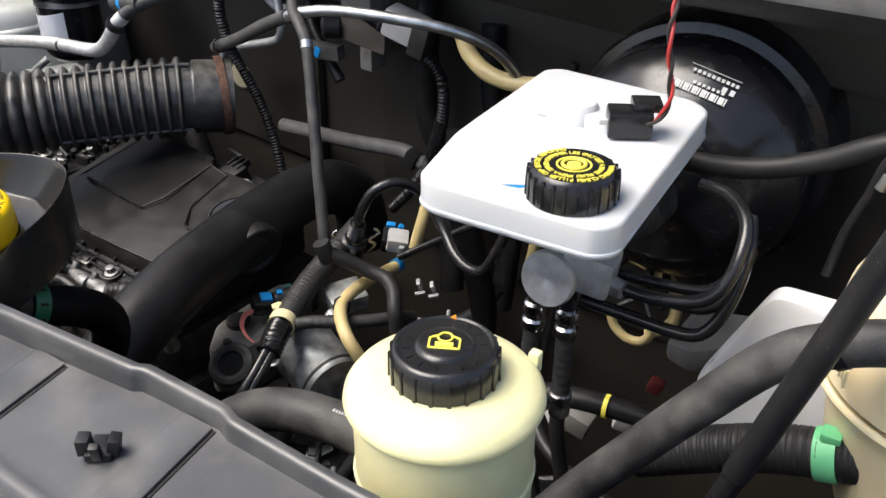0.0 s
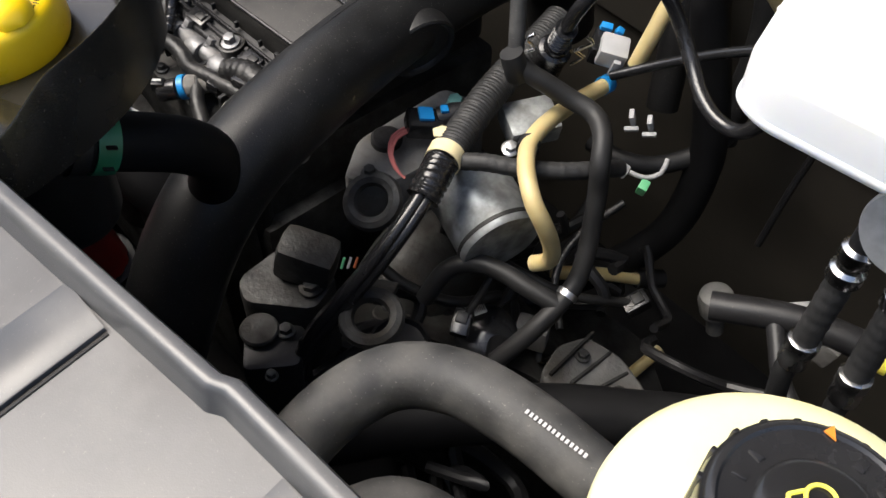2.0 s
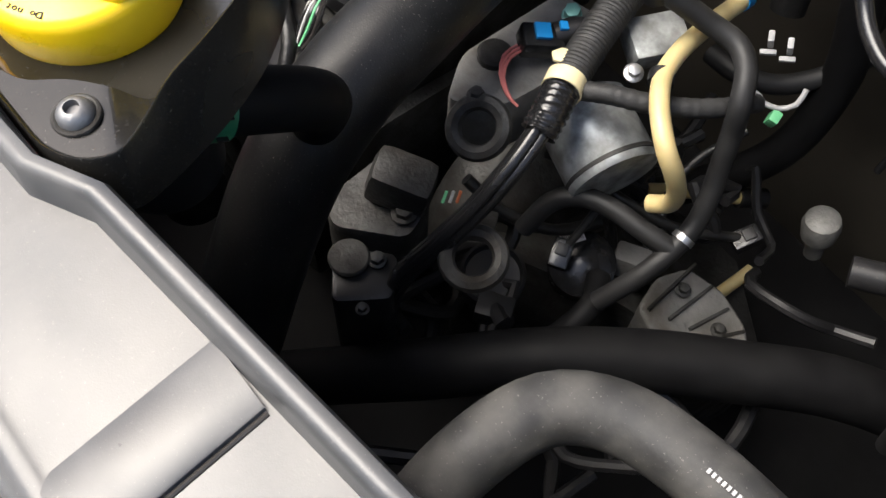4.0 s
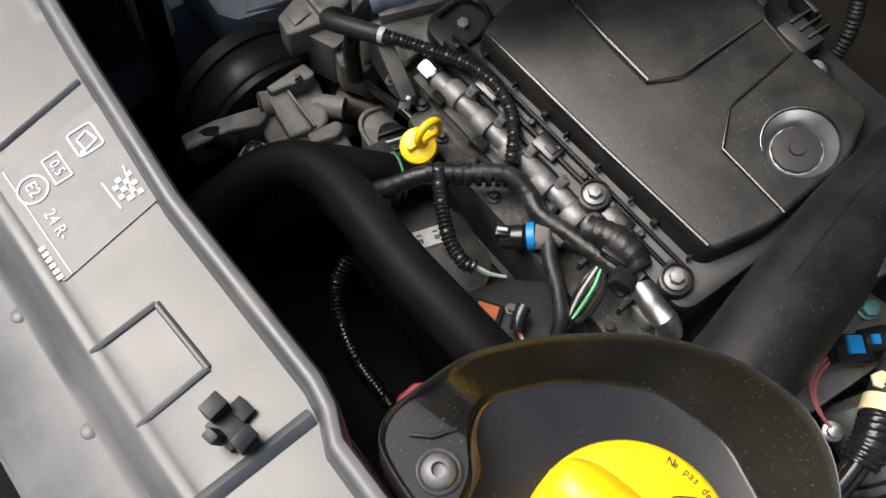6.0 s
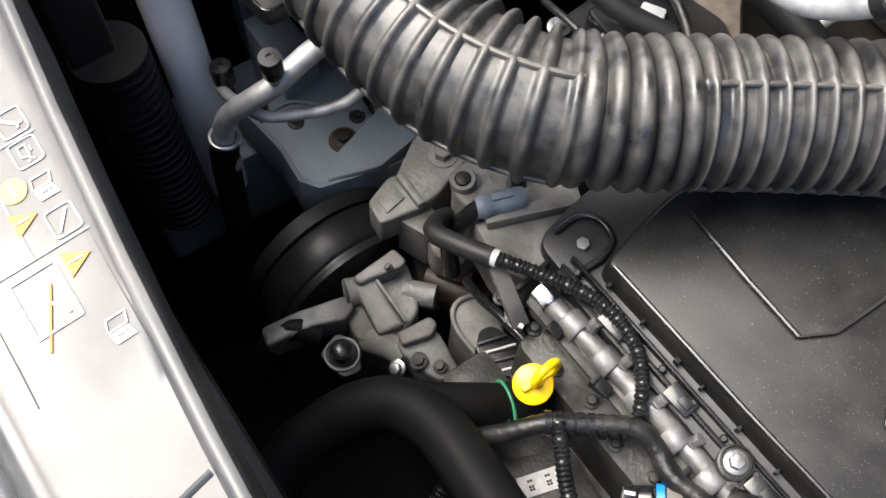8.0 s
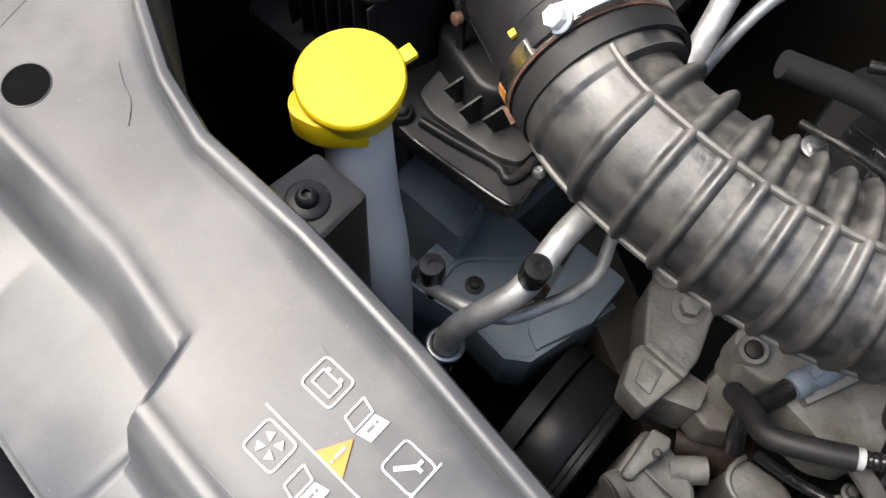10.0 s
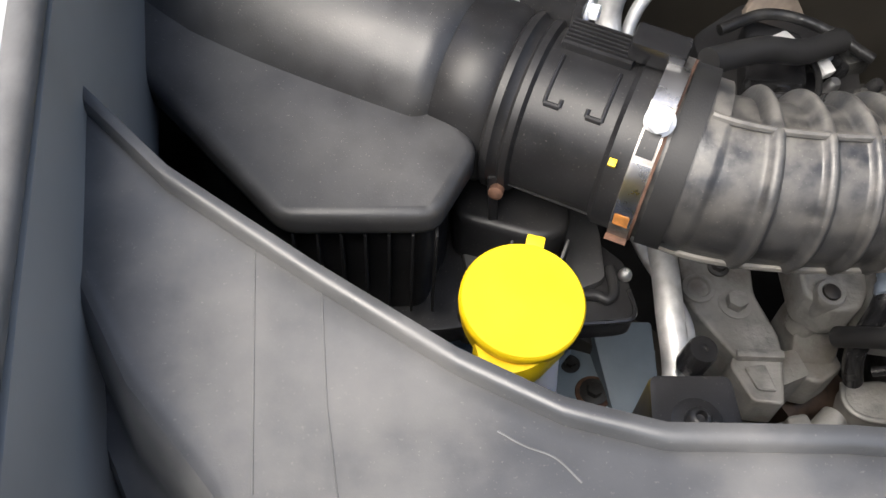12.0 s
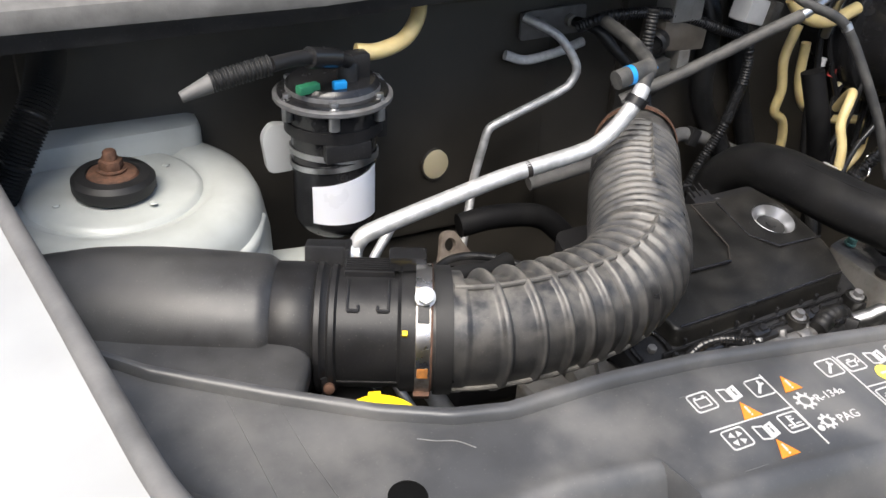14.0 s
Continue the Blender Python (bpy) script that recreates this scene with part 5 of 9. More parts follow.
# ---- engine cover details ----
for at in ((-0.2286, 0.342, 0.8620), (-0.0401, 0.3204, 0.8715), (0.0485, 0.3196, 0.8765), (-0.0092, 0.5061, 0.9150)):
    lug = part("lug", lathe([(0.0125, -0.02), (0.0125, -0.003), (0.0108, -0.0025), (0.0104, -0.0045), (0.0, -0.0045)], at, (0, -0.18, 1), 28), COVER, cover)
    part("bolt", hexbolt((at[0], at[1], at[2] - 0.003), (0, -0.18, 1), 0.0056, 0.007, 0.0086), RAILSTEEL, lug, "zinc flange bolt")


part("pocket_rim", tube([(-0.250, 0.330, 0.862), (-0.249, 0.352, 0.866), (-0.236, 0.362, 0.870), (-0.218, 0.360, 0.870), (-0.211, 0.346, 0.867), (-0.212, 0.330, 0.864)], 0.0028, 10, 0.003), GLOSS, cover, "raised rim round the corner bolt")


def on_cover(pts, lift=0.0005):
    return [Vector((x, y, cover_z(x, y) + lift)) for x, y in pts]


part("ridge", sweep(on_cover([(-0.193, 0.404), (-0.13, 0.401), (-0.079, 0.400)]), 0.0022, 8), GLOSS, cover)
part("ridge", sweep(on_cover([(-0.079, 0.400), (-0.066, 0.420), (-0.062, 0.497)]), 0.0013, 8), INK, cover, "dark panel joint")
part("ridge", sweep(on_cover([(-0.027, 0.492), (-0.024, 0.430), (-0.002, 0.402), (0.062, 0.400)]), 0.0014, 8), GLOSS, cover)
part("ridge", sweep(on_cover([(-0.062, 0.497), (-0.027, 0.492)]), 0.0012, 8), INK, cover)
part("front_edge", sweep(on_cover([(-0.196, 0.3395), (-0.06, 0.3425), (0.046, 0.347)], 0.0), 0.0020, 8), GLOSS, cover)
part("clip_block", box((-0.035, 0.512, 0.918), (0.030, 0.022, 0.020), 0.002, (15, 0, -6)), BLACK, cover)
part("clip", box((-0.052, 0.532, 0.925), (0.028, 0.004, 0.024), 0.001, (15, 0, -6)), BLACK, cover)
for i in range(3):
    part("clip_rib", box((-0.045 + 0.009 * i, 0.520, 0.928), (0.002, 0.020, 0.010), 0.0005, (15, 0, -6)), BLACK, cover)
for i in range(7):
    part("edge_clip", box((-0.19 + 0.019 * i, 0.508, 0.924 + 0.0004 * i), (0.013, 0.006, 0.005), 0.001, (12, 0, 0)), BLACK, cover)
for i, w in enumerate((0.0030, 0.0022, 0.0045, 0.0022, 0.0030, 0.0022, 0.0045, 0.0026)):
    part("front_tab", box((-0.190 + 0.0325 * i + 0.004 * (i % 3), 0.3340 + 0.0008 * i, 0.8675 + 0.0007 * i), (w, 0.0040, 0.0065), 0.0008), BLACK, cover)

# ---- fuel rail ----
rail_t = thing("fuel_rail", (-0.09, 0.305, 0.838), "bright steel common rail along the front of the engine", "fuel rail")
RL = [(-0.214, 0.298, 0.845), (-0.12, 0.306, 0.846), (0.030, 0.313, 0.848)]
part("rail", tube(RL, 0.0082, 20), RAILSTEEL, rail_t)
part("end_nut", hexbolt((-0.209, 0.2985, 0.845), (-1, -0.08, 0.1), 0.011, 0.014, 0.010), CHROME, rail_t)
for i in range(6):
    x = -0.185 + 0.036 * i
    u = part("union", lathe([(0.0100, -0.008), (0.0110, -0.006), (0.0110, 0.006), (0.0100, 0.008)], (x, 0.301 + 0.008 * i / 6, 0.8465), (1, 0.07, 0.01), 20), RAILSTEEL, rail_t)
    part("pipe_nut", hexbolt((x + 0.01, 0.308 + 0.008 * i / 6, 0.852), (0.1, 0.5, 0.8), 0.0050, 0.008, 0.006), RAILSTEEL, rail_t)
part("bracket", between((-0.17, 0.318, 0.850), (0.0, 0.322, 0.852), 0.006, 0.010, 0.001), ALLOY, rail_t)
part("pipe", tube([(0.035, 0.306, 0.850), (0.055, 0.30, 0.856), (0.066, 0.297, 0.862), (0.072, 0.30, 0.85), (0.07, 0.31, 0.82)], 0.0095, 16), STEEL, rail_t)
# plugs and leads over the injectors
leads = thing("cover_flange", (-0.08, 0.325, 0.85), "black ribbed plastic flange below the engine cover", "flange")
for y0, y1, z, w in ((0.3185, 0.3265, 0.858, 0.0035), (0.3275, 0.3355, 0.861, 0.0030)):
    part("ridge", between((-0.225, y0, z), (0.050, y1, z + 0.002), w, 0.010, 0.0012), GLOSS, leads)
part("channel", between((-0.225, 0.3205, 0.848), (0.050, 0.3285, 0.850), 0.020, 0.014, 0.002), BLACK, leads)
for i in range(9):
    x = -0.212 + 0.031 * i
    part("stud", lathe([(0.0028, 0.0), (0.0030, 0.004), (0.0020, 0.0055)], (x, 0.3225 + 0.029 * (x + 0.225), 0.862), (0, -0.3, 1), 10), BLACK, leads)
for x in (-0.165, -0.095, -0.015):
    part("plug", box((x, 0.3185 + 0.029 * (x + 0.225), 0.860), (0.024, 0.014, 0.012), 0.002, (14, 0, 4)), GLOSS, leads)
    part("plug_lock", box((x + 0.004, 0.3175 + 0.029 * (x + 0.225), 0.8665), (0.010, 0.007, 0.003), 0.001, (14, 0, 4)), BLACK, leads)
part("shield", prism(rounded([(-0.222, 0.284), (0.03, 0.292), (0.03, 0.300), (-0.222, 0.292)], 0.003), 0.838, 0.8425, 0.001), DARKALLOY, leads)
for i in range(4):
    part("clip", box((-0.19 + 0.055 * i, 0.286 + 0.0012 * i, 0.846), (0.012, 0.010, 0.010), 0.0015, (0, 12, 20 - 7 * (i % 3))), GLOSS, leads)

# dark hoses behind the gearbox
hh = thing("heater_hose", (0.28, 0.6, 0.8), "thick black heater hose hanging behind the gearbox", "coolant hose", "coolant hoses")
part("hose", tube([(0.235, 0.62, 1.02), (0.249, 0.60, 0.95), (0.275, 0.60, 0.87), (0.292, 0.60, 0.79), (0.286, 0.58, 0.70), (0.24, 0.53, 0.63), (0.17, 0.46, 0.58)], 0.0165, 18), DARKHOSE, hh)
hh = thing("heater_hose", (0.25, 0.6, 0.8), "black rubber hose curving towards the bulkhead", "coolant hose", "coolant hoses")
part("hose", tube([(0.30, 0.62, 0.83), (0.285, 0.60, 0.80), (0.262, 0.57, 0.785), (0.235, 0.55, 0.785), (0.20, 0.55, 0.78)], 0.0090, 14), RUBBER, hh)
part("wire", tube([(0.40, 0.66, 0.98), (0.375, 0.65, 0.90), (0.36, 0.65, 0.80), (0.355, 0.64, 0.70)], 0.0035, 8), BLACK, hh)

# ---- dipstick ----
dip = thing("dipstick", (-0.167, 0.25, 0.80), "bright yellow plastic oil dipstick handle", "dipstick")
part("collar", lathe([(0.010, -0.028), (0.011, -0.012), (0.0150, -0.008), (0.0155, 0.0), (0.0150, 0.003), (0.0125, 0.0042), (0.0, 0.0045)], (-0.168, 0.2505, 0.836), (0.2, -0.35, 1), 36), YELLOW, dip)
part("loop", ring((-0.1665, 0.2590, 0.8500), (1.0, 0.10, 0.10), 0.0112, 0.0034, 36, 12), YELLOW, dip)
part("web", between((-0.1680, 0.2400, 0.8395), (-0.1665, 0.2660, 0.8420), 0.0052, 0.008, 0.0015), YELLOW, dip)
part("tube", tube([(-0.170, 0.252, 0.815), (-0.172, 0.256, 0.74), (-0.175, 0.26, 0.6)], 0.006, 12), STEEL, dip)

# ---- looms along the rail ----
lm = thing("wiring_loom", (-0.2, 0.29, 0.83), "black corrugated wiring loom with grey foam sleeve", "wiring loom", "wiring looms")
part("foam", tube([(-0.334, 0.292, 0.798), (-0.320, 0.272, 0.832), (-0.306, 0.258, 0.850), (-0.284, 0.264, 0.859), (-0.258, 0.277, 0.865)], 0.0082, 16), RUBBER, lm, "grey foam sleeve")
part("sleeve", tube([(-0.260, 0.2765, 0.865), (-0.2545, 0.2795, 0.8655)], 0.0072, 14), GREYCONN, lm, "pale wire ends")
part("conduit", sweep(spline([(-0.256, 0.279, 0.8655), (-0.222, 0.301, 0.866), (-0.188, 0.318, 0.868), (-0.162, 0.322, 0.868), (-0.138, 0.318, 0.866), (-0.118, 0.306, 0.862), (-0.103, 0.292, 0.856)], 0.0016), corrugated(0.0054, 0.0040, 0.0006), 12), GLOSS, lm)
lm = thing("wiring_loom", (-0.1, 0.26, 0.82), "black taped wiring loom branching over the injectors", "wiring loom", "wiring looms")
part("trunk", tube([(-0.165, 0.190, 0.82), (-0.150, 0.212, 0.836), (-0.137, 0.238, 0.848), (-0.118, 0.262, 0.850), (-0.098, 0.286, 0.852), (-0.078, 0.290, 0.848), (-0.058, 0.286, 0.846), (-0.03, 0.293, 0.848), (-0.004, 0.298, 0.850), (0.02, 0.302, 0.850)], lambda s, t, a: 0.0076 + 0.0003 * math.sin(s * 700 + a) + 0.0003 * math.sin(s * 97 + 2 * a), 14, 0.003), TAPED, lm)
part("tape_knot", tube([(-0.024, 0.304, 0.856), (-0.006, 0.310, 0.862), (0.010, 0.312, 0.864), (0.024, 0.311, 0.860)], lambda s, t, a: 0.0120 + 0.0005 * math.sin(s * 800 + a) - 0.06 * abs(s - t / 2), 14, 0.002), TAPED, lm, "thick wrap of black tape")
for i in range(8):
    part("tape_wrap", band((-0.137 + 0.0024 * i * 2, 0.238 + 0.0030 * i * 2, 0.8485), (0.55, 0.75, 0.1), 0.0086, 0.005, 0.0006, 20), GLOSS, lm)
part("branch", sweep(spline([(-0.132, 0.243, 0.852), (-0.118, 0.234, 0.852), (-0.102, 0.225, 0.848), (-0.082, 0.217, 0.842), (-0.064, 0.216, 0.838), (-0.056, 0.221, 0.836)], 0.0016), corrugated(0.0058, 0.0038, 0.0006), 12), GLOSS, lm)
part("wire", tube([(-0.058, 0.220, 0.836), (-0.048, 0.226, 0.832), (-0.040, 0.236, 0.828)], 0.0014, 8), MINT, lm, "green wire")
part("wire", tube([(-0.057, 0.221, 0.838), (-0.046, 0.228, 0.833), (-0.038, 0.238, 0.828)], 0.0014, 8), PRINT, lm, "white wire")
part("branch", tube([(-0.05, 0.288, 0.845), (-0.028, 0.272, 0.838), (-0.005, 0.262, 0.832), (0.012, 0.252, 0.825), (0.022, 0.240, 0.815)], 0.0065, 12), TAPED, lm)
for i in range(7):
    o = 0.0016 * (i - 3)
    part("wire", tube([(0.005 + o, 0.292, 0.848), (0.012 + o * 2, 0.280, 0.846 + 0.001 * i), (0.016 + o * 2, 0.268, 0.836), (0.018 + o, 0.258, 0.826)], 0.0012, 6), (GLOSS, PRINT, GLOSS, MINT, GLOSS, INK, GLOSS)[i], lm)
part("clip", box((0.022, 0.296, 0.856), (0.016, 0.014, 0.014), 0.002, (0, 20, 30)), BLACK, lm)
part("clip", box((0.006, 0.303, 0.862), (0.022, 0.012, 0.010), 0.002, (0, 0, 15)), GLOSS, lm)

sen = thing("pressure_sensor", (-0.05, 0.265, 0.82), "black sensor plug with blue locking ring", "sensor")
part("plug", lathe([(0.0085, -0.022), (0.0095, -0.02), (0.0098, -0.004), (0.0085, -0.003)], (-0.052, 0.271, 0.836), (0.62, 0.72, 0.25), 20), GLOSS, sen)
part("lock_ring", band((-0.0505, 0.2725, 0.837), (0.62, 0.72, 0.25), 0.0096, 0.0058, 0.0016, 28), BLUE, sen, "blue locking ring")
part("body", lathe([(0.0105, 0), (0.0105, 0.01), (0.0085, 0.012), (0.0085, 0.022)], (-0.048, 0.275, 0.8375), (0.62, 0.72, 0.2), 20), ALLOY, sen)
part("latch", box((-0.066, 0.256, 0.838), (0.012, 0.010, 0.010), 0.002, (0, 0, 45)), GLOSS, sen)
part("mark", box((-0.0665, 0.2555, 0.8436), (0.008, 0.003, 0.001), 0.0003, (0, 0, 45)), PRINT, sen)

egr = thing("intake_casting", (-0.06, 0.22, 0.70), "dark grey intake casting with white data label", "intake casting")
part("body", prism(rounded([(-0.145, 0.198), (-0.06, 0.185), (-0.035, 0.205), (-0.06, 0.25), (-0.12, 0.258)], 0.012), 0.70, 0.796, 0.005), DARKALLOY, egr)
m = pose(-0.112, 0.2200, 0.7968, 0, 0, -17)
lab = part("label", prism([(-0.008, -0.016), (0.008, -0.016), (0.008, 0.016), (-0.008, 0.016)], 0, 0.0006, 0, m), PRINT, egr, "white label with two dark codes")
for dy in (-0.007, 0.007):
    b = bmesh.new()
    for i in range(4):
        for j in range(4):
            if (i * 3 + j * 5 + i * j) % 3:
                bmesh.ops.create_cube(b, size=0.0018, matrix=m @ Matrix.Translation((-0.0033 + 0.0022 * i, dy - 0.0033 + 0.0022 * j, 0.0008)) @ Matrix.Diagonal((1, 1, 0.2, 1)))
    part("code", b, INK, lab)
part("cover", prism(rounded([(-0.055, 0.205), (-0.015, 0.186), (0.045, 0.214), (0.075, 0.270), (0.045, 0.292), (-0.01, 0.285), (-0.045, 0.245)], 0.012), 0.74, 0.8055, 0.004), BLACK, egr, "black actuator cover")
for at in ((0.0145, 0.2595, 0.8055), (0.056, 0.262, 0.8055), (-0.02, 0.232, 0.8055), (0.03, 0.218, 0.8055)):
    part("screw", hexbolt(at, (0, 0, 1), 0.0035, 0.005, 0.005), ALLOY, egr)
part("connector", box((-0.030, 0.2115, 0.802), (0.030, 0.022, 0.018), 0.003, (0, 0, 35)), BLACK, egr)
part("tag", box((-0.0275, 0.2125, 0.8116), (0.0165, 0.0165, 0.0008), 0.0003, (0, 0, 35)), TERRA, egr, "terracotta paper tag")
for i, mt in enumerate((TERRA, PRINT, TERRA, INK)):
    part("wire", tube([(-0.004 + 0.003 * i, 0.222, 0.815), (0.008 + 0.004 * i, 0.219 - 0.001 * i, 0.816), (0.022 + 0.004 * i, 0.212 - 0.002 * i, 0.808)], 0.0013, 6), mt, egr)
part("boot", tube([(-0.012, 0.236, 0.822), (-0.008, 0.228, 0.820), (-0.002, 0.221, 0.816)], 0.006, 12), GLOSS, egr)
part("rim", sweep(spline([(-0.01, 0.289, 0.806), (0.046, 0.2955, 0.806), (0.078, 0.272, 0.806), (0.05, 0.216, 0.806)], 0.006), 0.002, 8), BLACK, egr)

# ---- coolant hoses in front of the engine ----
ch = thing("coolant_hose", (-0.15, 0.16, 0.78), "matt black coolant hose with green spring clamp", "coolant hose", "coolant hoses")
part("hose", tube([(-0.195, 0.048, 0.745), (-0.222, 0.055, 0.775), (-0.236, 0.080, 0.790), (-0.236, 0.110, 0.803), (-0.230, 0.137, 0.818), (-0.212, 0.160, 0.835), (-0.180, 0.172, 0.848), (-0.138, 0.172, 0.857), (-0.085, 0.170, 0.862), (-0.025, 0.174, 0.864), (0.027, 0.181, 0.855), (0.06, 0.195, 0.82), (0.08, 0.205, 0.76)], 0.0205, 24), DARKHOSE, ch)
part("spur", tube([(-0.208, 0.162, 0.838), (-0.194, 0.184, 0.832), (-0.183, 0.208, 0.817), (-0.174, 0.232, 0.798), (-0.166, 0.258, 0.790)], 0.0185, 22), DARKHOSE, ch)
part("spring_clamp", ring((-0.175, 0.2285, 0.798), (0.28, 0.95, -0.08), 0.0192, 0.0016), GREEN, ch, "green spring clamp")
part("spring_clamp", ring((-0.1735, 0.2345, 0.7975), (0.28, 0.95, -0.08), 0.0192, 0.0016), GREEN, ch, "green spring clamp")
ch = thing("coolant_hose", (0.19, 0.15, 0.98), "black elbow hose with pierced green band clamp", "coolant hose", "coolant hoses")
part("hose", tube([(0.172, 0.070, 1.060), (0.180, 0.098, 1.053), (0.185, 0.122, 1.043), (0.188, 0.145, 1.030), (0.1875, 0.163, 1.016), (0.183, 0.176, 1.000), (0.174, 0.186, 0.980), (0.162, 0.191, 0.955), (0.150, 0.192, 0.93)], 0.0165, 24, 0.003), DARKHOSE, ch)
CC, CD = Vector((0.185, 0.122, 1.043)), Vector((0.16, 0.86, -0.42)).normalized()
cl = part("clamp", band(tuple(CC), tuple(CD), 0.0172, 0.012, 0.0010, 40), GREEN, ch, "pierced green band clamp")
side = CD.cross(Vector((0, 0, 1))).normalized()
over = side.cross(CD)
for a in (-0.2, 0.5, 1.2, 1.9, 2.6):
    c = CC + (side * math.cos(a) + over * math.sin(a)) * 0.0182
    part("slot", between(tuple(c - CD * 0.0028), tuple(c + CD * 0.0028), 0.005, 0.0010, 0.0002), INK, cl)
part("ear", box(tuple(CC + over * 0.020), (0.010, 0.008, 0.005), 0.001, (0, 20, 30)), GREEN, cl)
part("collar", tube([tuple(CC - CD * 0.018), tuple(CC - CD * 0.009)], 0.0185, 24), BLACK, ch)
ch = thing("radiator_hose", (0.38, 0.16, 0.97), "worn grey rubber radiator hose with printed code", "coolant hose", "coolant hoses")
part("hose", tube([(0.352, 0.060, 0.93), (0.347, 0.085, 0.97), (0.349, 0.118, 0.995), (0.357, 0.150, 1.0), (0.378, 0.168, 1.0), (0.408, 0.174, 1.0), (0.44, 0.175, 0.998), (0.47, 0.176, 0.992), (0.50, 0.18, 0.98), (0.54, 0.19, 0.95)], 0.0145, 24), GREYHOSE, ch)
part("code", merged(*[prism([(x, -0.0010), (x + 0.0013, -0.0010), (x + 0.0013, 0.0010), (x, 0.0010)], 0.0, 0.0002, 0, pose(0.4325, 0.1705, 1.0147, 18, 0, 1)) for x in [-0.018 + 0.0022 * i for i in range(14)]]), GREYCONN, ch, "small pale printed code")
ch = thing("radiator_hose", (0.42, 0.12, 0.95), "second grey rubber hose beneath the front panel", "coolant hose", "coolant hoses")
part("hose", tube([(0.375, 0.05, 0.93), (0.378, 0.085, 0.965), (0.395, 0.113, 0.985), (0.43, 0.122, 0.985), (0.47, 0.124, 0.97), (0.50, 0.125, 0.93)], 0.0135, 22), GREYHOSE, ch)
ch = thing("coolant_hose", (0.38, 0.34, 0.70), "thick black coolant hose low over the gearbox", "coolant hose", "coolant hoses")
part("hose", tube([(0.14, 0.10, 0.60), (0.20, 0.145, 0.665), (0.26, 0.20, 0.72), (0.31, 0.262, 0.745), (0.361, 0.322, 0.75), (0.405, 0.366, 0.75), (0.47, 0.43, 0.74), (0.56, 0.50, 0.70)], 0.024, 22), DARKHOSE, ch)

cap_r = thing("oil_filter_cap", (0.012, 0.135, 0.78), "dull red plastic cap beneath the filler tray", "cap")
part("cap", lathe([(0.0245, -0.11), (0.0235, -0.012), (0.0240, 0.0), (0.0225, 0.006), (0.018, 0.008), (0.0, 0.0085)], (0.020, 0.1185, 0.860), (0.1, -0.15, 1), 36, knurl=3, depth=0.001), RED, cap_r)
part("base", lathe([(0.030, -0.16), (0.030, -0.105), (0.024, -0.104)], (0.020, 0.1185, 0.860), (0.1, -0.15, 1), 28), BLACK, cap_r)

loom("wiring_loom", [(-0.158, 0.170, 0.740), (-0.150, 0.152, 0.728), (-0.140, 0.143, 0.722), (-0.118, 0.134, 0.712), (-0.09, 0.130, 0.690), (-0.05, 0.135, 0.66)], 0.0072, GLOSS, "black corrugated loom low in front of the engine")

# ---- accessory side ----
alt = thing("water_pump_casting", (-0.30, 0.22, 0.62), "dusty grey cast alloy pump housing with bolted lugs", "pump housing")
part("body", prism(rounded([(-0.360, 0.204), (-0.364, 0.258), (-0.346, 0.262), (-0.327, 0.256), (-0.304, 0.246), (-0.296, 0.228), (-0.283, 0.205), (-0.313, 0.184), (-0.337, 0.187)], 0.007), 0.58, lambda x, y: 0.714 + 0.05 * (y - 0.2), 0.005, segs=3), ALLOY, alt)
part("top_bar", prism(rounded([(-0.356, 0.209), (-0.3595, 0.255), (-0.343, 0.258), (-0.340, 0.250), (-0.346, 0.222), (-0.347, 0.210)], 0.004), 0.70, 0.737, 0.004, segs=3), ALLOY, alt)
part("step", prism(rounded([(-0.349, 0.226), (-0.297, 0.224), (-0.301, 0.200), (-0.332, 0.204), (-0.350, 0.206)], 0.005), 0.70, lambda x, y: 0.730 - 0.10 * (x + 0.35), 0.004, segs=3), ALLOY, alt)
part("ridge", between((-0.345, 0.2265, 0.7285), (-0.298, 0.2265, 0.7240), 0.0032, 0.006, 0.0012), ALLOY, alt)
part("barrel", tube([(-0.330, 0.246, 0.708), (-0.3075, 0.266, 0.710)], 0.0115, 20), ALLOY, alt)
part("barrel_end", lathe([(0.0095, 0.0), (0.0085, 0.0008), (0.0, 0.0009)], (-0.3075, 0.266, 0.710), (0.74, 0.66, 0.07), 20), DARKALLOY, alt)
part("collar", lathe([(0.0125, -0.008), (0.0140, -0.006), (0.0140, 0.004), (0.0125, 0.006)], (-0.352, 0.203, 0.716), (-0.35, -0.90, 0.05), 28), ALLOY, alt)
part("collar_ring", ring((-0.353, 0.199, 0.716), (-0.35, -0.90, 0.05), 0.0128, 0.0016, 28, 8), DARKALLOY, alt)
part("foot", prism(rounded([(-0.289, 0.210), (-0.287, 0.243), (-0.271, 0.246), (-0.231, 0.242), (-0.236, 0.226), (-0.246, 0.217), (-0.277, 0.207)], 0.007), 0.60, lambda x, y: 0.726 - 0.22 * (x + 0.288), 0.005, segs=3), ALLOY, alt)
part("foot_lug", prism(rounded([(-0.291, 0.213), (-0.288, 0.245), (-0.278, 0.247), (-0.272, 0.236), (-0.279, 0.210)], 0.004), 0.70, 0.7335, 0.003, segs=3), ALLOY, alt)
part("neck", tube([(-0.312, 0.195, 0.700), (-0.294, 0.205, 0.708), (-0.280, 0.212, 0.706)], 0.013, 18), ALLOY, alt)
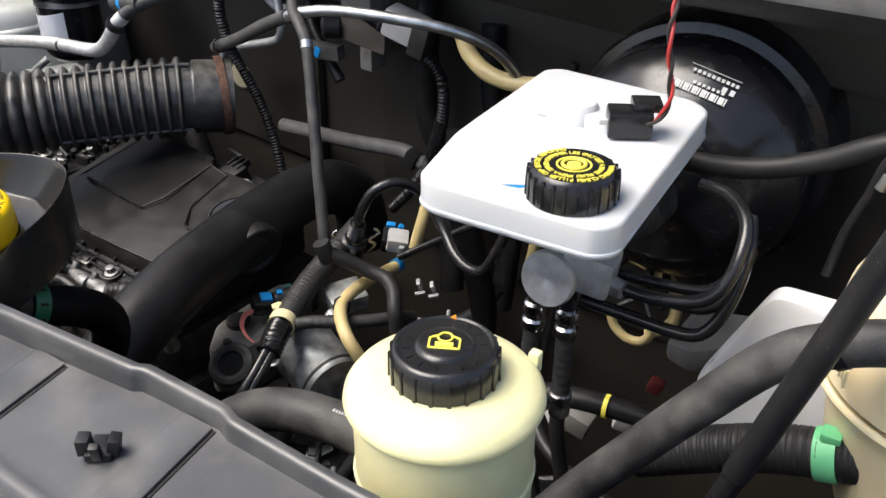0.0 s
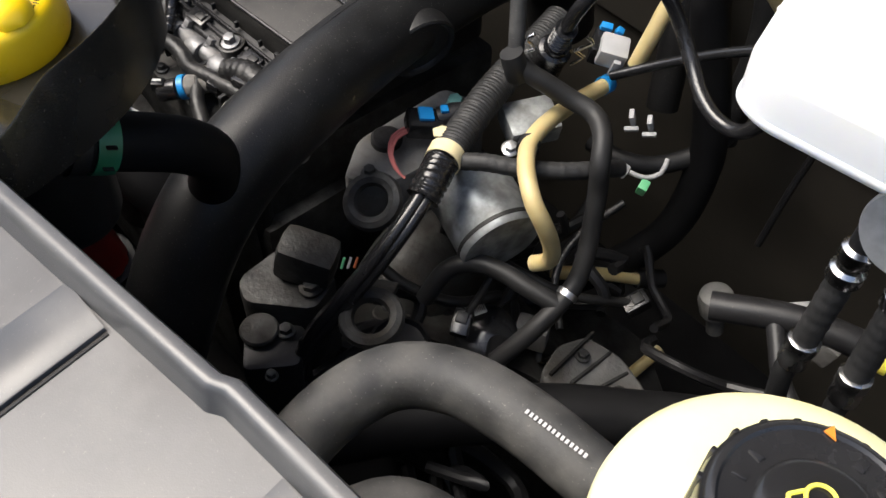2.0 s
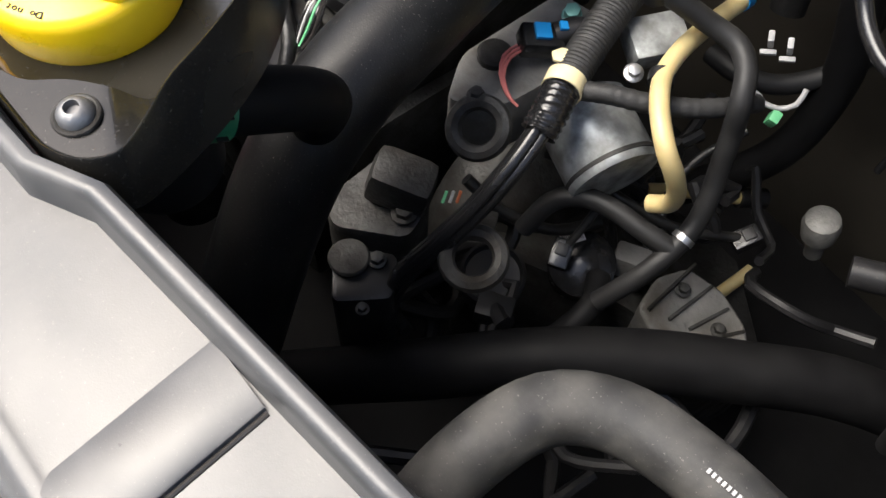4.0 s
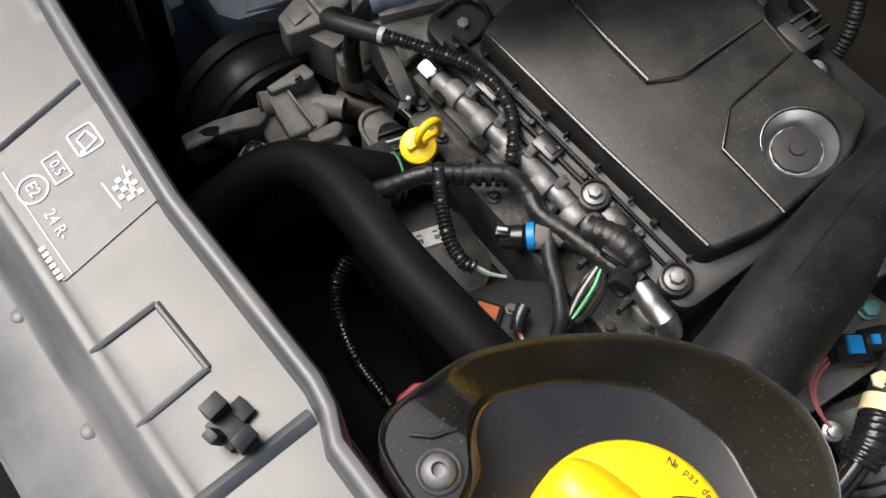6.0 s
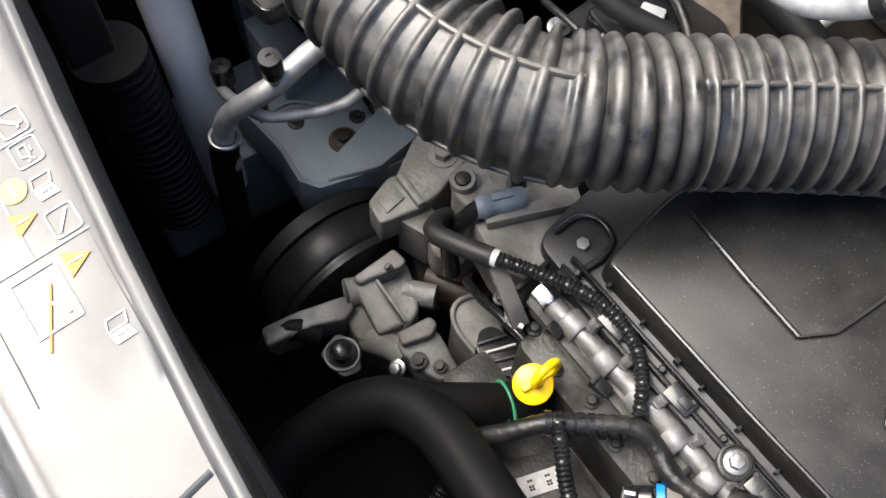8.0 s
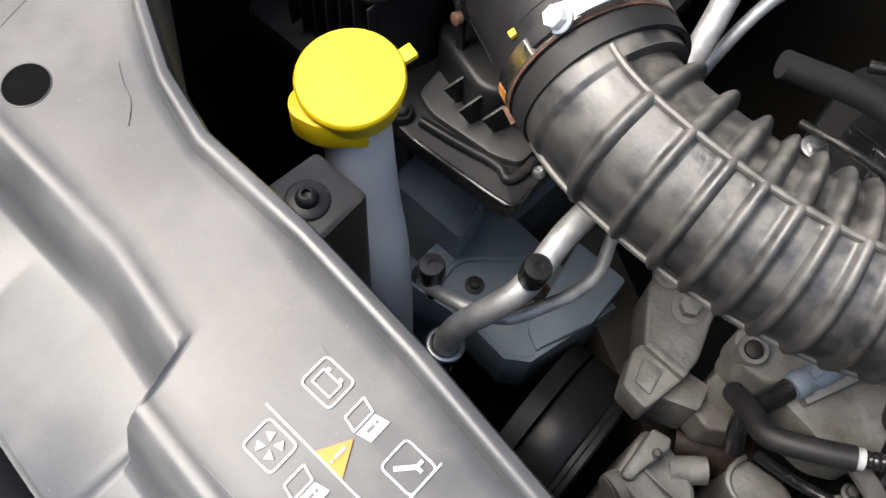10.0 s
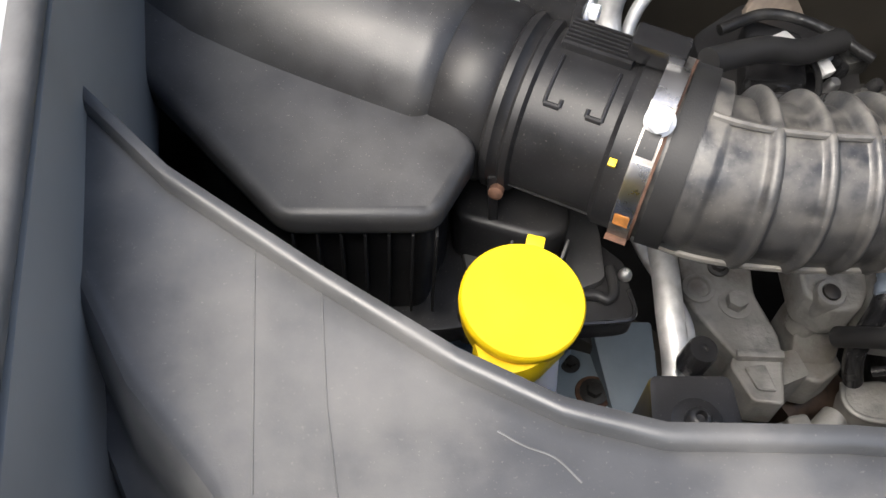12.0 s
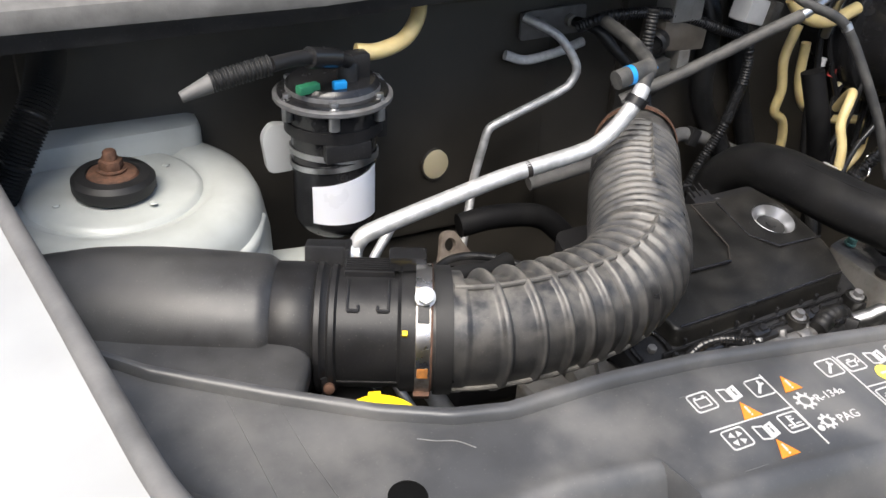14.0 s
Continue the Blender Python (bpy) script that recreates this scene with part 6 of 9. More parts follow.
part("arm", prism(rounded([(-0.366, 0.118), (-0.361, 0.150), (-0.350, 0.196), (-0.336, 0.198), (-0.330, 0.184), (-0.340, 0.158), (-0.348, 0.114)], 0.005), 0.690, lambda x, y: 0.727 - 0.10 * abs(y - 0.165), 0.004, segs=3), ALLOY, alt)
for at, r in (((-0.262, 0.2160, 0.7215), 0.0058), ((-0.345, 0.2400, 0.7375), 0.0030), ((-0.2480, 0.2290, 0.7180), 0.0046)):
    part("bolt", hexbolt(at, (-0.1, -0.2, 1), r, 0.005, r * 1.4), DARKALLOY, alt)
part("nut", hexbolt((-0.270, 0.199, 0.712), (0.1, -0.5, 0.85), 0.0055, 0.008, 0.0075), STEEL, alt, "bright nut")
capb = thing("bleed_fitting", (-0.307, 0.165, 0.70), "dark oily fitting with worn metal flange", "fitting")
part("flange", prism(rounded([(-0.318, 0.148), (-0.327, 0.171), (-0.311, 0.184), (-0.284, 0.171), (-0.288, 0.154)], 0.006), 0.706, 0.7165, 0.002), DARKALLOY, capb)
part("stem", lathe([(0.012, -0.02), (0.012, 0.004), (0.009, 0.008), (0.009, 0.014), (0.006, 0.016)], (-0.3065, 0.165, 0.7165), (0, 0, 1), 20), GLOSS, capb)
part("ring", ring((-0.3065, 0.165, 0.7172), (0, 0, 1), 0.0150, 0.0014), RAILSTEEL, capb, "worn bright seat ring")
part("pipe", tube([(-0.335, 0.16, 0.71), (-0.352, 0.142, 0.715), (-0.358, 0.12, 0.70), (-0.35, 0.10, 0.66)], 0.011, 16), DARKHOSE, capb)
pul = thing("belt_pulley", (-0.40, 0.255, 0.56), "smooth black belt pulley drum with shiny rim", "pulley")
PAT, PAX = (-0.430, 0.222, 0.628), (1, 0.05, 0.0)
part("drum", lathe([(0.030, -0.004), (0.070, -0.002), (0.0835, 0.0), (0.0850, 0.003), (0.0850, 0.034), (0.0835, 0.036), (0.0815, 0.037), (0.0815, 0.041), (0.0845, 0.0425), (0.0845, 0.047), (0.0800, 0.049), (0.030, 0.050)], PAT, PAX, 96), BLACK, pul)
part("belt", lathe([(0.0800, -0.020), (0.0850, -0.019), (0.0850, -0.003), (0.0800, -0.002)], PAT, PAX, 96), RUBBER, pul)
br2 = thing("engine_mount", (-0.36, 0.31, 0.70), "dusty cast alloy engine mount bracket with two arms", "engine mount")
part("arm", prism(rounded([(-0.404, 0.287), (-0.433, 0.331), (-0.438, 0.41), (-0.373, 0.41), (-0.379, 0.345), (-0.366, 0.306), (-0.367, 0.286)], 0.006), 0.715, lambda x, y: 0.772 + 0.05 * (y - 0.29), 0.005, segs=3), ALLOY, br2)
part("foot", prism(rounded([(-0.397, 0.253), (-0.409, 0.283), (-0.404, 0.294), (-0.365, 0.292), (-0.373, 0.250)], 0.004), 0.732, 0.768, 0.004, segs=3), ALLOY, br2)
part("foot_pad", prism(rounded([(-0.392, 0.261), (-0.399, 0.281), (-0.382, 0.283), (-0.377, 0.260)], 0.003), 0.766, 0.7705, 0.002), ALLOY, br2)
part("fillet", between((-0.404, 0.291, 0.770), (-0.366, 0.290, 0.770), 0.008, 0.010, 0.003), ALLOY, br2)
part("step", prism(rounded([(-0.374, 0.268), (-0.374, 0.300), (-0.348, 0.303), (-0.342, 0.281)], 0.004), 0.700, 0.757, 0.004, segs=3), ALLOY, br2)
part("toe", prism(rounded([(-0.352, 0.284), (-0.352, 0.308), (-0.312, 0.312), (-0.308, 0.292), (-0.330, 0.278)], 0.005), 0.705, 0.748, 0.004, segs=3), ALLOY, br2)
part("second_arm", prism(rounded([(-0.351, 0.296), (-0.316, 0.294), (-0.303, 0.345), (-0.352, 0.345)], 0.005), 0.700, lambda x, y: 0.744 + 1.45 * (y - 0.293), 0.004, segs=3), ALLOY, br2)
part("second_arm_top", prism(rounded([(-0.360, 0.318), (-0.342, 0.303), (-0.320, 0.305), (-0.300, 0.334), (-0.305, 0.400), (-0.358, 0.400)], 0.006), 0.780, 0.8185, 0.005, segs=3), ALLOY, br2)
post = part("post", lathe([(0.0130, -0.060), (0.0105, -0.030), (0.0110, -0.010), (0.0115, -0.002), (0.0105, 0.0), (0.0072, 0.0), (0.0068, -0.006), (0.0, -0.006)], (-0.3435, 0.3145, 0.8260), (0, -0.12, 1), 28), ALLOY, br2)
# black cap that puts the shade of the open socket into colour
part("plug", lathe([(0.0064, -0.004), (0.0062, 0.0010), (0.004, 0.0022), (0.0, 0.0024)], (-0.3435, 0.3145, 0.8260), (0, -0.12, 1), 20), INK, post)
part("bolt", hexbolt((-0.3968, 0.3345, 0.7745), (0, -0.05, 1), 0.0088, 0.009, 0.0135), ALLOY, br2, "large flange bolt")
part("boss", lathe([(0.0135, -0.004), (0.0130, 0.0020), (0.0095, 0.0028), (0.0080, 0.0010), (0.0, 0.0008)], (-0.4250, 0.3480, 0.7755), (0, -0.05, 1), 28), ALLOY, br2)
part("bolt", hexbolt((-0.318, 0.352, 0.8200), (0, 0, 1), 0.0060, 0.006, 0.0085), DARKALLOY, br2)
part("bolt", hexbolt((-0.405, 0.368, 0.7770), (0, 0, 1), 0.0065, 0.006, 0.0090), DARKALLOY, br2)
plate = thing("camshaft_plate", (-0.25, 0.33, 0.80), "dusty grey alloy end plate beside the engine cover", "end plate")
part("plate", prism(rounded([(-0.315, 0.300), (-0.262, 0.292), (-0.236, 0.305), (-0.250, 0.372), (-0.30, 0.395)], 0.010), 0.76, lambda x, y: 0.822 + 0.15 * (y - 0.3), 0.004), ALLOY, plate)
part("rib", between((-0.30, 0.305, 0.828), (-0.27, 0.372, 0.838), 0.012, 0.014, 0.003), ALLOY, plate)
part("housing", prism(rounded([(-0.289, 0.271), (-0.273, 0.264), (-0.238, 0.264), (-0.222, 0.268), (-0.230, 0.290), (-0.252, 0.304), (-0.290, 0.300), (-0.294, 0.282)], 0.009), 0.60, 0.705, 0.006, segs=3), ALLOY, plate)
part("housing_rim", tube([(-0.290, 0.299, 0.706), (-0.2935, 0.284, 0.7065), (-0.2885, 0.272, 0.7065), (-0.273, 0.265, 0.7065), (-0.248, 0.265, 0.7065), (-0.224, 0.268, 0.706)], 0.0026, 10), ALLOY, plate)
part("sensor_body", prism(rounded([(-0.246, 0.266), (-0.243, 0.278), (-0.209, 0.292), (-0.184, 0.296), (-0.193, 0.268), (-0.211, 0.252), (-0.234, 0.254)], 0.005), 0.66, 0.757, 0.004), GLOSS, plate)
for i in range(4):
    part("fin", between((-0.236 + 0.010 * i, 0.257 + 0.001 * i, 0.757), (-0.228 + 0.011 * i, 0.281 + 0.002 * i, 0.760), 0.0022, 0.007, 0.0006), GREYCONN if i % 2 else BLACK, plate)
part("clip", box((-0.2315, 0.283, 0.790), (0.010, 0.011, 0.010), 0.0015, (10, 20, 40)), ALLOY, plate)
slate = thing("sensor_connector", (-0.30, 0.33, 0.82), "slate grey sensor connector on a black boot", "connector", "connectors")
part("shell", lathe([(0.0085, -0.004), (0.0100, 0.0), (0.0100, 0.006), (0.0088, 0.008), (0.0088, 0.014), (0.0098, 0.016), (0.0098, 0.034), (0.0085, 0.037)], (-0.3085, 0.306, 0.838), (0.35, 0.92, 0.05), 24), STEELBLUE, slate)
part("boot", tube([(-0.3085, 0.308, 0.838), (-0.3125, 0.298, 0.826), (-0.317, 0.290, 0.806), (-0.316, 0.284, 0.780), (-0.305, 0.280, 0.750)], 0.0080, 14), GLOSS, slate)
part("key", box((-0.303, 0.322, 0.849), (0.006, 0.018, 0.003), 0.0006, (0, 0, -20)), STEELBLUE, slate)
strap = thing("wiring_loom", (-0.25, 0.28, 0.83), "flat grey cloth cable strap beside the rail", "wiring loom", "wiring looms")
part("strap", between((-0.255, 0.279, 0.856), (-0.209, 0.271, 0.836), 0.014, 0.006, 0.002), GREYHOSE, strap)
part("tie", box((-0.2085, 0.2700, 0.8390), (0.004, 0.004, 0.003), 0.001, (0, 0, 20)), PRINT, strap, "white cable tie end")
part("cable", tube([(-0.290, 0.285, 0.755), (-0.262, 0.279, 0.775), (-0.236, 0.279, 0.788), (-0.205, 0.282, 0.790), (-0.185, 0.284, 0.780)], 0.0042, 12), GLOSS, strap)
cu = thing("copper_pipe", (-0.32, 0.29, 0.62), "dark rust-brown pipe stub behind the pump", "pipe")
part("pipe", tube([(-0.340, 0.283, 0.672), (-0.318, 0.296, 0.674), (-0.286, 0.312, 0.672)], 0.022, 24), DARKRUST, cu)
part("cap", lathe([(0.0105, -0.004), (0.0110, 0.002), (0.0085, 0.0035), (0.0, 0.0040)], (-0.3190, 0.3050, 0.6955), (-0.2, -0.3, 0.9), 24), TERRA, cu, "red-brown cap")

# ---- parts behind the intake hose ----
rear = thing("vacuum_pump", (-0.36, 0.50, 0.84), "black engine rear housing with bright clips and bolts", "housing")
part("body", prism(rounded([(-0.41, 0.44), (-0.30, 0.43), (-0.27, 0.56), (-0.36, 0.60), (-0.42, 0.55)], 0.015), 0.76, 0.862, 0.006), BLACK, rear)
part("cover", prism(rounded([(-0.395, 0.475), (-0.345, 0.47), (-0.335, 0.53), (-0.38, 0.55)], 0.008), 0.86, 0.885, 0.004), GLOSS, rear)
for at in ((-0.402, 0.4555, 0.8655), (-0.366, 0.445, 0.865), (-0.335, 0.452, 0.866)):
    part("bolt", hexbolt(at, (0, 0, 1), 0.0065, 0.007, 0.0105), STEEL, rear)
part("clip", box((-0.362, 0.468, 0.876), (0.010, 0.026, 0.012), 0.002, (0, 0, 20)), CHROME, rear, "bright sprung clip")
part("clip", box((-0.357, 0.515, 0.884), (0.022, 0.018, 0.014), 0.003, (0, 0, 30)), GREYCONN, rear, "pale connector")
HM = Matrix.Translation((-0.342, 0.578, 0.846)) @ pose(0, 0, 0, 66, 0, 12)
part("hook", carved(prism(rounded([(-0.040, -0.014), (0.044, -0.016), (0.034, 0.010), (0.020, 0.032), (0.010, 0.054), (-0.009, 0.056), (-0.018, 0.030), (-0.034, 0.004)], 0.008), -0.0035, 0.0035, 0.0015, HM), lathe([(0.0085, -0.02), (0.0085, 0.02)], tuple(HM @ Vector((-0.001, 0.038, 0))), tuple(HM.to_3x3() @ Vector((0, 0, 1))), 24)), TAN, rear, "worn brown lifting eye")
part("cable", tube([(-0.45, 0.43, 0.945), (-0.40, 0.46, 0.93), (-0.36, 0.475, 0.915), (-0.32, 0.50, 0.905)], 0.010, 14), RUBBER, rear)
part("hose", tube([(-0.33, 0.60, 0.90), (-0.28, 0.595, 0.905), (-0.22, 0.59, 0.895), (-0.18, 0.58, 0.86)], 0.015, 20), DARKHOSE, rear)
for i in range(5):
    part("stub", lathe([(0.006, 0), (0.006, 0.012), (0.004, 0.016)], (-0.33 + 0.012 * i, 0.47 + 0.018 * (i % 3), 0.86), (0.2, -0.2, 1), 12), (BLACK, STEEL, GLOSS, STEEL, BLACK)[i], rear)

# small fittings on the rear housing
for i, (x, y, z, turn) in enumerate(((-0.385, 0.428, 0.878, 20), (-0.350, 0.420, 0.876, -15), (-0.318, 0.432, 0.872, 35), (-0.300, 0.468, 0.876, 5), (-0.322, 0.505, 0.884, -30), (-0.290, 0.515, 0.876, 15))):
    part("bracket", prism(rounded([(-0.013, -0.008), (0.012, -0.007), (0.015, 0.004), (0.004, 0.010), (-0.011, 0.008)], 0.003), -0.016, 0.0, 0.002, pose(x, y, z, 0, 0, turn)), (BLACK, GLOSS, DARKALLOY)[i % 3], rear)
    part("bolt", hexbolt((x, y, z), (0.05, -0.1, 1), 0.0042, 0.006, 0.0062), (STEEL, DARKALLOY)[i % 2], rear)
part("tag", box((-0.332, 0.486, 0.890), (0.011, 0.018, 0.010), 0.0015, (15, 0, 25)), GREYCONN, rear, "pale plastic clip")
for pts, r in ((((-0.42, 0.45, 0.885), (-0.385, 0.448, 0.893), (-0.345, 0.452, 0.888), (-0.305, 0.445, 0.880)), 0.0034),
               (((-0.41, 0.52, 0.895), (-0.37, 0.535, 0.900), (-0.33, 0.525, 0.898), (-0.285, 0.50, 0.886)), 0.0048),
               (((-0.375, 0.415, 0.875), (-0.352, 0.438, 0.886), (-0.340, 0.468, 0.892), (-0.342, 0.50, 0.894)), 0.0028)):
    part("cable", tube(pts, r, 10), TAPED, rear)

# slack cables and small plugs over the gearbox
for pts, r in ((((0.20, 0.36, 0.80), (0.225, 0.385, 0.775), (0.262, 0.40, 0.765), (0.30, 0.425, 0.75), (0.335, 0.47, 0.735)), 0.0042),
               (((0.175, 0.30, 0.79), (0.205, 0.315, 0.765), (0.235, 0.345, 0.745), (0.25, 0.385, 0.735)), 0.0050),
               (((0.28, 0.50, 0.80), (0.268, 0.46, 0.775), (0.277, 0.425, 0.755), (0.31, 0.40, 0.735)), 0.0036),
               (((0.205, 0.43, 0.83), (0.232, 0.405, 0.80), (0.252, 0.37, 0.78), (0.255, 0.335, 0.745)), 0.0034)):
    loom("wiring_loom", pts, r, TAPED, "slack black cable lying over the gearbox", ribbed=False)
for at, turn in (((0.255, 0.335, 0.745), 30), ((0.335, 0.47, 0.735), -20)):
    pl = thing("cable_plug", at, "small black plug on a gearbox cable", "connector", "connectors")
    part("body", box(at, (0.016, 0.024, 0.014), 0.002, (20, 0, turn)), GLOSS, pl)
    part("collar", box((at[0], at[1], at[2] + 0.008), (0.010, 0.010, 0.004), 0.001, (20, 0, turn)), BLACK, pl)


# ---- brake master cylinder and pipes ----
mc = thing("brake_master_cylinder", (0.49, 0.36, 1.02), "bare alloy brake master cylinder below the white reservoir", "master cylinder")
part("end_disc", lathe([(0.0195, -0.004), (0.0205, 0.0), (0.0205, 0.004), (0.0195, 0.006), (0.008, 0.0065), (0.003, 0.0055), (0.0, 0.005)], (0.4855, 0.335, 1.053), (-0.06, -1, 0.18), 48), PIPE, mc)
part("body", lathe([(0.018, 0.0), (0.018, 0.12), (0.024, 0.125), (0.024, 0.16)], (0.4855, 0.338, 1.053), (0.08, 1, -0.02), 32), DARKALLOY, mc)
part("port_block", box((0.508, 0.352, 1.060), (0.036, 0.030, 0.030), 0.004, (0, 8, 8)), PIPE, mc)
n = part("union_nut", hexbolt((0.522, 0.350, 1.053), (1, -0.2, -0.1), 0.0075, 0.012, 0.0075), STEEL, mc)
pipes = thing("brake_pipe", (0.57, 0.37, 1.03), "glossy black steel brake pipes looping from the cylinder", "brake pipe", "brake pipes")
part("pipe", tube([(0.53, 0.352, 1.051), (0.553, 0.352, 1.050), (0.580, 0.355, 1.054), (0.596, 0.36, 1.066), (0.602, 0.37, 1.088), (0.598, 0.39, 1.104), (0.580, 0.41, 1.11), (0.558, 0.42, 1.108)], 0.0048, 14), GLOSS, pipes)
p2 = thing("brake_pipe", (0.56, 0.38, 1.01), "glossy black steel brake pipe looping below the cylinder", "brake pipe", "brake pipes")
part("pipe", tube([(0.500, 0.360, 1.026), (0.536, 0.362, 1.023), (0.575, 0.362, 1.022), (0.592, 0.364, 1.030), (0.602, 0.372, 1.055), (0.604, 0.385, 1.085), (0.598, 0.405, 1.10)], 0.0048, 14), GLOSS, p2)
part("pipe", tube([(0.510, 0.375, 1.032), (0.55, 0.38, 1.032), (0.585, 0.38, 1.036), (0.600, 0.385, 1.055), (0.604, 0.40, 1.08)], 0.0042, 14), GLOSS, p2)
part("pipe", tube([(0.515, 0.38, 1.044), (0.55, 0.385, 1.042), (0.582, 0.388, 1.046), (0.598, 0.395, 1.062)], 0.0042, 14), GLOSS, p2)


def flexi(points, name="brake_hose"):
    t = thing(name, points[-1], "braided steel brake hose with bright crimped ends", "brake hose", "brake hoses")
    a, b = Vector(points[0]), Vector(points[1])
    d = (b - a)
    part("neck", tube([a - d * 0.18, a], 0.0062, 14), BLACK, t)
    part("ferrule", lathe([(0.0065, 0), (0.0085, 0.002), (0.0085, 0.009), (0.0070, 0.011), (0.0070, 0.014), (0.0088, 0.016), (0.0088, 0.023), (0.0072, 0.025)], tuple(a), tuple(d), 24), CHROME, t)
    part("braid", sweep(spline([a + d * 0.18, a + d * 0.86], 0.0012), lambda s, tt, an: 0.0070 + 0.0004 * math.sin(s * 3000 + an * 5) * math.cos(s * 3000 - an * 5), 20), BRAID, t)
    part("ferrule", lathe([(0.0072, 0), (0.0086, 0.001), (0.0086, 0.008), (0.0070, 0.010), (0.0070, 0.013), (0.0082, 0.015), (0.0082, 0.020), (0.006, 0.022)], tuple(a + d * 0.84), tuple(d), 24), CHROME, t)
    part("tail", tube([b, tuple(b + d * 0.3), (b.x + 0.01, b.y + 0.01, b.z - 0.12)], 0.006, 12), RUBBER, t)


flexi([(0.469, 0.350, 1.020), (0.466, 0.348, 0.935)])
flexi([(0.4945, 0.350, 1.022), (0.496, 0.346, 0.934)])

# ---- brake reservoir details ----
part("float_housing", lathe([(0.0125, 0), (0.0125, 0.012), (0.010, 0.016), (0.0, 0.017)], (0.474, 0.392, 1.145), (0, 0, 1), 28), WHITE, br)
part("float_arm", box((0.492, 0.386, 1.151), (0.032, 0.016, 0.012), 0.002, (0, 0, -20)), WHITE, br)
plug = part("plug", box((0.512, 0.385, 1.157), (0.030, 0.022, 0.018), 0.002, (0, 0, 28)), GLOSS, br, "black level switch plug")
part("plug_top", box((0.520, 0.394, 1.168), (0.020, 0.020, 0.006), 0.0015, (0, 0, 28)), GLOSS, plug)
part("plug_mark", box((0.5015, 0.3735, 1.158), (0.012, 0.0015, 0.004), 0.0004, (0, 0, 28)), PRINT, plug)
part("pen_mark", prism([(0.475, 0.2725), (0.486, 0.2735), (0.493, 0.2795), (0.488, 0.2800)], 1.1462, 1.1466, 0), BLUE, br, "blue pen mark")
part("lug", lathe([(0.0035, -0.025), (0.0035, 0.0)], (0.404, 0.335, 1.118), (-0.1, -0.3, 1), 12), WHITE, br)
txt = round_lettering("WARNING CLEAN FILLER CAP BEFORE REMOVING", (0.518, 0.281, 1.1674), (0, 0, 1), 0.0215, 0.0050, 200, -248)
part("print", txt, YPRINT, cap, "yellow warning text")
txt = round_lettering("USE ONLY DOT 4 BRAKE FLUID FROM A SEALED CONTAINER", (0.518, 0.281, 1.1674), (0, 0, 1), 0.0162, 0.0045, 300, -345)
part("print", txt, YPRINT, cap, "yellow warning text")
part("boss", ring((0.518, 0.281, 1.1676), (0, 0, 1), 0.0068, 0.0011, 32, 6), YPRINT, cap)
part("boss", lathe([(0.0042, 0), (0.004, 0.0006), (0.0, 0.0007)], (0.518, 0.281, 1.1672), (0, 0, 1), 24), YPRINT, cap)
part("print_bar", merged(*[box((0.518 + 0.0100 * math.cos(a), 0.281 + 0.0100 * math.sin(a), 1.1674), (0.0012, 0.0034, 0.0004), 0, (0, 0, math.degrees(a))) for a in [0.33 * i for i in range(19)]]), YPRINT, cap)

wire = thing("switch_wire", (0.53, 0.42, 1.15), "twisted red and black wire to the level switch", "wire")
W = spline([(0.523, 0.382, 1.157), (0.533, 0.381, 1.164), (0.539, 0.381, 1.178), (0.537, 0.383, 1.195), (0.532, 0.387, 1.223), (0.530, 0.41, 1.255), (0.53, 0.46, 1.285)], 0.0012)
for k, mt in enumerate((RED, INK)):
    pts = [p + Vector((math.cos(i * 0.22 + k * math.pi), math.sin(i * 0.22 + k * math.pi), 0)) * 0.0013 for i, p in enumerate(W)]
    part("strand", sweep(pts, 0.0013, 8), RED if k == 0 else mt, wire)

# ---- power steering reservoir details ----
pscap = [o for o in ps.children if o.name.startswith("cap")][0]
P = lambda x, y: (PSX + 0.90 * x - 0.43 * y, PSY + 0.43 * x + 0.90 * y)
ic = []
for a, b in (((-0.0075, -0.006), (-0.0075, 0.002)), ((-0.0075, -0.006), (0.0075, -0.006)), ((0.0075, -0.006), (0.0075, 0.002)), ((-0.0075, 0.002), (-0.004, 0.004)), ((0.0075, 0.002), (0.004, 0.004))):
    ic.append(sweep([Vector((*P(*a), 1.1313)), Vector((*P(*b), 1.1313))], 0.0006, 6))
ic.append(sweep([Vector((*P(-0.0045, -0.0032), 1.1313)), Vector((*P(0.0045, -0.0032), 1.1313))], 0.0013, 6))
ic.append(ring((*P(0.0, 0.003), 1.1314), (0, 0, 1), 0.0036, 0.0006, 24, 6))
part("icon", merged(*ic), YPRINT, pscap, "yellow steering fluid symbol")
for k, w in enumerate((0.0026, 0.0018, 0.0030, 0.0022, 0.0016, 0.0028, 0.0020, 0.0026, 0.0018, 0.0030, 0.0022, 0.0028)):
    a = 2.9 + 0.42 * k + (0.25 if k > 5 else 0.0)
    c, q = math.cos(a), math.sin(a)
    part("raised_mark", between((PSX + 0.0172 * c, PSY + 0.0172 * q, 1.1288), (PSX + 0.0210 * c, PSY + 0.0210 * q, 1.1288), w, 0.0008, 0.0002), GLOSS, pscap)
part("arrow", prism([P(0.0005, 0.0235), P(0.0035, 0.0215), P(0.0030, 0.0260)], 1.1290, 1.1295, 0), ORANGE, pscap, "small orange arrow")
part("seam", ring((PSX, PSY, 1.0535), (0, 0, 1), 0.0470, 0.0012, 64, 6), CREAM, ps)
part("bracket", band((PSX, PSY, 1.02), (0, 0, 1), 0.0470, 0.025, 0.002, 48), BLACK, ps)
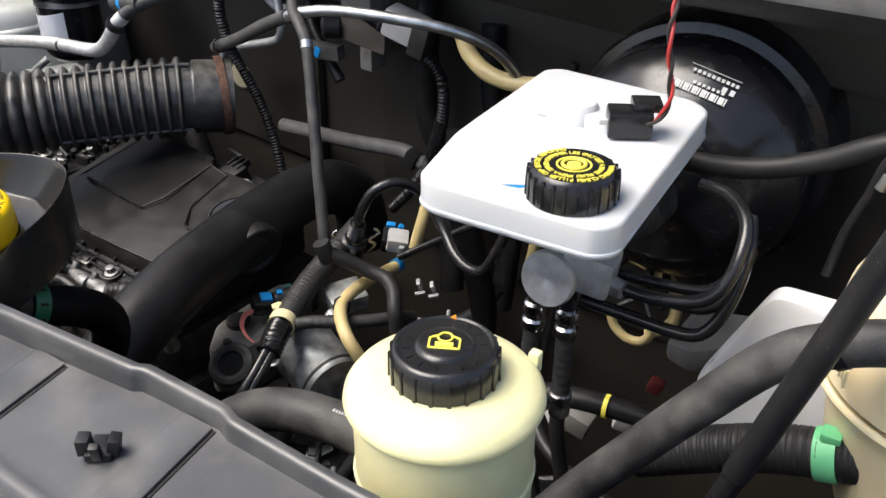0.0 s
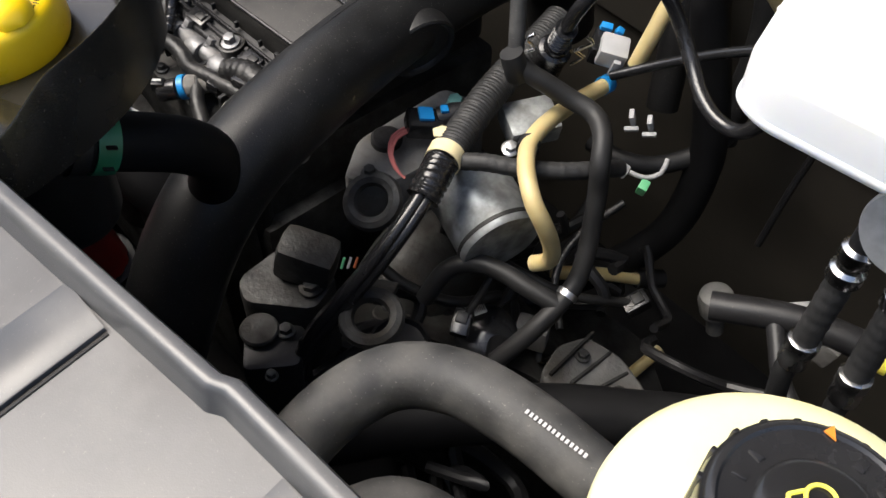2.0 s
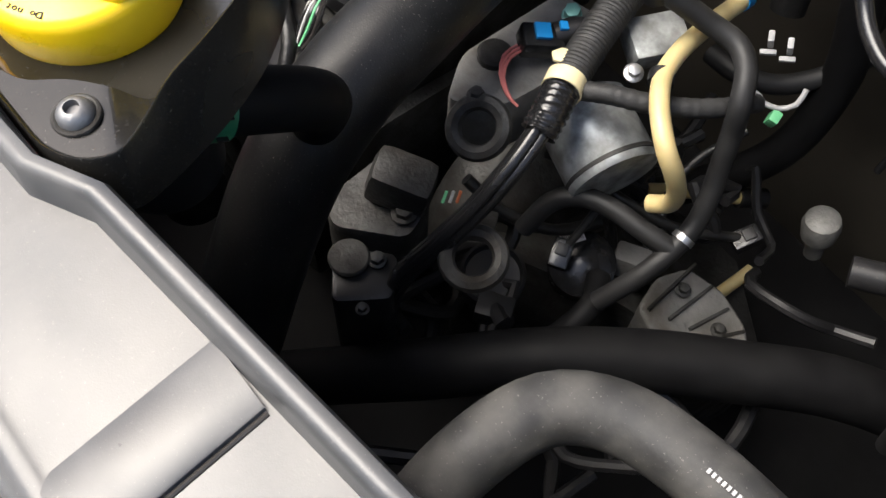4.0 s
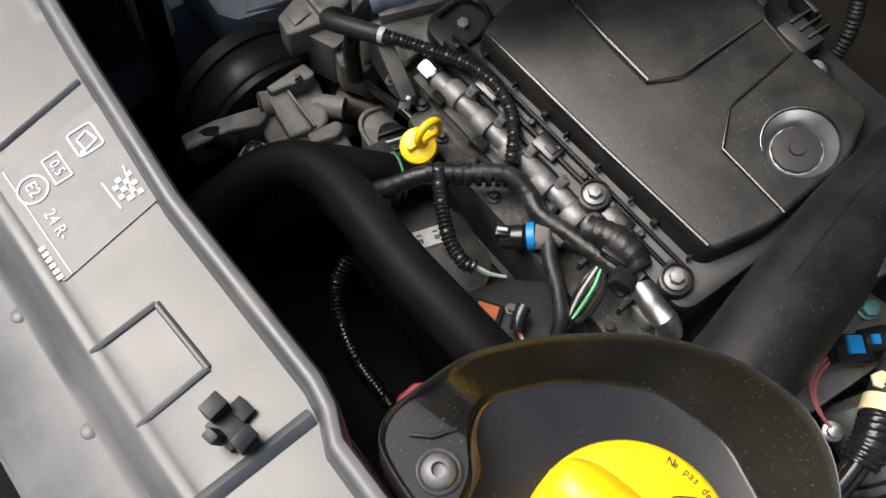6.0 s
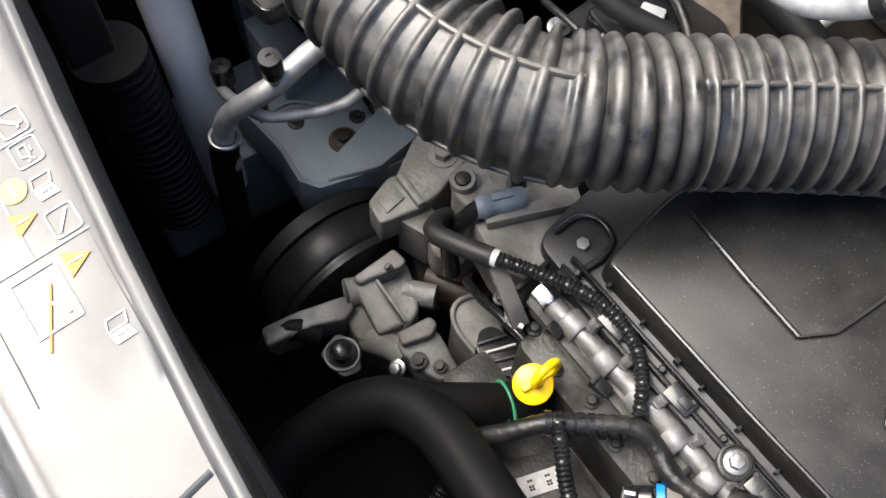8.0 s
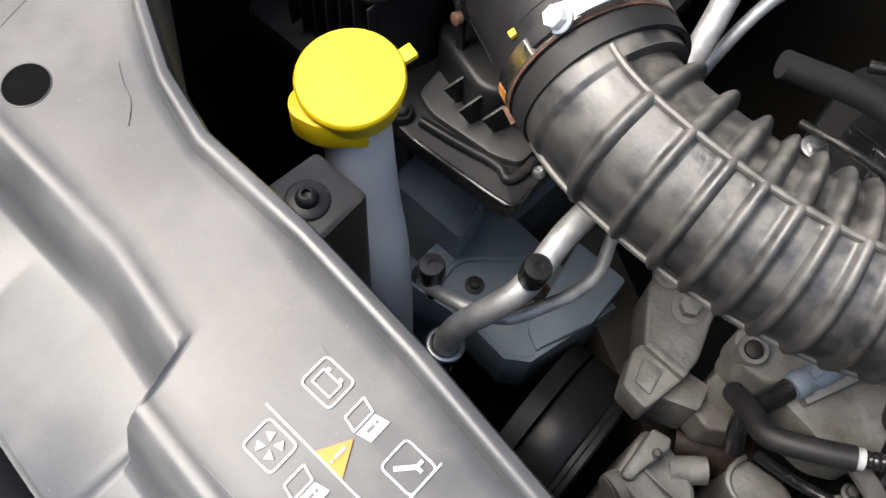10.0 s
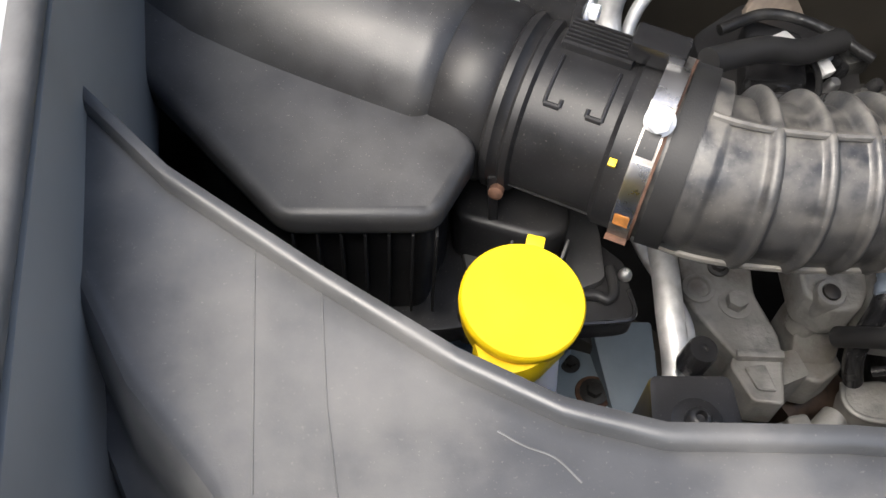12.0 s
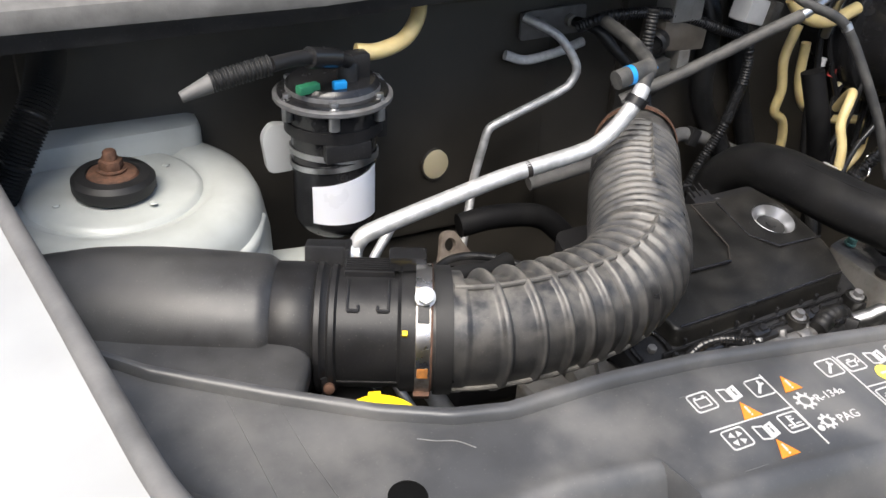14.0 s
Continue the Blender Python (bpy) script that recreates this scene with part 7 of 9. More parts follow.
part("foot", box((0.56, 0.13, 0.97), (0.05, 0.05, 0.12), 0.006), BLACK, ps)

# ---- servo details ----
LA = radians(77)
LN = Vector((math.cos(LA) * 0.707, -0.707, math.sin(LA) * 0.707))
LU = Vector((math.sin(LA), 0, -math.cos(LA)))
LV = LN.cross(LU)
BL = Matrix.Translation(Vector((0.50 + 0.0925 * math.cos(LA), 0.5315, 1.05 + 0.0925 * math.sin(LA))) + LN * 0.0022) @ Matrix((LU, LV, LN)).transposed().to_4x4()


def on_drum(x0, y0, x1, y1):
    return prism([(x0, y0), (x1, y0), (x1, y1), (x0, y1)], 0, 0.0003, 0, BL)


part("barcode", merged(*[on_drum(-0.026 + 0.0026 * i, -0.0125, -0.0246 + 0.0026 * i + 0.0005 * ((i * 5) % 3), -0.0060) for i in range(19)]), PRINT, bo, "white barcode")
part("print_bar", merged(*[on_drum(-0.015 + 0.0042 * i, 0.0060, -0.0122 + 0.0042 * i, 0.0090) for i in range(10)], *[on_drum(-0.010 + 0.0042 * i, -0.0040, -0.0075 + 0.0042 * i, -0.0015) for i in range(7)], on_drum(0.014, -0.002, 0.018, 0.003), on_drum(0.021, -0.002, 0.025, 0.003), on_drum(-0.018, 0.0120, 0.026, 0.0126)), PRINT, bo)
vac = thing("vacuum_hose", (0.6, 0.5, 1.08), "black rubber vacuum hose from the brake servo", "hose")
part("hose", tube([(0.520, 0.50, 1.086), (0.55, 0.50, 1.087), (0.585, 0.50, 1.094), (0.625, 0.50, 1.11), (0.67, 0.50, 1.135), (0.75, 0.51, 1.16)], 0.0088, 16), RUBBER, vac)
part("elbow", tube([(0.530, 0.50, 1.086), (0.52, 0.52, 1.083), (0.515, 0.56, 1.08)], 0.011, 16), BLACK, vac)

# ---- coolant tank, washer bottle, stay ----
tank = thing("coolant_tank", (0.75, 0.36, 0.96), "aged yellow-white plastic coolant expansion tank", "expansion tank")
part("upper", lathe([(0.075, 0.0), (0.084, 0.006), (0.084, 0.02), (0.078, 0.055), (0.062, 0.085), (0.035, 0.105), (0.02, 0.108)], (0.752, 0.345, 1.055), (0, 0, 1), 48), TANKY, tank)
part("lower", lathe([(0.03, -0.11), (0.055, -0.10), (0.072, -0.05), (0.078, -0.004), (0.084, 0.0)], (0.752, 0.345, 1.053), (0, 0, 1), 48), TANKY, tank)
part("weld", ring((0.752, 0.345, 1.055), (0, 0, 1), 0.084, 0.0028, 56, 8), TANKY, tank)
for i in range(5):
    part("level_mark", box((0.680 + 0.002 * i, 0.300 - 0.005 * i, 1.080 + 0.003 * (i % 2)), (0.002, 0.002, 0.012), 0.0003, (0, 0, 30)), TANKY, tank)
bottle = thing("washer_bottle", (0.64, 0.40, 0.88), "milky white flat plastic washer bottle", "washer bottle")
part("body", prism(rounded([(0.580, 0.952), (0.624, 1.047), (0.700, 1.047), (0.705, 0.955), (0.60, 0.905)], 0.010), -0.022, 0.0, 0.005, pose(0, 0.40, 0, 90, 0, 0)), NECK, bottle)
part("rear_half", prism(rounded([(0.606, 0.93), (0.640, 1.020), (0.700, 1.020), (0.70, 0.93)], 0.012), -0.06, -0.02, 0.005, pose(0, 0.40, 0, 90, 0, 0)), NECK, bottle)

gh = thing("grey_hose", (0.62, 0.24, 1.0), "thick dull grey rubber hose rising past the reservoir", "hose")
part("clip", band((0.682, 0.252, 1.118), (0.8, 0.1, 0.5), 0.0124, 0.006, 0.0008, 28), BLACK, gh, "black cable tie")
part("hose", tube([(0.525, 0.205, 0.925), (0.556, 0.232, 0.965), (0.588, 0.248, 1.006), (0.624, 0.250, 1.058), (0.655, 0.250, 1.100), (0.682, 0.252, 1.118), (0.715, 0.26, 1.126), (0.76, 0.28, 1.12)], 0.0122, 22), GREYHOSE, gh)
stay = thing("bonnet_stay", (0.66, 0.2, 1.0), "black painted bonnet stay rod", "bonnet stay")
part("rod", tube([(0.635, 0.222, 0.98), (0.650, 0.220, 1.033), (0.693, 0.219, 1.187), (0.745, 0.218, 1.38), (0.86, 0.215, 1.80)], 0.0068, 16), GLOSS, stay)
part("grip", tube([(0.652, 0.220, 1.04), (0.700, 0.219, 1.21)], 0.0078, 16), BLACK, stay)
bh = thing("ribbed_hose", (0.64, 0.30, 0.97), "black ribbed rubber hose with light green clamp", "hose")
part("hose", sweep(spline([(0.575, 0.298, 0.955), (0.62, 0.30, 0.980), (0.66, 0.30, 1.000), (0.70, 0.30, 1.012), (0.76, 0.31, 1.015)], 0.0012), lambda s, t, a: 0.0155 + 0.0004 * math.sin(s * 2100), 24), RUBBER, bh)
c2 = part("clamp", band((0.690, 0.300, 1.0095), (1, 0, 0.28), 0.0158, 0.013, 0.0010, 40), MINT, bh, "light green band clamp")
part("ear", box((0.689, 0.297, 1.027), (0.012, 0.012, 0.005), 0.001), MINT, c2)
lo = thing("cable_loop", (0.49, 0.50, 0.88), "amber plastic tube loop under the brake pipes", "tube")
part("loop", tube([(0.476, 0.50, 0.916), (0.480, 0.50, 0.905), (0.492, 0.50, 0.896), (0.506, 0.50, 0.897), (0.514, 0.50, 0.908), (0.513, 0.50, 0.923)], 0.0042, 12), TUBE, lo)
part("stem", tube([(0.476, 0.50, 0.916), (0.483, 0.503, 0.926), (0.50, 0.51, 0.934), (0.513, 0.50, 0.923)], 0.003, 10), BLACK, lo)
rr = thing("chassis_plate", (0.60, 0.50, 0.94), "dull grey chassis plate behind the washer bottle", "plate")
part("plate", prism(rounded([(0.545, 0.44), (0.57, 0.43), (0.605, 0.455), (0.605, 0.50), (0.55, 0.50)], 0.008), 0.935, lambda x, y: 0.952 + 0.2 * (x - 0.55), 0.004), COWL, rr)
rd = thing("red_connector", (0.53, 0.50, 0.84), "red plug with the shade below the pipes put into its colour", "connector", "connectors")
part("plug", box((0.526, 0.50, 0.856), (0.014, 0.010, 0.016), 0.003, (0, 20, 10)), SHADERED, rd)
cb = thing("black_cable", (0.66, 0.45, 1.05), "thin black cable with metal crimp by the wing", "cable")
part("cable", tube([(0.650, 0.45, 1.045), (0.655, 0.452, 1.08), (0.664, 0.452, 1.113), (0.673, 0.45, 1.145), (0.70, 0.45, 1.17)], 0.0035, 12), BLACK, cb)
part("crimp", lathe([(0.0042, 0), (0.0042, 0.012)], (0.670, 0.449, 1.12), (0.3, 0, 1), 14), STEEL, cb)
hn = thing("wiring_loom", (0.50, 0.42, 0.88), "dark wiring bundle with yellow tag low behind the reservoir", "wiring loom", "wiring looms")
part("sheath", tube([(0.40, 0.40, 0.86), (0.45, 0.42, 0.87), (0.50, 0.43, 0.872), (0.56, 0.44, 0.868), (0.62, 0.46, 0.86)], 0.010, 14), BLACK, hn)
part("tag", band((0.505, 0.43, 0.872), (1, 0.1, 0), 0.0104, 0.004, 0.0006, 20), YPRINT, hn)
part("branch", tube([(0.44, 0.41, 0.866), (0.47, 0.38, 0.85), (0.52, 0.36, 0.84), (0.58, 0.35, 0.84)], 0.006, 12), BLACK, hn)
for i, (x, y, z) in enumerate(((0.46, 0.48, 0.80), (0.50, 0.52, 0.79), (0.54, 0.50, 0.80), (0.43, 0.52, 0.76))):
    part("connector", box((x, y, z), (0.03, 0.024, 0.022), 0.003, (10 * i, 15, 20 * i)), GREYCONN if i % 2 else ALLOY, hn)

# the brake side of the bay stands a little turned to the engine
CORNER = pose(0.0638, -0.0792, -0.0714, -2.16, -2.38, 5.31) @ Matrix.Scale(1.0836, 4)
NUDGE = {"brake_booster": (-0.008, 0.0235, -0.0105), "washer_bottle": (-0.002, 0.011, -0.009), "cable_loop": (0.0075, -0.020, 0.019),
         "brake_master_cylinder": (0.005, -0.012, 0.005), "brake_pipe": (0.005, -0.012, 0.005), "brake_hose": (0.005, -0.012, 0.005)}
KINDS = ("power_steering_reservoir", "brake_fluid_reservoir", "brake_booster", "brake_master_cylinder", "brake_pipe", "brake_hose", "switch_wire", "vacuum_hose", "coolant_tank",
         "washer_bottle", "grey_hose", "bonnet_stay", "ribbed_hose", "cable_loop", "chassis_plate", "red_connector", "black_cable", "radiator_hose")
for ob in [o for o in scene.objects if o.parent is None and o.name.split(".")[0] in KINDS] + [hn]:
    ob.matrix_basis = Matrix.Translation(NUDGE.get(ob.name.split(".")[0], (0, 0, 0))) @ CORNER @ ob.matrix_basis


# ---- gearbox side: hoses, looms and sensors ----
vp = thing("vent_pipe", (0.2, 0.43, 0.93), "slim grey rubber-covered pipe rising to the bulkhead", "pipe")
part("pipe", tube([(0.05, 0.60, 1.185), (0.062, 0.55, 1.172), (0.082, 0.520, 1.156), (0.106, 0.505, 1.146), (0.126, 0.494, 1.130), (0.150, 0.473, 1.080), (0.175, 0.450, 1.018), (0.198, 0.430, 0.948)], 0.0062, 16), GREYHOSE, vp)
part("crimp", lathe([(0.0068, -0.004), (0.0068, 0.004)], (0.1250, 0.495, 1.132), (0.43, -0.38, -0.85), 16), STEEL, vp)
part("tee", lathe([(0.009, -0.012), (0.0095, -0.006), (0.0095, 0.010), (0.008, 0.012)], (0.204, 0.424, 0.944), (0.3, 0.2, -1), 18), RUBBER, vp)
sh = thing("breather_hose", (0.27, 0.43, 0.85), "slim dark grey rubber hose bending down to the gearbox", "hose")
part("hose", tube([(0.203, 0.424, 0.944), (0.220, 0.436, 0.934), (0.240, 0.450, 0.921), (0.260, 0.456, 0.916), (0.277, 0.448, 0.912), (0.290, 0.434, 0.900), (0.296, 0.430, 0.877), (0.303, 0.422, 0.852), (0.311, 0.411, 0.833), (0.317, 0.397, 0.814), (0.319, 0.377, 0.802), (0.316, 0.352, 0.785), (0.305, 0.325, 0.755)], 0.0078, 18), RUBBER, sh)
part("print_bar", merged(*[box((0.222 + 0.0036 * i, 0.4375 + 0.0028 * i, 0.9400 - 0.0026 * i), (0.0020, 0.0030, 0.0006), 0.0, (0, 32, 38)) for i in range(9) if i % 4 != 3]), PRINT, sh, "small white print")
part("branch", tube([(0.318, 0.376, 0.802), (0.296, 0.368, 0.806), (0.270, 0.362, 0.808), (0.247, 0.352, 0.806), (0.232, 0.336, 0.795), (0.226, 0.318, 0.765)], 0.0080, 16), RUBBER, sh)
part("clip", band((0.3185, 0.386, 0.807), (0.1, -0.9, -0.5), 0.0080, 0.005, 0.0008, 24), STEEL, sh)
at = thing("amber_hose", (0.26, 0.42, 0.88), "amber translucent fuel hose with black clip and blue ring", "hose")
part("hose", tube([(0.220, 0.524, 0.880), (0.226, 0.480, 0.892), (0.234, 0.436, 0.902), (0.244, 0.406, 0.907), (0.258, 0.386, 0.911), (0.271, 0.375, 0.909), (0.287, 0.366, 0.903), (0.297, 0.368, 0.888), (0.301, 0.375, 0.866), (0.301, 0.380, 0.846), (0.297, 0.382, 0.832), (0.286, 0.378, 0.822)], 0.0068, 18), TUBE, at)
part("ring", band((0.220, 0.522, 0.881), (-0.1, 1, -0.25), 0.0070, 0.010, 0.0010, 24), BLUE, at, "blue end ring")
part("clip", band((0.245, 0.4025, 0.905), (0.6, -0.8, 0), 0.0072, 0.009, 0.0016, 24), BLACK, at)
at2 = thing("amber_hose", (0.28, 0.57, 0.93), "amber translucent fuel hose arching behind the reservoir", "hose")
part("hose", tube([(0.236, 0.535, 0.905), (0.240, 0.542, 0.935), (0.242, 0.556, 0.965), (0.257, 0.564, 0.992), (0.276, 0.578, 0.998), (0.292, 0.598, 0.984), (0.305, 0.62, 0.955)], 0.0068, 18), TUBE, at2)
lp = thing("vacuum_line", (0.28, 0.49, 0.92), "glossy black vacuum line looping over the connectors", "hose")
part("hose", tube([(0.206, 0.470, 0.945), (0.214, 0.466, 0.965), (0.224, 0.464, 0.988), (0.234, 0.472, 1.008), (0.248, 0.490, 1.014), (0.264, 0.506, 1.004), (0.280, 0.514, 0.978), (0.300, 0.508, 0.960), (0.318, 0.498, 0.951), (0.340, 0.490, 0.947), (0.361, 0.488, 0.952), (0.380, 0.480, 0.985), (0.398, 0.48, 1.03)], 0.0056, 16), GLOSS, lp)
part("boot", sweep(spline([(0.203, 0.472, 0.940), (0.213, 0.467, 0.962)], 0.0012), corrugated(0.0078, 0.0045, 0.0010), 16), GLOSS, lp)
part("line", tube([(0.225, 0.520, 0.895), (0.26, 0.54, 0.92), (0.30, 0.55, 0.95), (0.35, 0.55, 0.985), (0.40, 0.54, 1.02)], 0.0042, 12), GLOSS, lp)
cn = thing("purge_valve", (0.185, 0.455, 0.91), "black tubular valve with sprung wire clips", "valve")
part("body", lathe([(0.0115, -0.03), (0.0125, -0.02), (0.0125, 0.004), (0.0135, 0.006), (0.0135, 0.014), (0.0105, 0.016), (0.0105, 0.022)], (0.194, 0.478, 0.918), (0.35, -0.2, 0.9), 24), GLOSS, cn)
for s in (-1, 1):
    part("clip", tube([(0.194 + 0.012 * s, 0.476 + 0.012 * s, 0.912), (0.198 + 0.017 * s, 0.474 + 0.017 * s, 0.924), (0.201 + 0.011 * s, 0.472 + 0.011 * s, 0.932), (0.206 + 0.018 * s, 0.470 + 0.018 * s, 0.944), (0.206 + 0.014 * s, 0.470 + 0.014 * s, 0.950)], 0.0016, 8), CHROME, cn, "bright wire clip")
gc = thing("plug_connector", (0.213, 0.535, 0.89), "pale grey plug with turquoise lock", "connector", "connectors")
part("shell", box((0.2125, 0.533, 0.906), (0.024, 0.022, 0.020), 0.003, (15, 10, 38)), GREYCONN, gc)
part("tongue", box((0.2215, 0.527, 0.897), (0.006, 0.005, 0.020), 0.001, (15, 10, 38)), GREYCONN, gc)
part("lock", box((0.196, 0.541, 0.916), (0.010, 0.006, 0.009), 0.001, (20, 10, 40)), BLUE, gc, "turquoise lock")
part("lock", box((0.205, 0.548, 0.914), (0.006, 0.006, 0.007), 0.001, (20, 30, 40)), BLUE, gc)
part("socket", box((0.199, 0.532, 0.903), (0.014, 0.024, 0.020), 0.002, (15, 10, 38)), GLOSS, gc)
wcl = thing("cable_clip", (0.257, 0.52, 0.86), "white plastic twin cable clip", "clip", "cable clips")
for dx, dy, dz in ((0.0, 0.0, 0.0), (0.012, 0.010, -0.004)):
    part("jaw", box((0.2535 + dx, 0.522 + dy, 0.868 + dz), (0.0045, 0.009, 0.014), 0.0012, (20, -15, 35)), GREYCONN, wcl)
    part("foot", box((0.2575 + dx, 0.518 + dy, 0.860 + dz), (0.012, 0.004, 0.004), 0.001, (20, -15, 35)), GREYCONN, wcl)
wcl = thing("cable_clip", (0.277, 0.495, 0.83), "white plastic hook clip with green tail", "clip", "cable clips")
part("jaw", box((0.2735, 0.4955, 0.838), (0.008, 0.010, 0.009), 0.0015, (0, 20, 20)), GREYCONN, wcl)
part("hook", tube([(0.278, 0.498, 0.838), (0.290, 0.505, 0.836), (0.298, 0.514, 0.842), (0.296, 0.522, 0.852)], 0.0022, 10), GREYCONN, wcl)
part("tail", box((0.292, 0.502, 0.828), (0.008, 0.010, 0.014), 0.0015, (20, 10, 20)), MINT, wcl, "green tab")

ld = thing("wiring_loom", (0.19, 0.38, 0.86), "thick cloth-taped wiring loom with yellow tape collar", "wiring loom", "wiring looms")
part("cloth", sweep(spline([(0.150, 0.535, 0.90), (0.158, 0.500, 0.897), (0.166, 0.465, 0.895), (0.177, 0.425, 0.893), (0.190, 0.388, 0.890), (0.200, 0.362, 0.888)], 0.0012), lambda s, t, a: 0.0135 + 0.0005 * math.sin(s * 1900 + a), 18), BRAID, ld)
part("collar", band((0.2015, 0.358, 0.8885), (0.45, -0.88, -0.05), 0.0136, 0.012, 0.0009, 28), TAPE, ld, "yellow tape collar")
part("torn_tape", prism([(0.186, 0.360), (0.196, 0.366), (0.193, 0.378), (0.182, 0.372), (0.180, 0.364)], 0.8965, 0.8990, 0.0005), TAPE, ld, "torn end of yellow tape")
part("tape_grip", sweep(spline([(0.204, 0.352, 0.888), (0.212, 0.336, 0.886), (0.217, 0.322, 0.880)], 0.0012), lambda s, t, a: 0.0130 + 0.0007 * math.sin(s * 1300 + 2 * a), 18), GLOSS, ld)
for k in range(4):
    o = Vector((0.004 * math.cos(k * 1.57), 0.004 * math.sin(k * 1.57), 0.003 * (k % 2)))
    part("cable", tube([Vector(p) + o for p in [(0.215, 0.328, 0.882), (0.221, 0.300, 0.868), (0.222, 0.268, 0.845), (0.216, 0.238, 0.815), (0.205, 0.215, 0.775), (0.20, 0.20, 0.72)]], 0.0052, 12), GLOSS, ld)
for k, mt in enumerate((MINT, PRINT, TERRA)):
    part("wire_end", tube([(0.196 + 0.003 * k, 0.262 + 0.004 * k, 0.838), (0.199 + 0.003 * k, 0.256 + 0.004 * k, 0.832)], 0.0012, 6), mt, ld)
part("braided_branch", sweep(spline([(0.205, 0.362, 0.884), (0.228, 0.375, 0.892), (0.252, 0.393, 0.892), (0.272, 0.416, 0.890), (0.283, 0.440, 0.884), (0.288, 0.466, 0.872)], 0.0012), lambda s, t, a: 0.0068 + 0.0004 * math.sin(s * 2200 + a * 3) * math.cos(s * 2200 - a * 3), 18), BRAID, ld)

bc = thing("plug_connector", (0.16, 0.377, 0.87), "black plug with bright blue lock and pink wires", "connector", "connectors")
part("shell", box((0.1595, 0.374, 0.883), (0.020, 0.030, 0.016), 0.002, (-12, 5, -32)), GLOSS, bc)
part("body", lathe([(0.010, 0), (0.0105, 0.014), (0.009, 0.022)], (0.162, 0.386, 0.882), (0.45, 0.85, 0.15), 18), BLACK, bc)
part("lock", box((0.1595, 0.3755, 0.8925), (0.013, 0.012, 0.003), 0.0006, (-12, 5, -32)), BLUE, bc, "bright blue lock")
part("lock", box((0.1655, 0.3895, 0.8935), (0.007, 0.006, 0.003), 0.0006, (-12, 5, -32)), BLUE, bc)
PINK = material("pink_wire", (0.45, 0.13, 0.12), 0.5, var=0.1)
for k in range(3):
    part("wire", tube([(0.152 + 0.003 * k, 0.359 + 0.001 * k, 0.882), (0.153 + 0.003 * k, 0.346, 0.882 + 0.001 * k), (0.163 + 0.002 * k, 0.334, 0.880), (0.178 + 0.002 * k, 0.328, 0.877), (0.190, 0.328, 0.876)], 0.0011, 8), PINK, bc)
gb = thing("green_bolt", (0.147, 0.419, 0.86), "green-coated flange bolt on the outlet", "bolt")
part("head", hexbolt((0.1474, 0.4187, 0.868), (0.1, -0.2, 1), 0.0066, 0.008, 0.0078), material("green_zinc", (0.16, 0.36, 0.32), 0.4, 0.4), gb)
out = thing("water_outlet", (0.15, 0.37, 0.82), "dusty alloy water outlet casting under the duct", "casting")
part("plate", prism(rounded([(0.120, 0.335), (0.122, 0.430), (0.165, 0.440), (0.182, 0.400), (0.176, 0.330), (0.146, 0.300)], 0.010), 0.80, lambda x, y: 0.862 + 0.05 * (y - 0.37), 0.004), ALLOY, out)
part("boss", lathe([(0.013, -0.02), (0.013, 0.004), (0.011, 0.006)], (0.138, 0.352, 0.862), (0, 0, 1), 22), DARKALLOY, out)
part("bolt", hexbolt((0.158, 0.318, 0.862), (0, 0, 1), 0.005, 0.006, 0.007), DARKALLOY, out)
cool = thing("exhaust_cooler", (0.235, 0.38, 0.80), "bright zinc-plated round cooler canister", "canister")
part("drum", lathe([(0.028, -0.006), (0.036, 0.0), (0.0365, 0.003), (0.0355, 0.006), (0.0355, 0.058), (0.034, 0.061), (0.0, 0.062)], (0.196, 0.392, 0.826), (0.80, -0.22, -0.12), 48), GALV, cool)
part("end", lathe([(0.0362, 0.0), (0.0362, 0.003), (0.033, 0.004), (0.0, 0.0042)], (0.2455, 0.3785, 0.8188), (0.80, -0.22, -0.12), 48), DARKALLOY, cool)
part("flange", box((0.202, 0.452, 0.868), (0.034, 0.044, 0.022), 0.003, (0, 12, -24)), GALV, cool)
part("bolt", hexbolt((0.214, 0.418, 0.868), (0.2, -0.2, 1), 0.005, 0.006, 0.0075), STEEL, cool)
part("bolt", hexbolt((0.195, 0.345, 0.842), (0.1, -0.3, 1), 0.005, 0.006, 0.0075), STEEL, cool)
for at_, R, ax in (((0.175, 0.307, 0.852), 0.0185, (0.2, -0.5, 0.9)), ((0.240, 0.252, 0.815), 0.0195, (0.1, -0.2, 1))):
    e = thing("lifting_eye", at_, "dark oily pressed steel lifting eye", "bracket", "lifting eyes")
    part("eye", ring(at_, ax, R, 0.0062, 32, 8), DARKALLOY, e)
    v = Vector(at_)
    part("stem", between(tuple(v + Vector((-0.012, 0.014, -0.004))), tuple(v + Vector((-0.035, 0.042, -0.03))), 0.022, 0.007, 0.002), DARKALLOY, e)
hs = thing("thermostat_housing", (0.16, 0.23, 0.70), "dark oily alloy housing below the duct", "housing")
part("body", prism(rounded([(0.118, 0.206), (0.112, 0.266), (0.172, 0.270), (0.186, 0.236), (0.142, 0.196)], 0.010), 0.68, 0.782, 0.005), DARKALLOY, hs)
part("lower", prism(rounded([(0.150, 0.190), (0.186, 0.226), (0.214, 0.200), (0.188, 0.162)], 0.008), 0.66, 0.770, 0.004), BLACK, hs)
part("top_lug", box((0.152, 0.255, 0.800), (0.050, 0.036, 0.040), 0.010, (0, 12, 35)), DARKALLOY, hs)
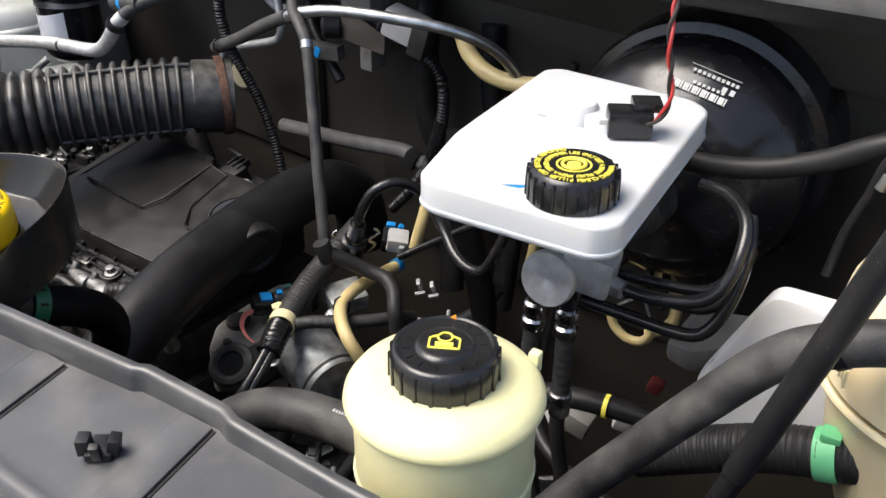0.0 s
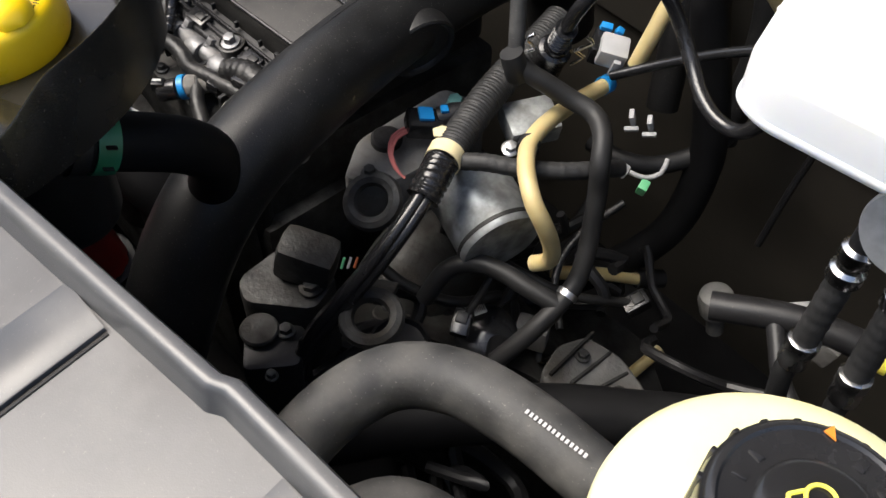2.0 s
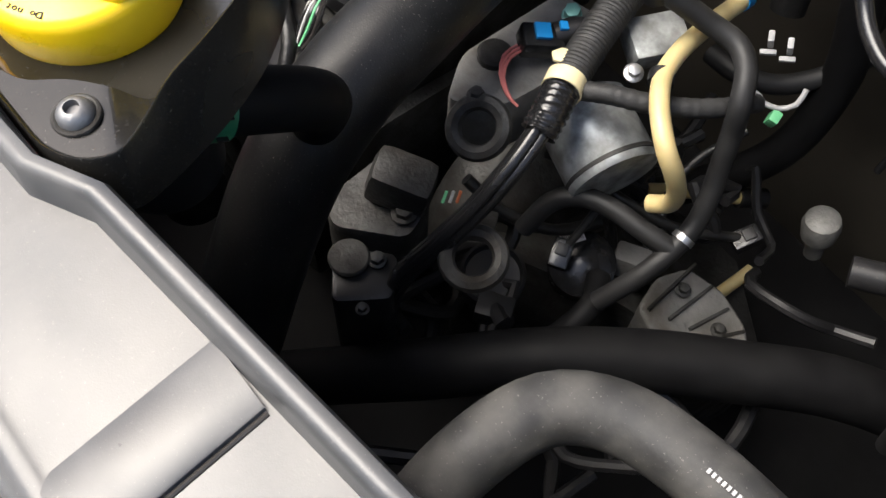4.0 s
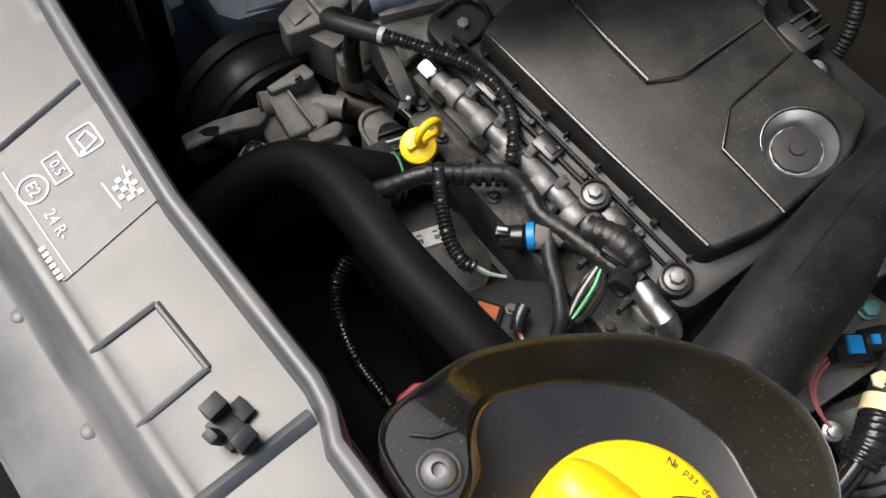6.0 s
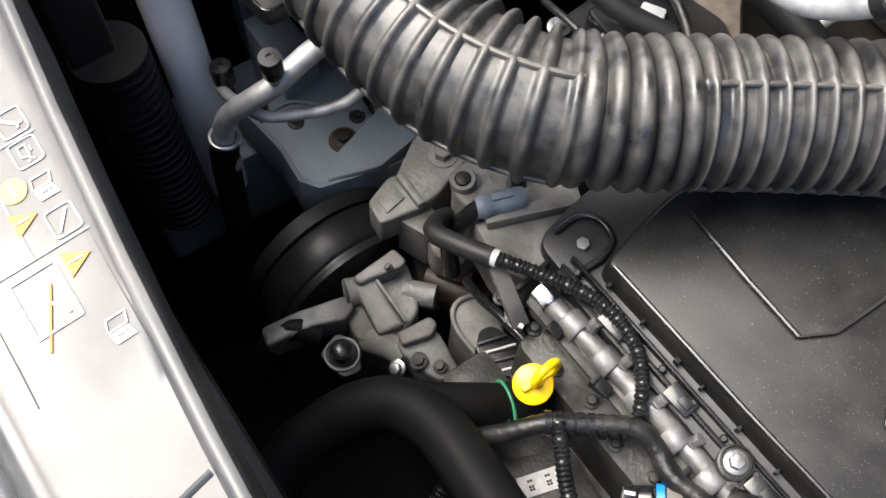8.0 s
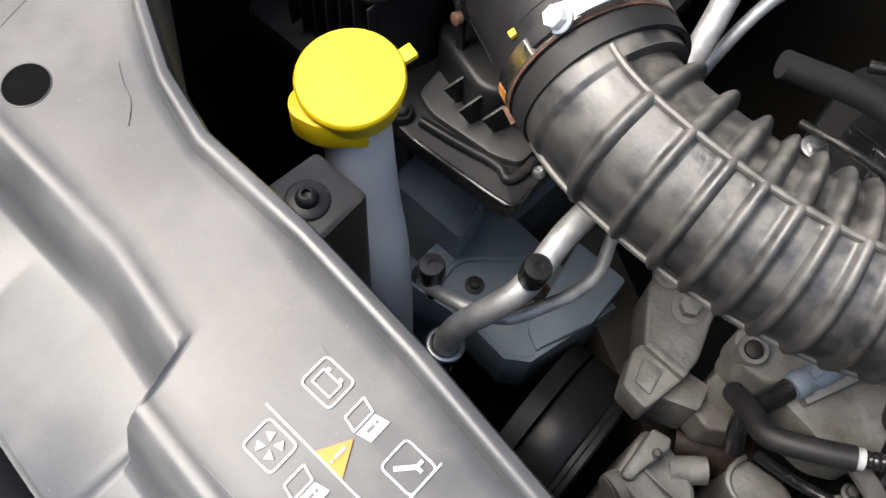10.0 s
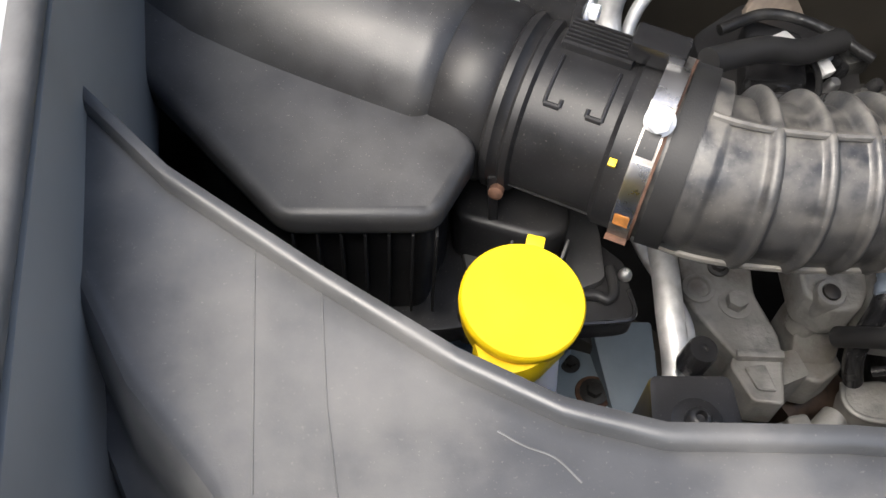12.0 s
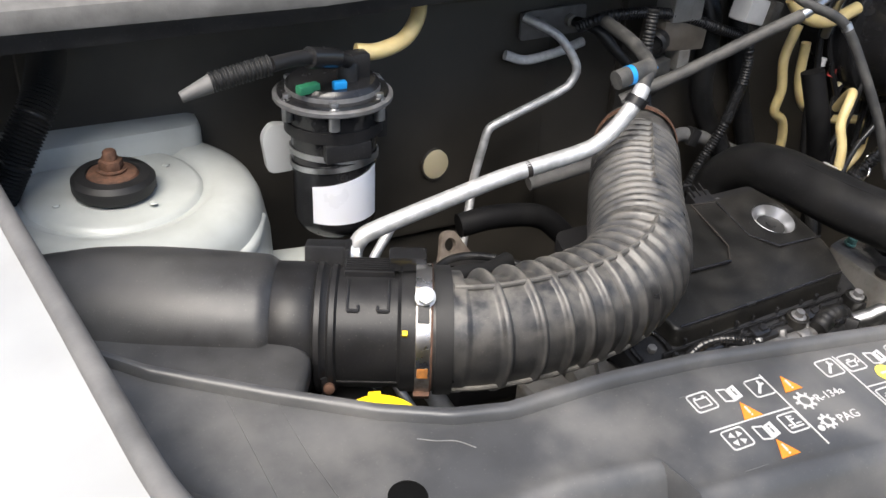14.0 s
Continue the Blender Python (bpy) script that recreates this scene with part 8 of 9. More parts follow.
for at_, r in (((0.168, 0.2455, 0.785), 0.0075), ((0.182, 0.209, 0.772), 0.0055), ((0.205, 0.178, 0.765), 0.004)):
    part("bolt", hexbolt(at_, (0, 0, 1), r, 0.006, r * 1.35), DARKALLOY, hs)
part("core_plug", lathe([(0.0155, 0), (0.0160, 0.003), (0.0145, 0.0045), (0.0, 0.005)], (0.168, 0.193, 0.772), (0, 0, 1), 32), DARKALLOY, hs)
inj = thing("pump_unit", (0.24, 0.36, 0.70), "black pump body with white barcode label", "pump")
part("body", lathe([(0.024, -0.05), (0.028, -0.03), (0.028, 0.012), (0.022, 0.016), (0.0, 0.017)], (0.262, 0.360, 0.705), (0.2, -0.3, 1), 32), GLOSS, inj)
m = Matrix.Translation((0.2425, 0.362, 0.727)) @ pose(0, 0, 0, 12, -8, 68)
lb = part("label", prism([(-0.010, -0.007), (0.010, -0.007), (0.010, 0.007), (-0.010, 0.007)], 0, 0.0008, 0, m), PRINT, inj, "white barcode label")
part("bars", merged(*[prism([(-0.008 + 0.0016 * i, -0.005), (-0.0073 + 0.0016 * i, -0.005), (-0.0073 + 0.0016 * i, 0.004), (-0.008 + 0.0016 * i, 0.004)], 0.0008, 0.0011, 0, m) for i in range(11)]), INK, lb)
part("cup", lathe([(0.026, -0.03), (0.027, 0.0), (0.024, 0.002), (0.022, -0.004), (0.0, -0.005)], (0.232, 0.285, 0.735), (0.1, -0.1, 1), 32), BLACK, inj)
part("plug", box((0.255, 0.268, 0.728), (0.030, 0.022, 0.020), 0.003, (0, 0, 35)), BLACK, inj)
part("pipe", tube([(0.285, 0.352, 0.73), (0.30, 0.33, 0.735), (0.30, 0.30, 0.72), (0.285, 0.275, 0.68)], 0.010, 14), DARKHOSE, inj)
fill = thing("lower_looms", (0.2, 0.28, 0.7), "tangle of dark cables and hoses low beside the gearbox", "wiring loom")
rng = random.Random(5)
for i in range(26):
    x, y, z = rng.uniform(0.13, 0.36), rng.uniform(0.2, 0.5), rng.uniform(0.62, 0.74)
    pts = [(x, y, z)]
    for k in range(4):
        x, y, z = x + rng.uniform(-0.04, 0.05), y + rng.uniform(-0.04, 0.05), z + rng.uniform(-0.03, 0.03)
        pts.append((x, y, z))
    part("cable", tube(pts, rng.uniform(0.003, 0.008), 8, 0.012), BLACK, fill)

# ---- bulkhead fittings ----
bp = thing("heater_pipe", (0.12, 0.72, 0.95), "worn black rubber heater pipe down the bulkhead", "pipe", "heater pipes")
part("pipe", tube([(0.10, 0.74, 1.13), (0.112, 0.715, 1.09), (0.116, 0.71, 1.04), (0.118, 0.71, 0.985), (0.130, 0.71, 0.945), (0.150, 0.71, 0.915), (0.175, 0.69, 0.86), (0.20, 0.66, 0.76)], 0.0165, 20), DUCT, bp)
bp = thing("heater_pipe", (0.2, 0.73, 0.9), "worn black rubber heater pipe beside the loom", "pipe", "heater pipes")
part("pipe", tube([(0.19, 0.745, 1.10), (0.20, 0.735, 1.02), (0.225, 0.73, 0.93), (0.25, 0.72, 0.85), (0.26, 0.69, 0.74)], 0.0150, 20), DUCT, bp)
wl = thing("white_rail", (0.05, 0.70, 0.9), "pale grey painted pipe rail low on the bulkhead", "pipe")
part("rail", tube([(-0.16, 0.715, 0.872), (-0.10, 0.71, 0.882), (0.0, 0.70, 0.900), (0.07, 0.70, 0.912), (0.10, 0.70, 0.912), (0.146, 0.70, 0.895), (0.20, 0.70, 0.868)], 0.0105, 16), COWL, wl)
part("clip", box((0.105, 0.695, 0.910), (0.018, 0.018, 0.026), 0.003, (0, 20, 0)), BLACK, wl)
va = thing("valve_block", (0.05, 0.70, 1.06), "brown-grey solenoid valve block on the bulkhead", "valve")
part("block", box((0.040, 0.70, 1.075), (0.075, 0.05, 0.042), 0.005, (0, 4, 0)), material("brown_plastic", (0.085, 0.072, 0.058), 0.6, bump=0.3, dust=0.2), va)
part("head", box((0.035, 0.69, 1.115), (0.05, 0.04, 0.04), 0.005), ALLOY, va)
part("nozzle", lathe([(0.015, 0), (0.016, 0.02), (0.012, 0.024), (0.010, 0.012), (0.0, 0.012)], (0.0, 0.68, 1.072), (-0.8, -0.6, 0), 22), BLACK, va)
part("foot", box((0.045, 0.69, 1.040), (0.02, 0.03, 0.03), 0.003), ALLOY, va)
part("plug", box((-0.015, 0.665, 1.040), (0.050, 0.018, 0.020), 0.003, (0, -4, 10)), GREYHOSE, va)
part("lock", box((-0.020, 0.6548, 1.040), (0.008, 0.002, 0.014), 0.0005, (0, 20, 10)), BLUE, va, "blue lock stripe")
un = thing("pipe_union", (-0.13, 0.755, 1.09), "pale plate with two pipe unions on the bulkhead", "pipe union")
part("plate", prism(rounded([(-0.175, -0.022), (-0.075, -0.018), (-0.075, 0.02), (-0.175, 0.016)], 0.006), 0, 0.006, 0.001, pose(0, 0.752, 1.09, 90, 0, 0)), COWL, un)
for x in (-0.15, -0.10):
    part("nut", hexbolt((x, 0.750, 1.09), (0, -1, 0), 0.010, 0.012, 0.013), ALLOY, un)
part("seal", tube([(-0.20, 0.74, 1.055), (-0.17, 0.735, 1.046), (-0.12, 0.735, 1.052), (-0.08, 0.74, 1.06)], 0.0065, 12), PRINT, un)
part("pipe", tube([(-0.10, 0.745, 1.09), (-0.08, 0.71, 1.085), (-0.06, 0.69, 1.06), (-0.03, 0.68, 1.03), (0.0, 0.675, 1.0)], 0.0075, 14), DUCT, un)
lm = thing("wiring_loom", (0.1, 0.68, 1.0), "black corrugated loom draped across the bulkhead", "wiring loom", "wiring looms")
part("conduit", sweep(spline([(-0.12, 0.70, 1.095), (-0.09, 0.68, 1.112), (-0.03, 0.678, 1.112), (0.03, 0.678, 1.102), (0.10, 0.678, 1.078), (0.150, 0.678, 1.060), (0.166, 0.678, 1.035), (0.165, 0.678, 0.985), (0.148, 0.678, 0.93), (0.118, 0.678, 0.878), (0.09, 0.67, 0.84)], 0.0020), corrugated(0.0072, 0.0046, 0.0007), 12), BLACK, lm)
part("tape", tube([(0.165, 0.678, 0.99), (0.150, 0.678, 0.935)], 0.0085, 12), GLOSS, lm)
lm = thing("wiring_loom", (-0.1, 0.62, 0.97), "ribbed black loom hanging down behind the cover", "wiring loom", "wiring looms")
part("conduit", sweep(spline([(-0.10, 0.58, 1.15), (-0.105, 0.575, 1.10), (-0.095, 0.578, 1.05), (-0.070, 0.59, 0.99), (-0.045, 0.59, 0.935), (-0.025, 0.58, 0.885), (-0.02, 0.56, 0.85)], 0.0018), corrugated(0.0065, 0.0042, 0.0007), 12), RUBBER, lm)
hp = thing("brake_servo_pipe", (0.1, 0.62, 1.07), "dull grey rubber pipe with metal end across the bulkhead", "pipe")
part("pipe", tube([(-0.128, 0.5805, 1.042), (-0.113, 0.5745, 1.050), (-0.05, 0.556, 1.080), (0.02, 0.535, 1.118), (0.074, 0.520, 1.144)], 0.0075, 16), GREYHOSE, hp)
part("metal", tube([(0.072, 0.5205, 1.143), (0.090, 0.520, 1.151), (0.13, 0.535, 1.158), (0.19, 0.56, 1.156), (0.245, 0.60, 1.142), (0.275, 0.64, 1.11), (0.30, 0.67, 1.05)], 0.0062, 16), STEEL, hp)
part("tie", ring((-0.112, 0.5745, 1.0505), (0.85, -0.25, 0.4), 0.0088, 0.0012, 24, 6), BLACK, hp)
yt = thing("amber_hose", (0.3, 0.70, 0.92), "amber plastic tubes hanging on the bulkhead", "hose")
part("tube", tube([(0.275, 0.70, 1.06), (0.262, 0.70, 1.01), (0.272, 0.70, 0.96), (0.268, 0.70, 0.925), (0.290, 0.70, 0.905), (0.300, 0.70, 0.87), (0.295, 0.70, 0.82)], 0.0075, 14), TUBE, yt)
part("tube", tube([(0.300, 0.70, 1.03), (0.305, 0.70, 0.97), (0.325, 0.70, 0.93), (0.362, 0.70, 0.905), (0.41, 0.70, 0.89), (0.46, 0.70, 0.882), (0.488, 0.70, 0.862), (0.492, 0.70, 0.82), (0.465, 0.70, 0.79)], 0.0075, 14), TUBE, yt)
yt2 = thing("amber_hose", (0.25, 0.66, 1.08), "short amber hose bend high on the bulkhead", "hose")
part("tube", tube([(0.205, 0.66, 1.115), (0.218, 0.655, 1.098), (0.245, 0.65, 1.084), (0.275, 0.65, 1.080), (0.305, 0.655, 1.082), (0.34, 0.66, 1.09)], 0.0095, 16), TUBE, yt2)
yt3 = thing("amber_hose", (-0.36, 0.66, 1.12), "amber hose bend above the fuel filter", "hose")
part("tube", tube([(FX + 0.030, FY + 0.01, 1.13), (FX + 0.055, FY + 0.01, 1.128), (FX + 0.09, FY + 0.02, 1.135), (FX + 0.115, FY + 0.04, 1.155), (FX + 0.12, FY + 0.06, 1.18)], 0.0088, 16), TUBE, yt3)
tg = thing("engine_loom", (0.4, 0.69, 0.98), "bundle of black and white taped cables by the servo", "wiring loom", "wiring looms")
rng = random.Random(9)
for k in range(6):
    x = 0.330 + 0.028 * k
    part("cable", tube([(x, 0.70, 1.10), (x - 0.01 + rng.uniform(-0.01, 0.01), 0.692, 1.04), (x + rng.uniform(-0.02, 0.02), 0.688, 0.98), (x + 0.012 + rng.uniform(-0.02, 0.02), 0.69, 0.92), (x + rng.uniform(-0.02, 0.02), 0.69, 0.84)], 0.0052, 10), GLOSS if k % 3 else BLACK, tg)
    part("tag", band((x + 0.002, 0.690, 1.0 - 0.02 * (k % 3)), (0.1, 0, 1), 0.0056, 0.012, 0.0008, 18), (PRINT, RED, TAPE)[k % 3], tg)
wc = thing("relay_box", (0.13, 0.66, 1.11), "pale grey plastic relay housing high on the bulkhead", "relay")
part("shell", box((0.128, 0.655, 1.108), (0.05, 0.03, 0.034), 0.004, (0, 15, 10)), GREYCONN, wc)
part("cap", box((0.155, 0.65, 1.100), (0.022, 0.026, 0.040), 0.003, (0, 15, 10)), DARKALLOY, wc)
hd = thing("bulkhead_hole", (-0.287, 0.755, 0.907), "round pale grommet in the bulkhead", "grommet")
part("disc", lathe([(0.022, 0), (0.0225, 0.003), (0.019, 0.004), (0.017, 0.001), (0.0, 0.001)], (-0.287, 0.762, 0.907), (0, -1, 0.15), 32), COWL, hd)
lv = thing("side_hose", (-0.86, 0.45, 1.0), "ribbed black conduit rising beside the wing", "conduit")
part("conduit", sweep(spline([(-0.86, 0.50, 0.98), (-0.845, 0.53, 1.05), (-0.83, 0.57, 1.11), (-0.82, 0.62, 1.16)], 0.002), corrugated(0.022, 0.012, 0.0025), 20), RUBBER, lv)

# pale plug and ribs on the bulkhead
plug = thing("bulkhead_plug", (-0.288, 0.764, 0.907), "pale oval blanking plug in the bulkhead", "plug")
part("disc", lathe([(0.021, -0.004), (0.021, 0.001), (0.019, 0.0022), (0.0, 0.0024)], (-0.288, 0.7535, 0.907), (0.15, -1, 0.1), 32), TANKY, plug)
part("rim", ring((-0.288, 0.7535, 0.907), (0.15, -1, 0.1), 0.0215, 0.0018, 36, 8), BULK, plug)


# ---- printed labels on the front panel ----
def dec(polys, mat, name, parent, label="", lift=0.0):
    bms = [prism(p, lambda x, y: panel_z(x, y) + 0.0002 + lift, lambda x, y: panel_z(x, y) + 0.0008 + lift, 0) for p in polys]
    return part(name, merged(*bms), mat, parent, label, smooth=0)


def bar(a, b, w):
    a, b = Vector(a), Vector(b)
    n = Vector((-(b - a).y, (b - a).x)).normalized() * w / 2
    return [tuple(a + n), tuple(a - n), tuple(b - n), tuple(b + n)]


def outline(poly, w):
    return [bar(poly[i], poly[(i + 1) % len(poly)], w) for i in range(len(poly))]


def square(x, y, s=0.0074):
    return rounded([(x - s, y - s * 0.9), (x + s, y - s * 0.9), (x + s, y + s * 0.9), (x - s, y + s * 0.9)], 0.0022, 3)


def disc(x, y, r, k=20):
    return [(x + r * math.cos(2 * math.pi * i / k), y + r * math.sin(2 * math.pi * i / k)) for i in range(k)]


def triangle(x, y, s=0.0068):
    return [(x - s, y - s * 0.75), (x + s, y - s * 0.75), (x, y + s * 1.05)]


W1 = 0.0008
sticker = thing("service_label", (-0.38, 0.02, panel_z(-0.38, 0.02)), "printed service sticker with white symbols and orange triangles", "sticker")
lines = [bar((-0.478, 0.0235), (-0.418, 0.0225), W1), bar((-0.4175, -0.007), (-0.4175, 0.0505), W1), bar((-0.3578, -0.009), (-0.3578, 0.0485), W1),
         bar((-0.357, 0.0200), (-0.298, 0.0190), W1), bar((-0.2975, -0.009), (-0.2975, 0.0470), W1)]
for line in lines:
    dec([line], PRINT, "rule", sticker)
dec([bar((-0.478, 0.0510), (-0.235, 0.0440), 0.0003), bar((-0.478, -0.006), (-0.235, -0.0095), 0.0003)], LABEL, "edge", sticker)
for x, y in ((-0.467, 0.0437), (-0.425, 0.0417), (-0.466, 0.0142), (-0.4256, 0.0128), (-0.3676, 0.0411), (-0.349, 0.0402), (-0.3075, 0.0390), (-0.3480, 0.0095)):
    dec(outline(square(x, y), W1), PRINT, "frame", sticker)
for x, y in ((-0.447, 0.043), (-0.446, 0.0122), (-0.328, 0.0392), (-0.2465, 0.0360)):
    pg = [[(x - 0.0065, y - 0.004), (x - 0.0005, y - 0.0055), (x - 0.0005, y + 0.0040), (x - 0.0065, y + 0.0055)], [(x + 0.0005, y - 0.0055), (x + 0.0065, y - 0.004), (x + 0.0065, y + 0.0055), (x + 0.0005, y + 0.0040)]]
    dec(outline(pg[0], W1) + [pg[1]], PRINT, "book", sticker)
    dec([bar((x + 0.003, y - 0.0025), (x + 0.003, y + 0.001), 0.0010), bar((x + 0.003, y + 0.0018), (x + 0.003, y + 0.003), 0.0010)], LABEL, "mark", sticker, lift=0.0005)
for x, y in ((-0.446, 0.0285), (-0.4455, -0.0015), (-0.4055, 0.0380), (-0.3175, 0.0235), (-0.2865, 0.0350)):
    dec([triangle(x, y)], ORANGE, "triangle", sticker, "orange warning triangle")
    dec([bar((x, y - 0.002), (x, y + 0.003), 0.0011), disc(x, y - 0.0035, 0.0006, 8)], PRINT, "mark", sticker, lift=0.0006)
dec([disc(-0.334, 0.0262, 0.0066, 24)], YPRINT, "lamp", sticker, "yellow round lamp symbol")
dec([bar((-0.338, 0.0262), (-0.330, 0.0262), 0.0014)], PRINT, "mark", sticker, lift=0.0006)
# spanners
for x, y in ((-0.425, 0.0417), (-0.3676, 0.0411)):
    dec([bar((x - 0.0035, y - 0.0040), (x + 0.002, y + 0.0020), 0.0018), bar((x + 0.002, y + 0.0020), (x + 0.0045, y + 0.0020), 0.0014), bar((x + 0.002, y + 0.0020), (x + 0.0020, y + 0.0050), 0.0014)], PRINT, "spanner", sticker)
# battery
x, y = -0.467, 0.0437
dec(outline([(x - 0.0045, y - 0.0035), (x + 0.0045, y - 0.0035), (x + 0.0045, y + 0.0025), (x - 0.0045, y + 0.0025)], 0.0007) + [bar((x - 0.003, y + 0.003), (x - 0.003, y + 0.0042), 0.0016), bar((x + 0.003, y + 0.003), (x + 0.003, y + 0.0042), 0.0016)], PRINT, "battery", sticker)
# fan blades
x, y = -0.466, 0.0142
dec([[(x + 0.0012 * math.cos(a), y + 0.0012 * math.sin(a)), (x + 0.005 * math.cos(a - 0.45), y + 0.005 * math.sin(a - 0.45)), (x + 0.0052 * math.cos(a + 0.3), y + 0.0052 * math.sin(a + 0.3))] for a in (0.8, 2.37, 3.94, 5.51)], PRINT, "fan", sticker)
# thermometer over waves
x, y = -0.4256, 0.0128
dec([bar((x - 0.001, y - 0.003), (x - 0.001, y + 0.005), 0.0014), bar((x - 0.001, y + 0.0040), (x + 0.002, y + 0.0040), 0.0008), bar((x - 0.001, y + 0.0020), (x + 0.002, y + 0.0020), 0.0008), bar((x - 0.005, y - 0.0035), (x + 0.005, y - 0.0035), 0.0010), bar((x - 0.005, y - 0.0015), (x - 0.0025, y - 0.0015), 0.0008), bar((x + 0.001, y - 0.0015), (x + 0.005, y - 0.0015), 0.0008)], PRINT, "thermometer", sticker)
# oil cans and dipstick
for x, y in ((-0.349, 0.0402), (-0.3480, 0.0095)):
    dec(outline([(x - 0.004, y - 0.003), (x + 0.002, y - 0.003), (x + 0.003, y + 0.001), (x - 0.004, y + 0.001)], 0.0008) + [bar((x + 0.002, y - 0.001), (x + 0.0055, y + 0.0025), 0.0008), bar((x - 0.0025, y + 0.0025), (x + 0.0005, y + 0.0025), 0.0008), disc(x + 0.0052, y - 0.0005, 0.0008, 8)], PRINT, "oil_can", sticker)
dec([bar((-0.3125, 0.0425), (-0.3025, 0.0350), 0.0014)], PRINT, "dipstick_mark", sticker)
# snowflake wheels
for x, y, r in ((-0.4055, 0.0237, 0.0042), (-0.4047, 0.0064, 0.0034)):
    dec([bar((x + r * math.cos(a), y + r * math.sin(a)), (x + r * 1.65 * math.cos(a), y + r * 1.65 * math.sin(a)), 0.0015) for a in [i * math.pi / 4 for i in range(8)]] + outline(disc(x, y, r, 14), 0.0014), PRINT, "wheel", sticker)
dec([disc(-0.4125, 0.0035, 0.0022, 10)], PRINT, "drop", sticker)


def panel_text(text, x, y, size, name, parent, turn=0.0):
    m = pose(x, y, panel_z(x, y) + 0.0005, math.degrees(math.atan(0.11)), 0, turn)
    part(name, lettering(text, m, size, 0.0002), PRINT, parent, smooth=0)


panel_text("R-134a", -0.3865, 0.0232, 0.0078, "text", sticker)
panel_text("PAG", -0.3885, 0.0056, 0.0085, "text", sticker)
dec([bar((-0.333 + 0.0036 * i, -0.0005), (-0.333 + 0.0036 * i, 0.0040), 0.0026) for i in range(6)], PRINT, "print_bar", sticker)
dec(outline([(-0.292, 0.004), (-0.262, 0.004), (-0.262, 0.026), (-0.292, 0.026)], 0.0010) + [bar((-0.288, 0.008), (-0.266, 0.022), 0.0012)], PRINT, "print_bar", sticker)
dec([bar((-0.283, 0.020), (-0.254, 0.006), 0.0011)], ORANGE, "strike", sticker)

film = thing("emission_label", (-0.115, 0.005, panel_z(-0.115, 0.005)), "dark film sticker with white approval marks", "sticker")
dec([rounded([(-0.152, 0.042), (-0.089, 0.037), (-0.080, -0.018), (-0.146, -0.020)], 0.002, 3)], LABEL, "film", film)
dec(outline(square(-0.137, 0.0245, 0.0072), 0.0010), PRINT, "frame", film, lift=0.0006)
dec(outline([(-0.141, 0.027), (-0.134, 0.029), (-0.132, 0.022), (-0.139, 0.021)], 0.0010) + [disc(-0.1315, 0.0205, 0.0014, 8)], PRINT, "symbol", film, lift=0.0006)
dec(outline([(-0.1395, 0.0025), (-0.1245, 0.0025), (-0.1245, 0.0110), (-0.1395, 0.0110)], 0.0008), PRINT, "frame", film, lift=0.0006)
dec(outline(disc(-0.1290, -0.0075, 0.0072, 24), 0.0010), PRINT, "circle", film, lift=0.0006)
dec([[(-0.1085 + 0.0028 * i - 0.0013, 0.0235 + 0.0028 * j - 0.0013), (-0.1085 + 0.0028 * i + 0.0013, 0.0235 + 0.0028 * j - 0.0013), (-0.1085 + 0.0028 * i + 0.0013, 0.0235 + 0.0028 * j + 0.0013), (-0.1085 + 0.0028 * i - 0.0013, 0.0235 + 0.0028 * j + 0.0013)] for i in range(5) for j in range(4) if (i + j) % 2] + [bar((-0.114, 0.0320), (-0.096, 0.0280), 0.0009), bar((-0.112, 0.0195), (-0.095, 0.0205), 0.0009)], PRINT, "catalyst", film, lift=0.0006)
dec([bar((-0.146, -0.0145), (-0.081, -0.0130), 0.0006)], PRINT, "rule", film, lift=0.0006)
dec([bar((-0.101 + 0.0034 * i, -0.0180), (-0.0988 + 0.0034 * i, -0.0180), 0.0030) for i in range(6)], PRINT, "print_bar", film, lift=0.0006)
for txt, x, y, s in (("0,5", -0.132, 0.0068, 0.0072), ("E2", -0.1290, -0.0075, 0.0080), ("24 R-", -0.1065, -0.0070, 0.0078)):
    m = pose(x, y, panel_z(x, y) + 0.0012, math.degrees(math.atan(0.11)), 0, 0)
    part("text", lettering(txt, m, s, 0.0002), PRINT, film, smooth=0)

# ---- print on the oil cap ----
CAPTOP = (CAPAT[0] + 0.0005, CAPAT[1] - 0.0012, CAPAT[2] + 0.0251)
txt = round_lettering("Ne pas depasser le niveau maxi", CAPTOP, AX, 0.0335, 0.0042, 92, -112)
part("print", txt, INK, oil_cap, "small dark lettering")
txt = round_lettering("Do not exceed the max level", CAPTOP, AX, 0.0335, 0.0042, 292, -112)
part("print", txt, INK, oil_cap, "small dark lettering")
m = frame_of(CAPTOP, AX) @ pose(0.0115, 0.0200, 0, 0, 0, -62)
mark = [m @ Vector((0.0055 * x, 0.0055 * y, 0.0003)) for x, y in rounded([(-1, -1), (1, -1), (1, 1), (-1, 1)], 0.4, 3)]
can = [m @ Vector((0.0055 * x, 0.0055 * y, 0.0003)) for x, y in ((-0.6, -0.4), (0.2, -0.4), (0.3, 0.05), (0.8, 0.45), (0.2, 0.25), (-0.6, 0.25), (-0.6, -0.4))]
part("symbol", merged(sweep(mark + mark[:1], 0.0003, 6), sweep(can, 0.0003, 6)), INK, oil_cap, "thin oil can symbol in a frame")

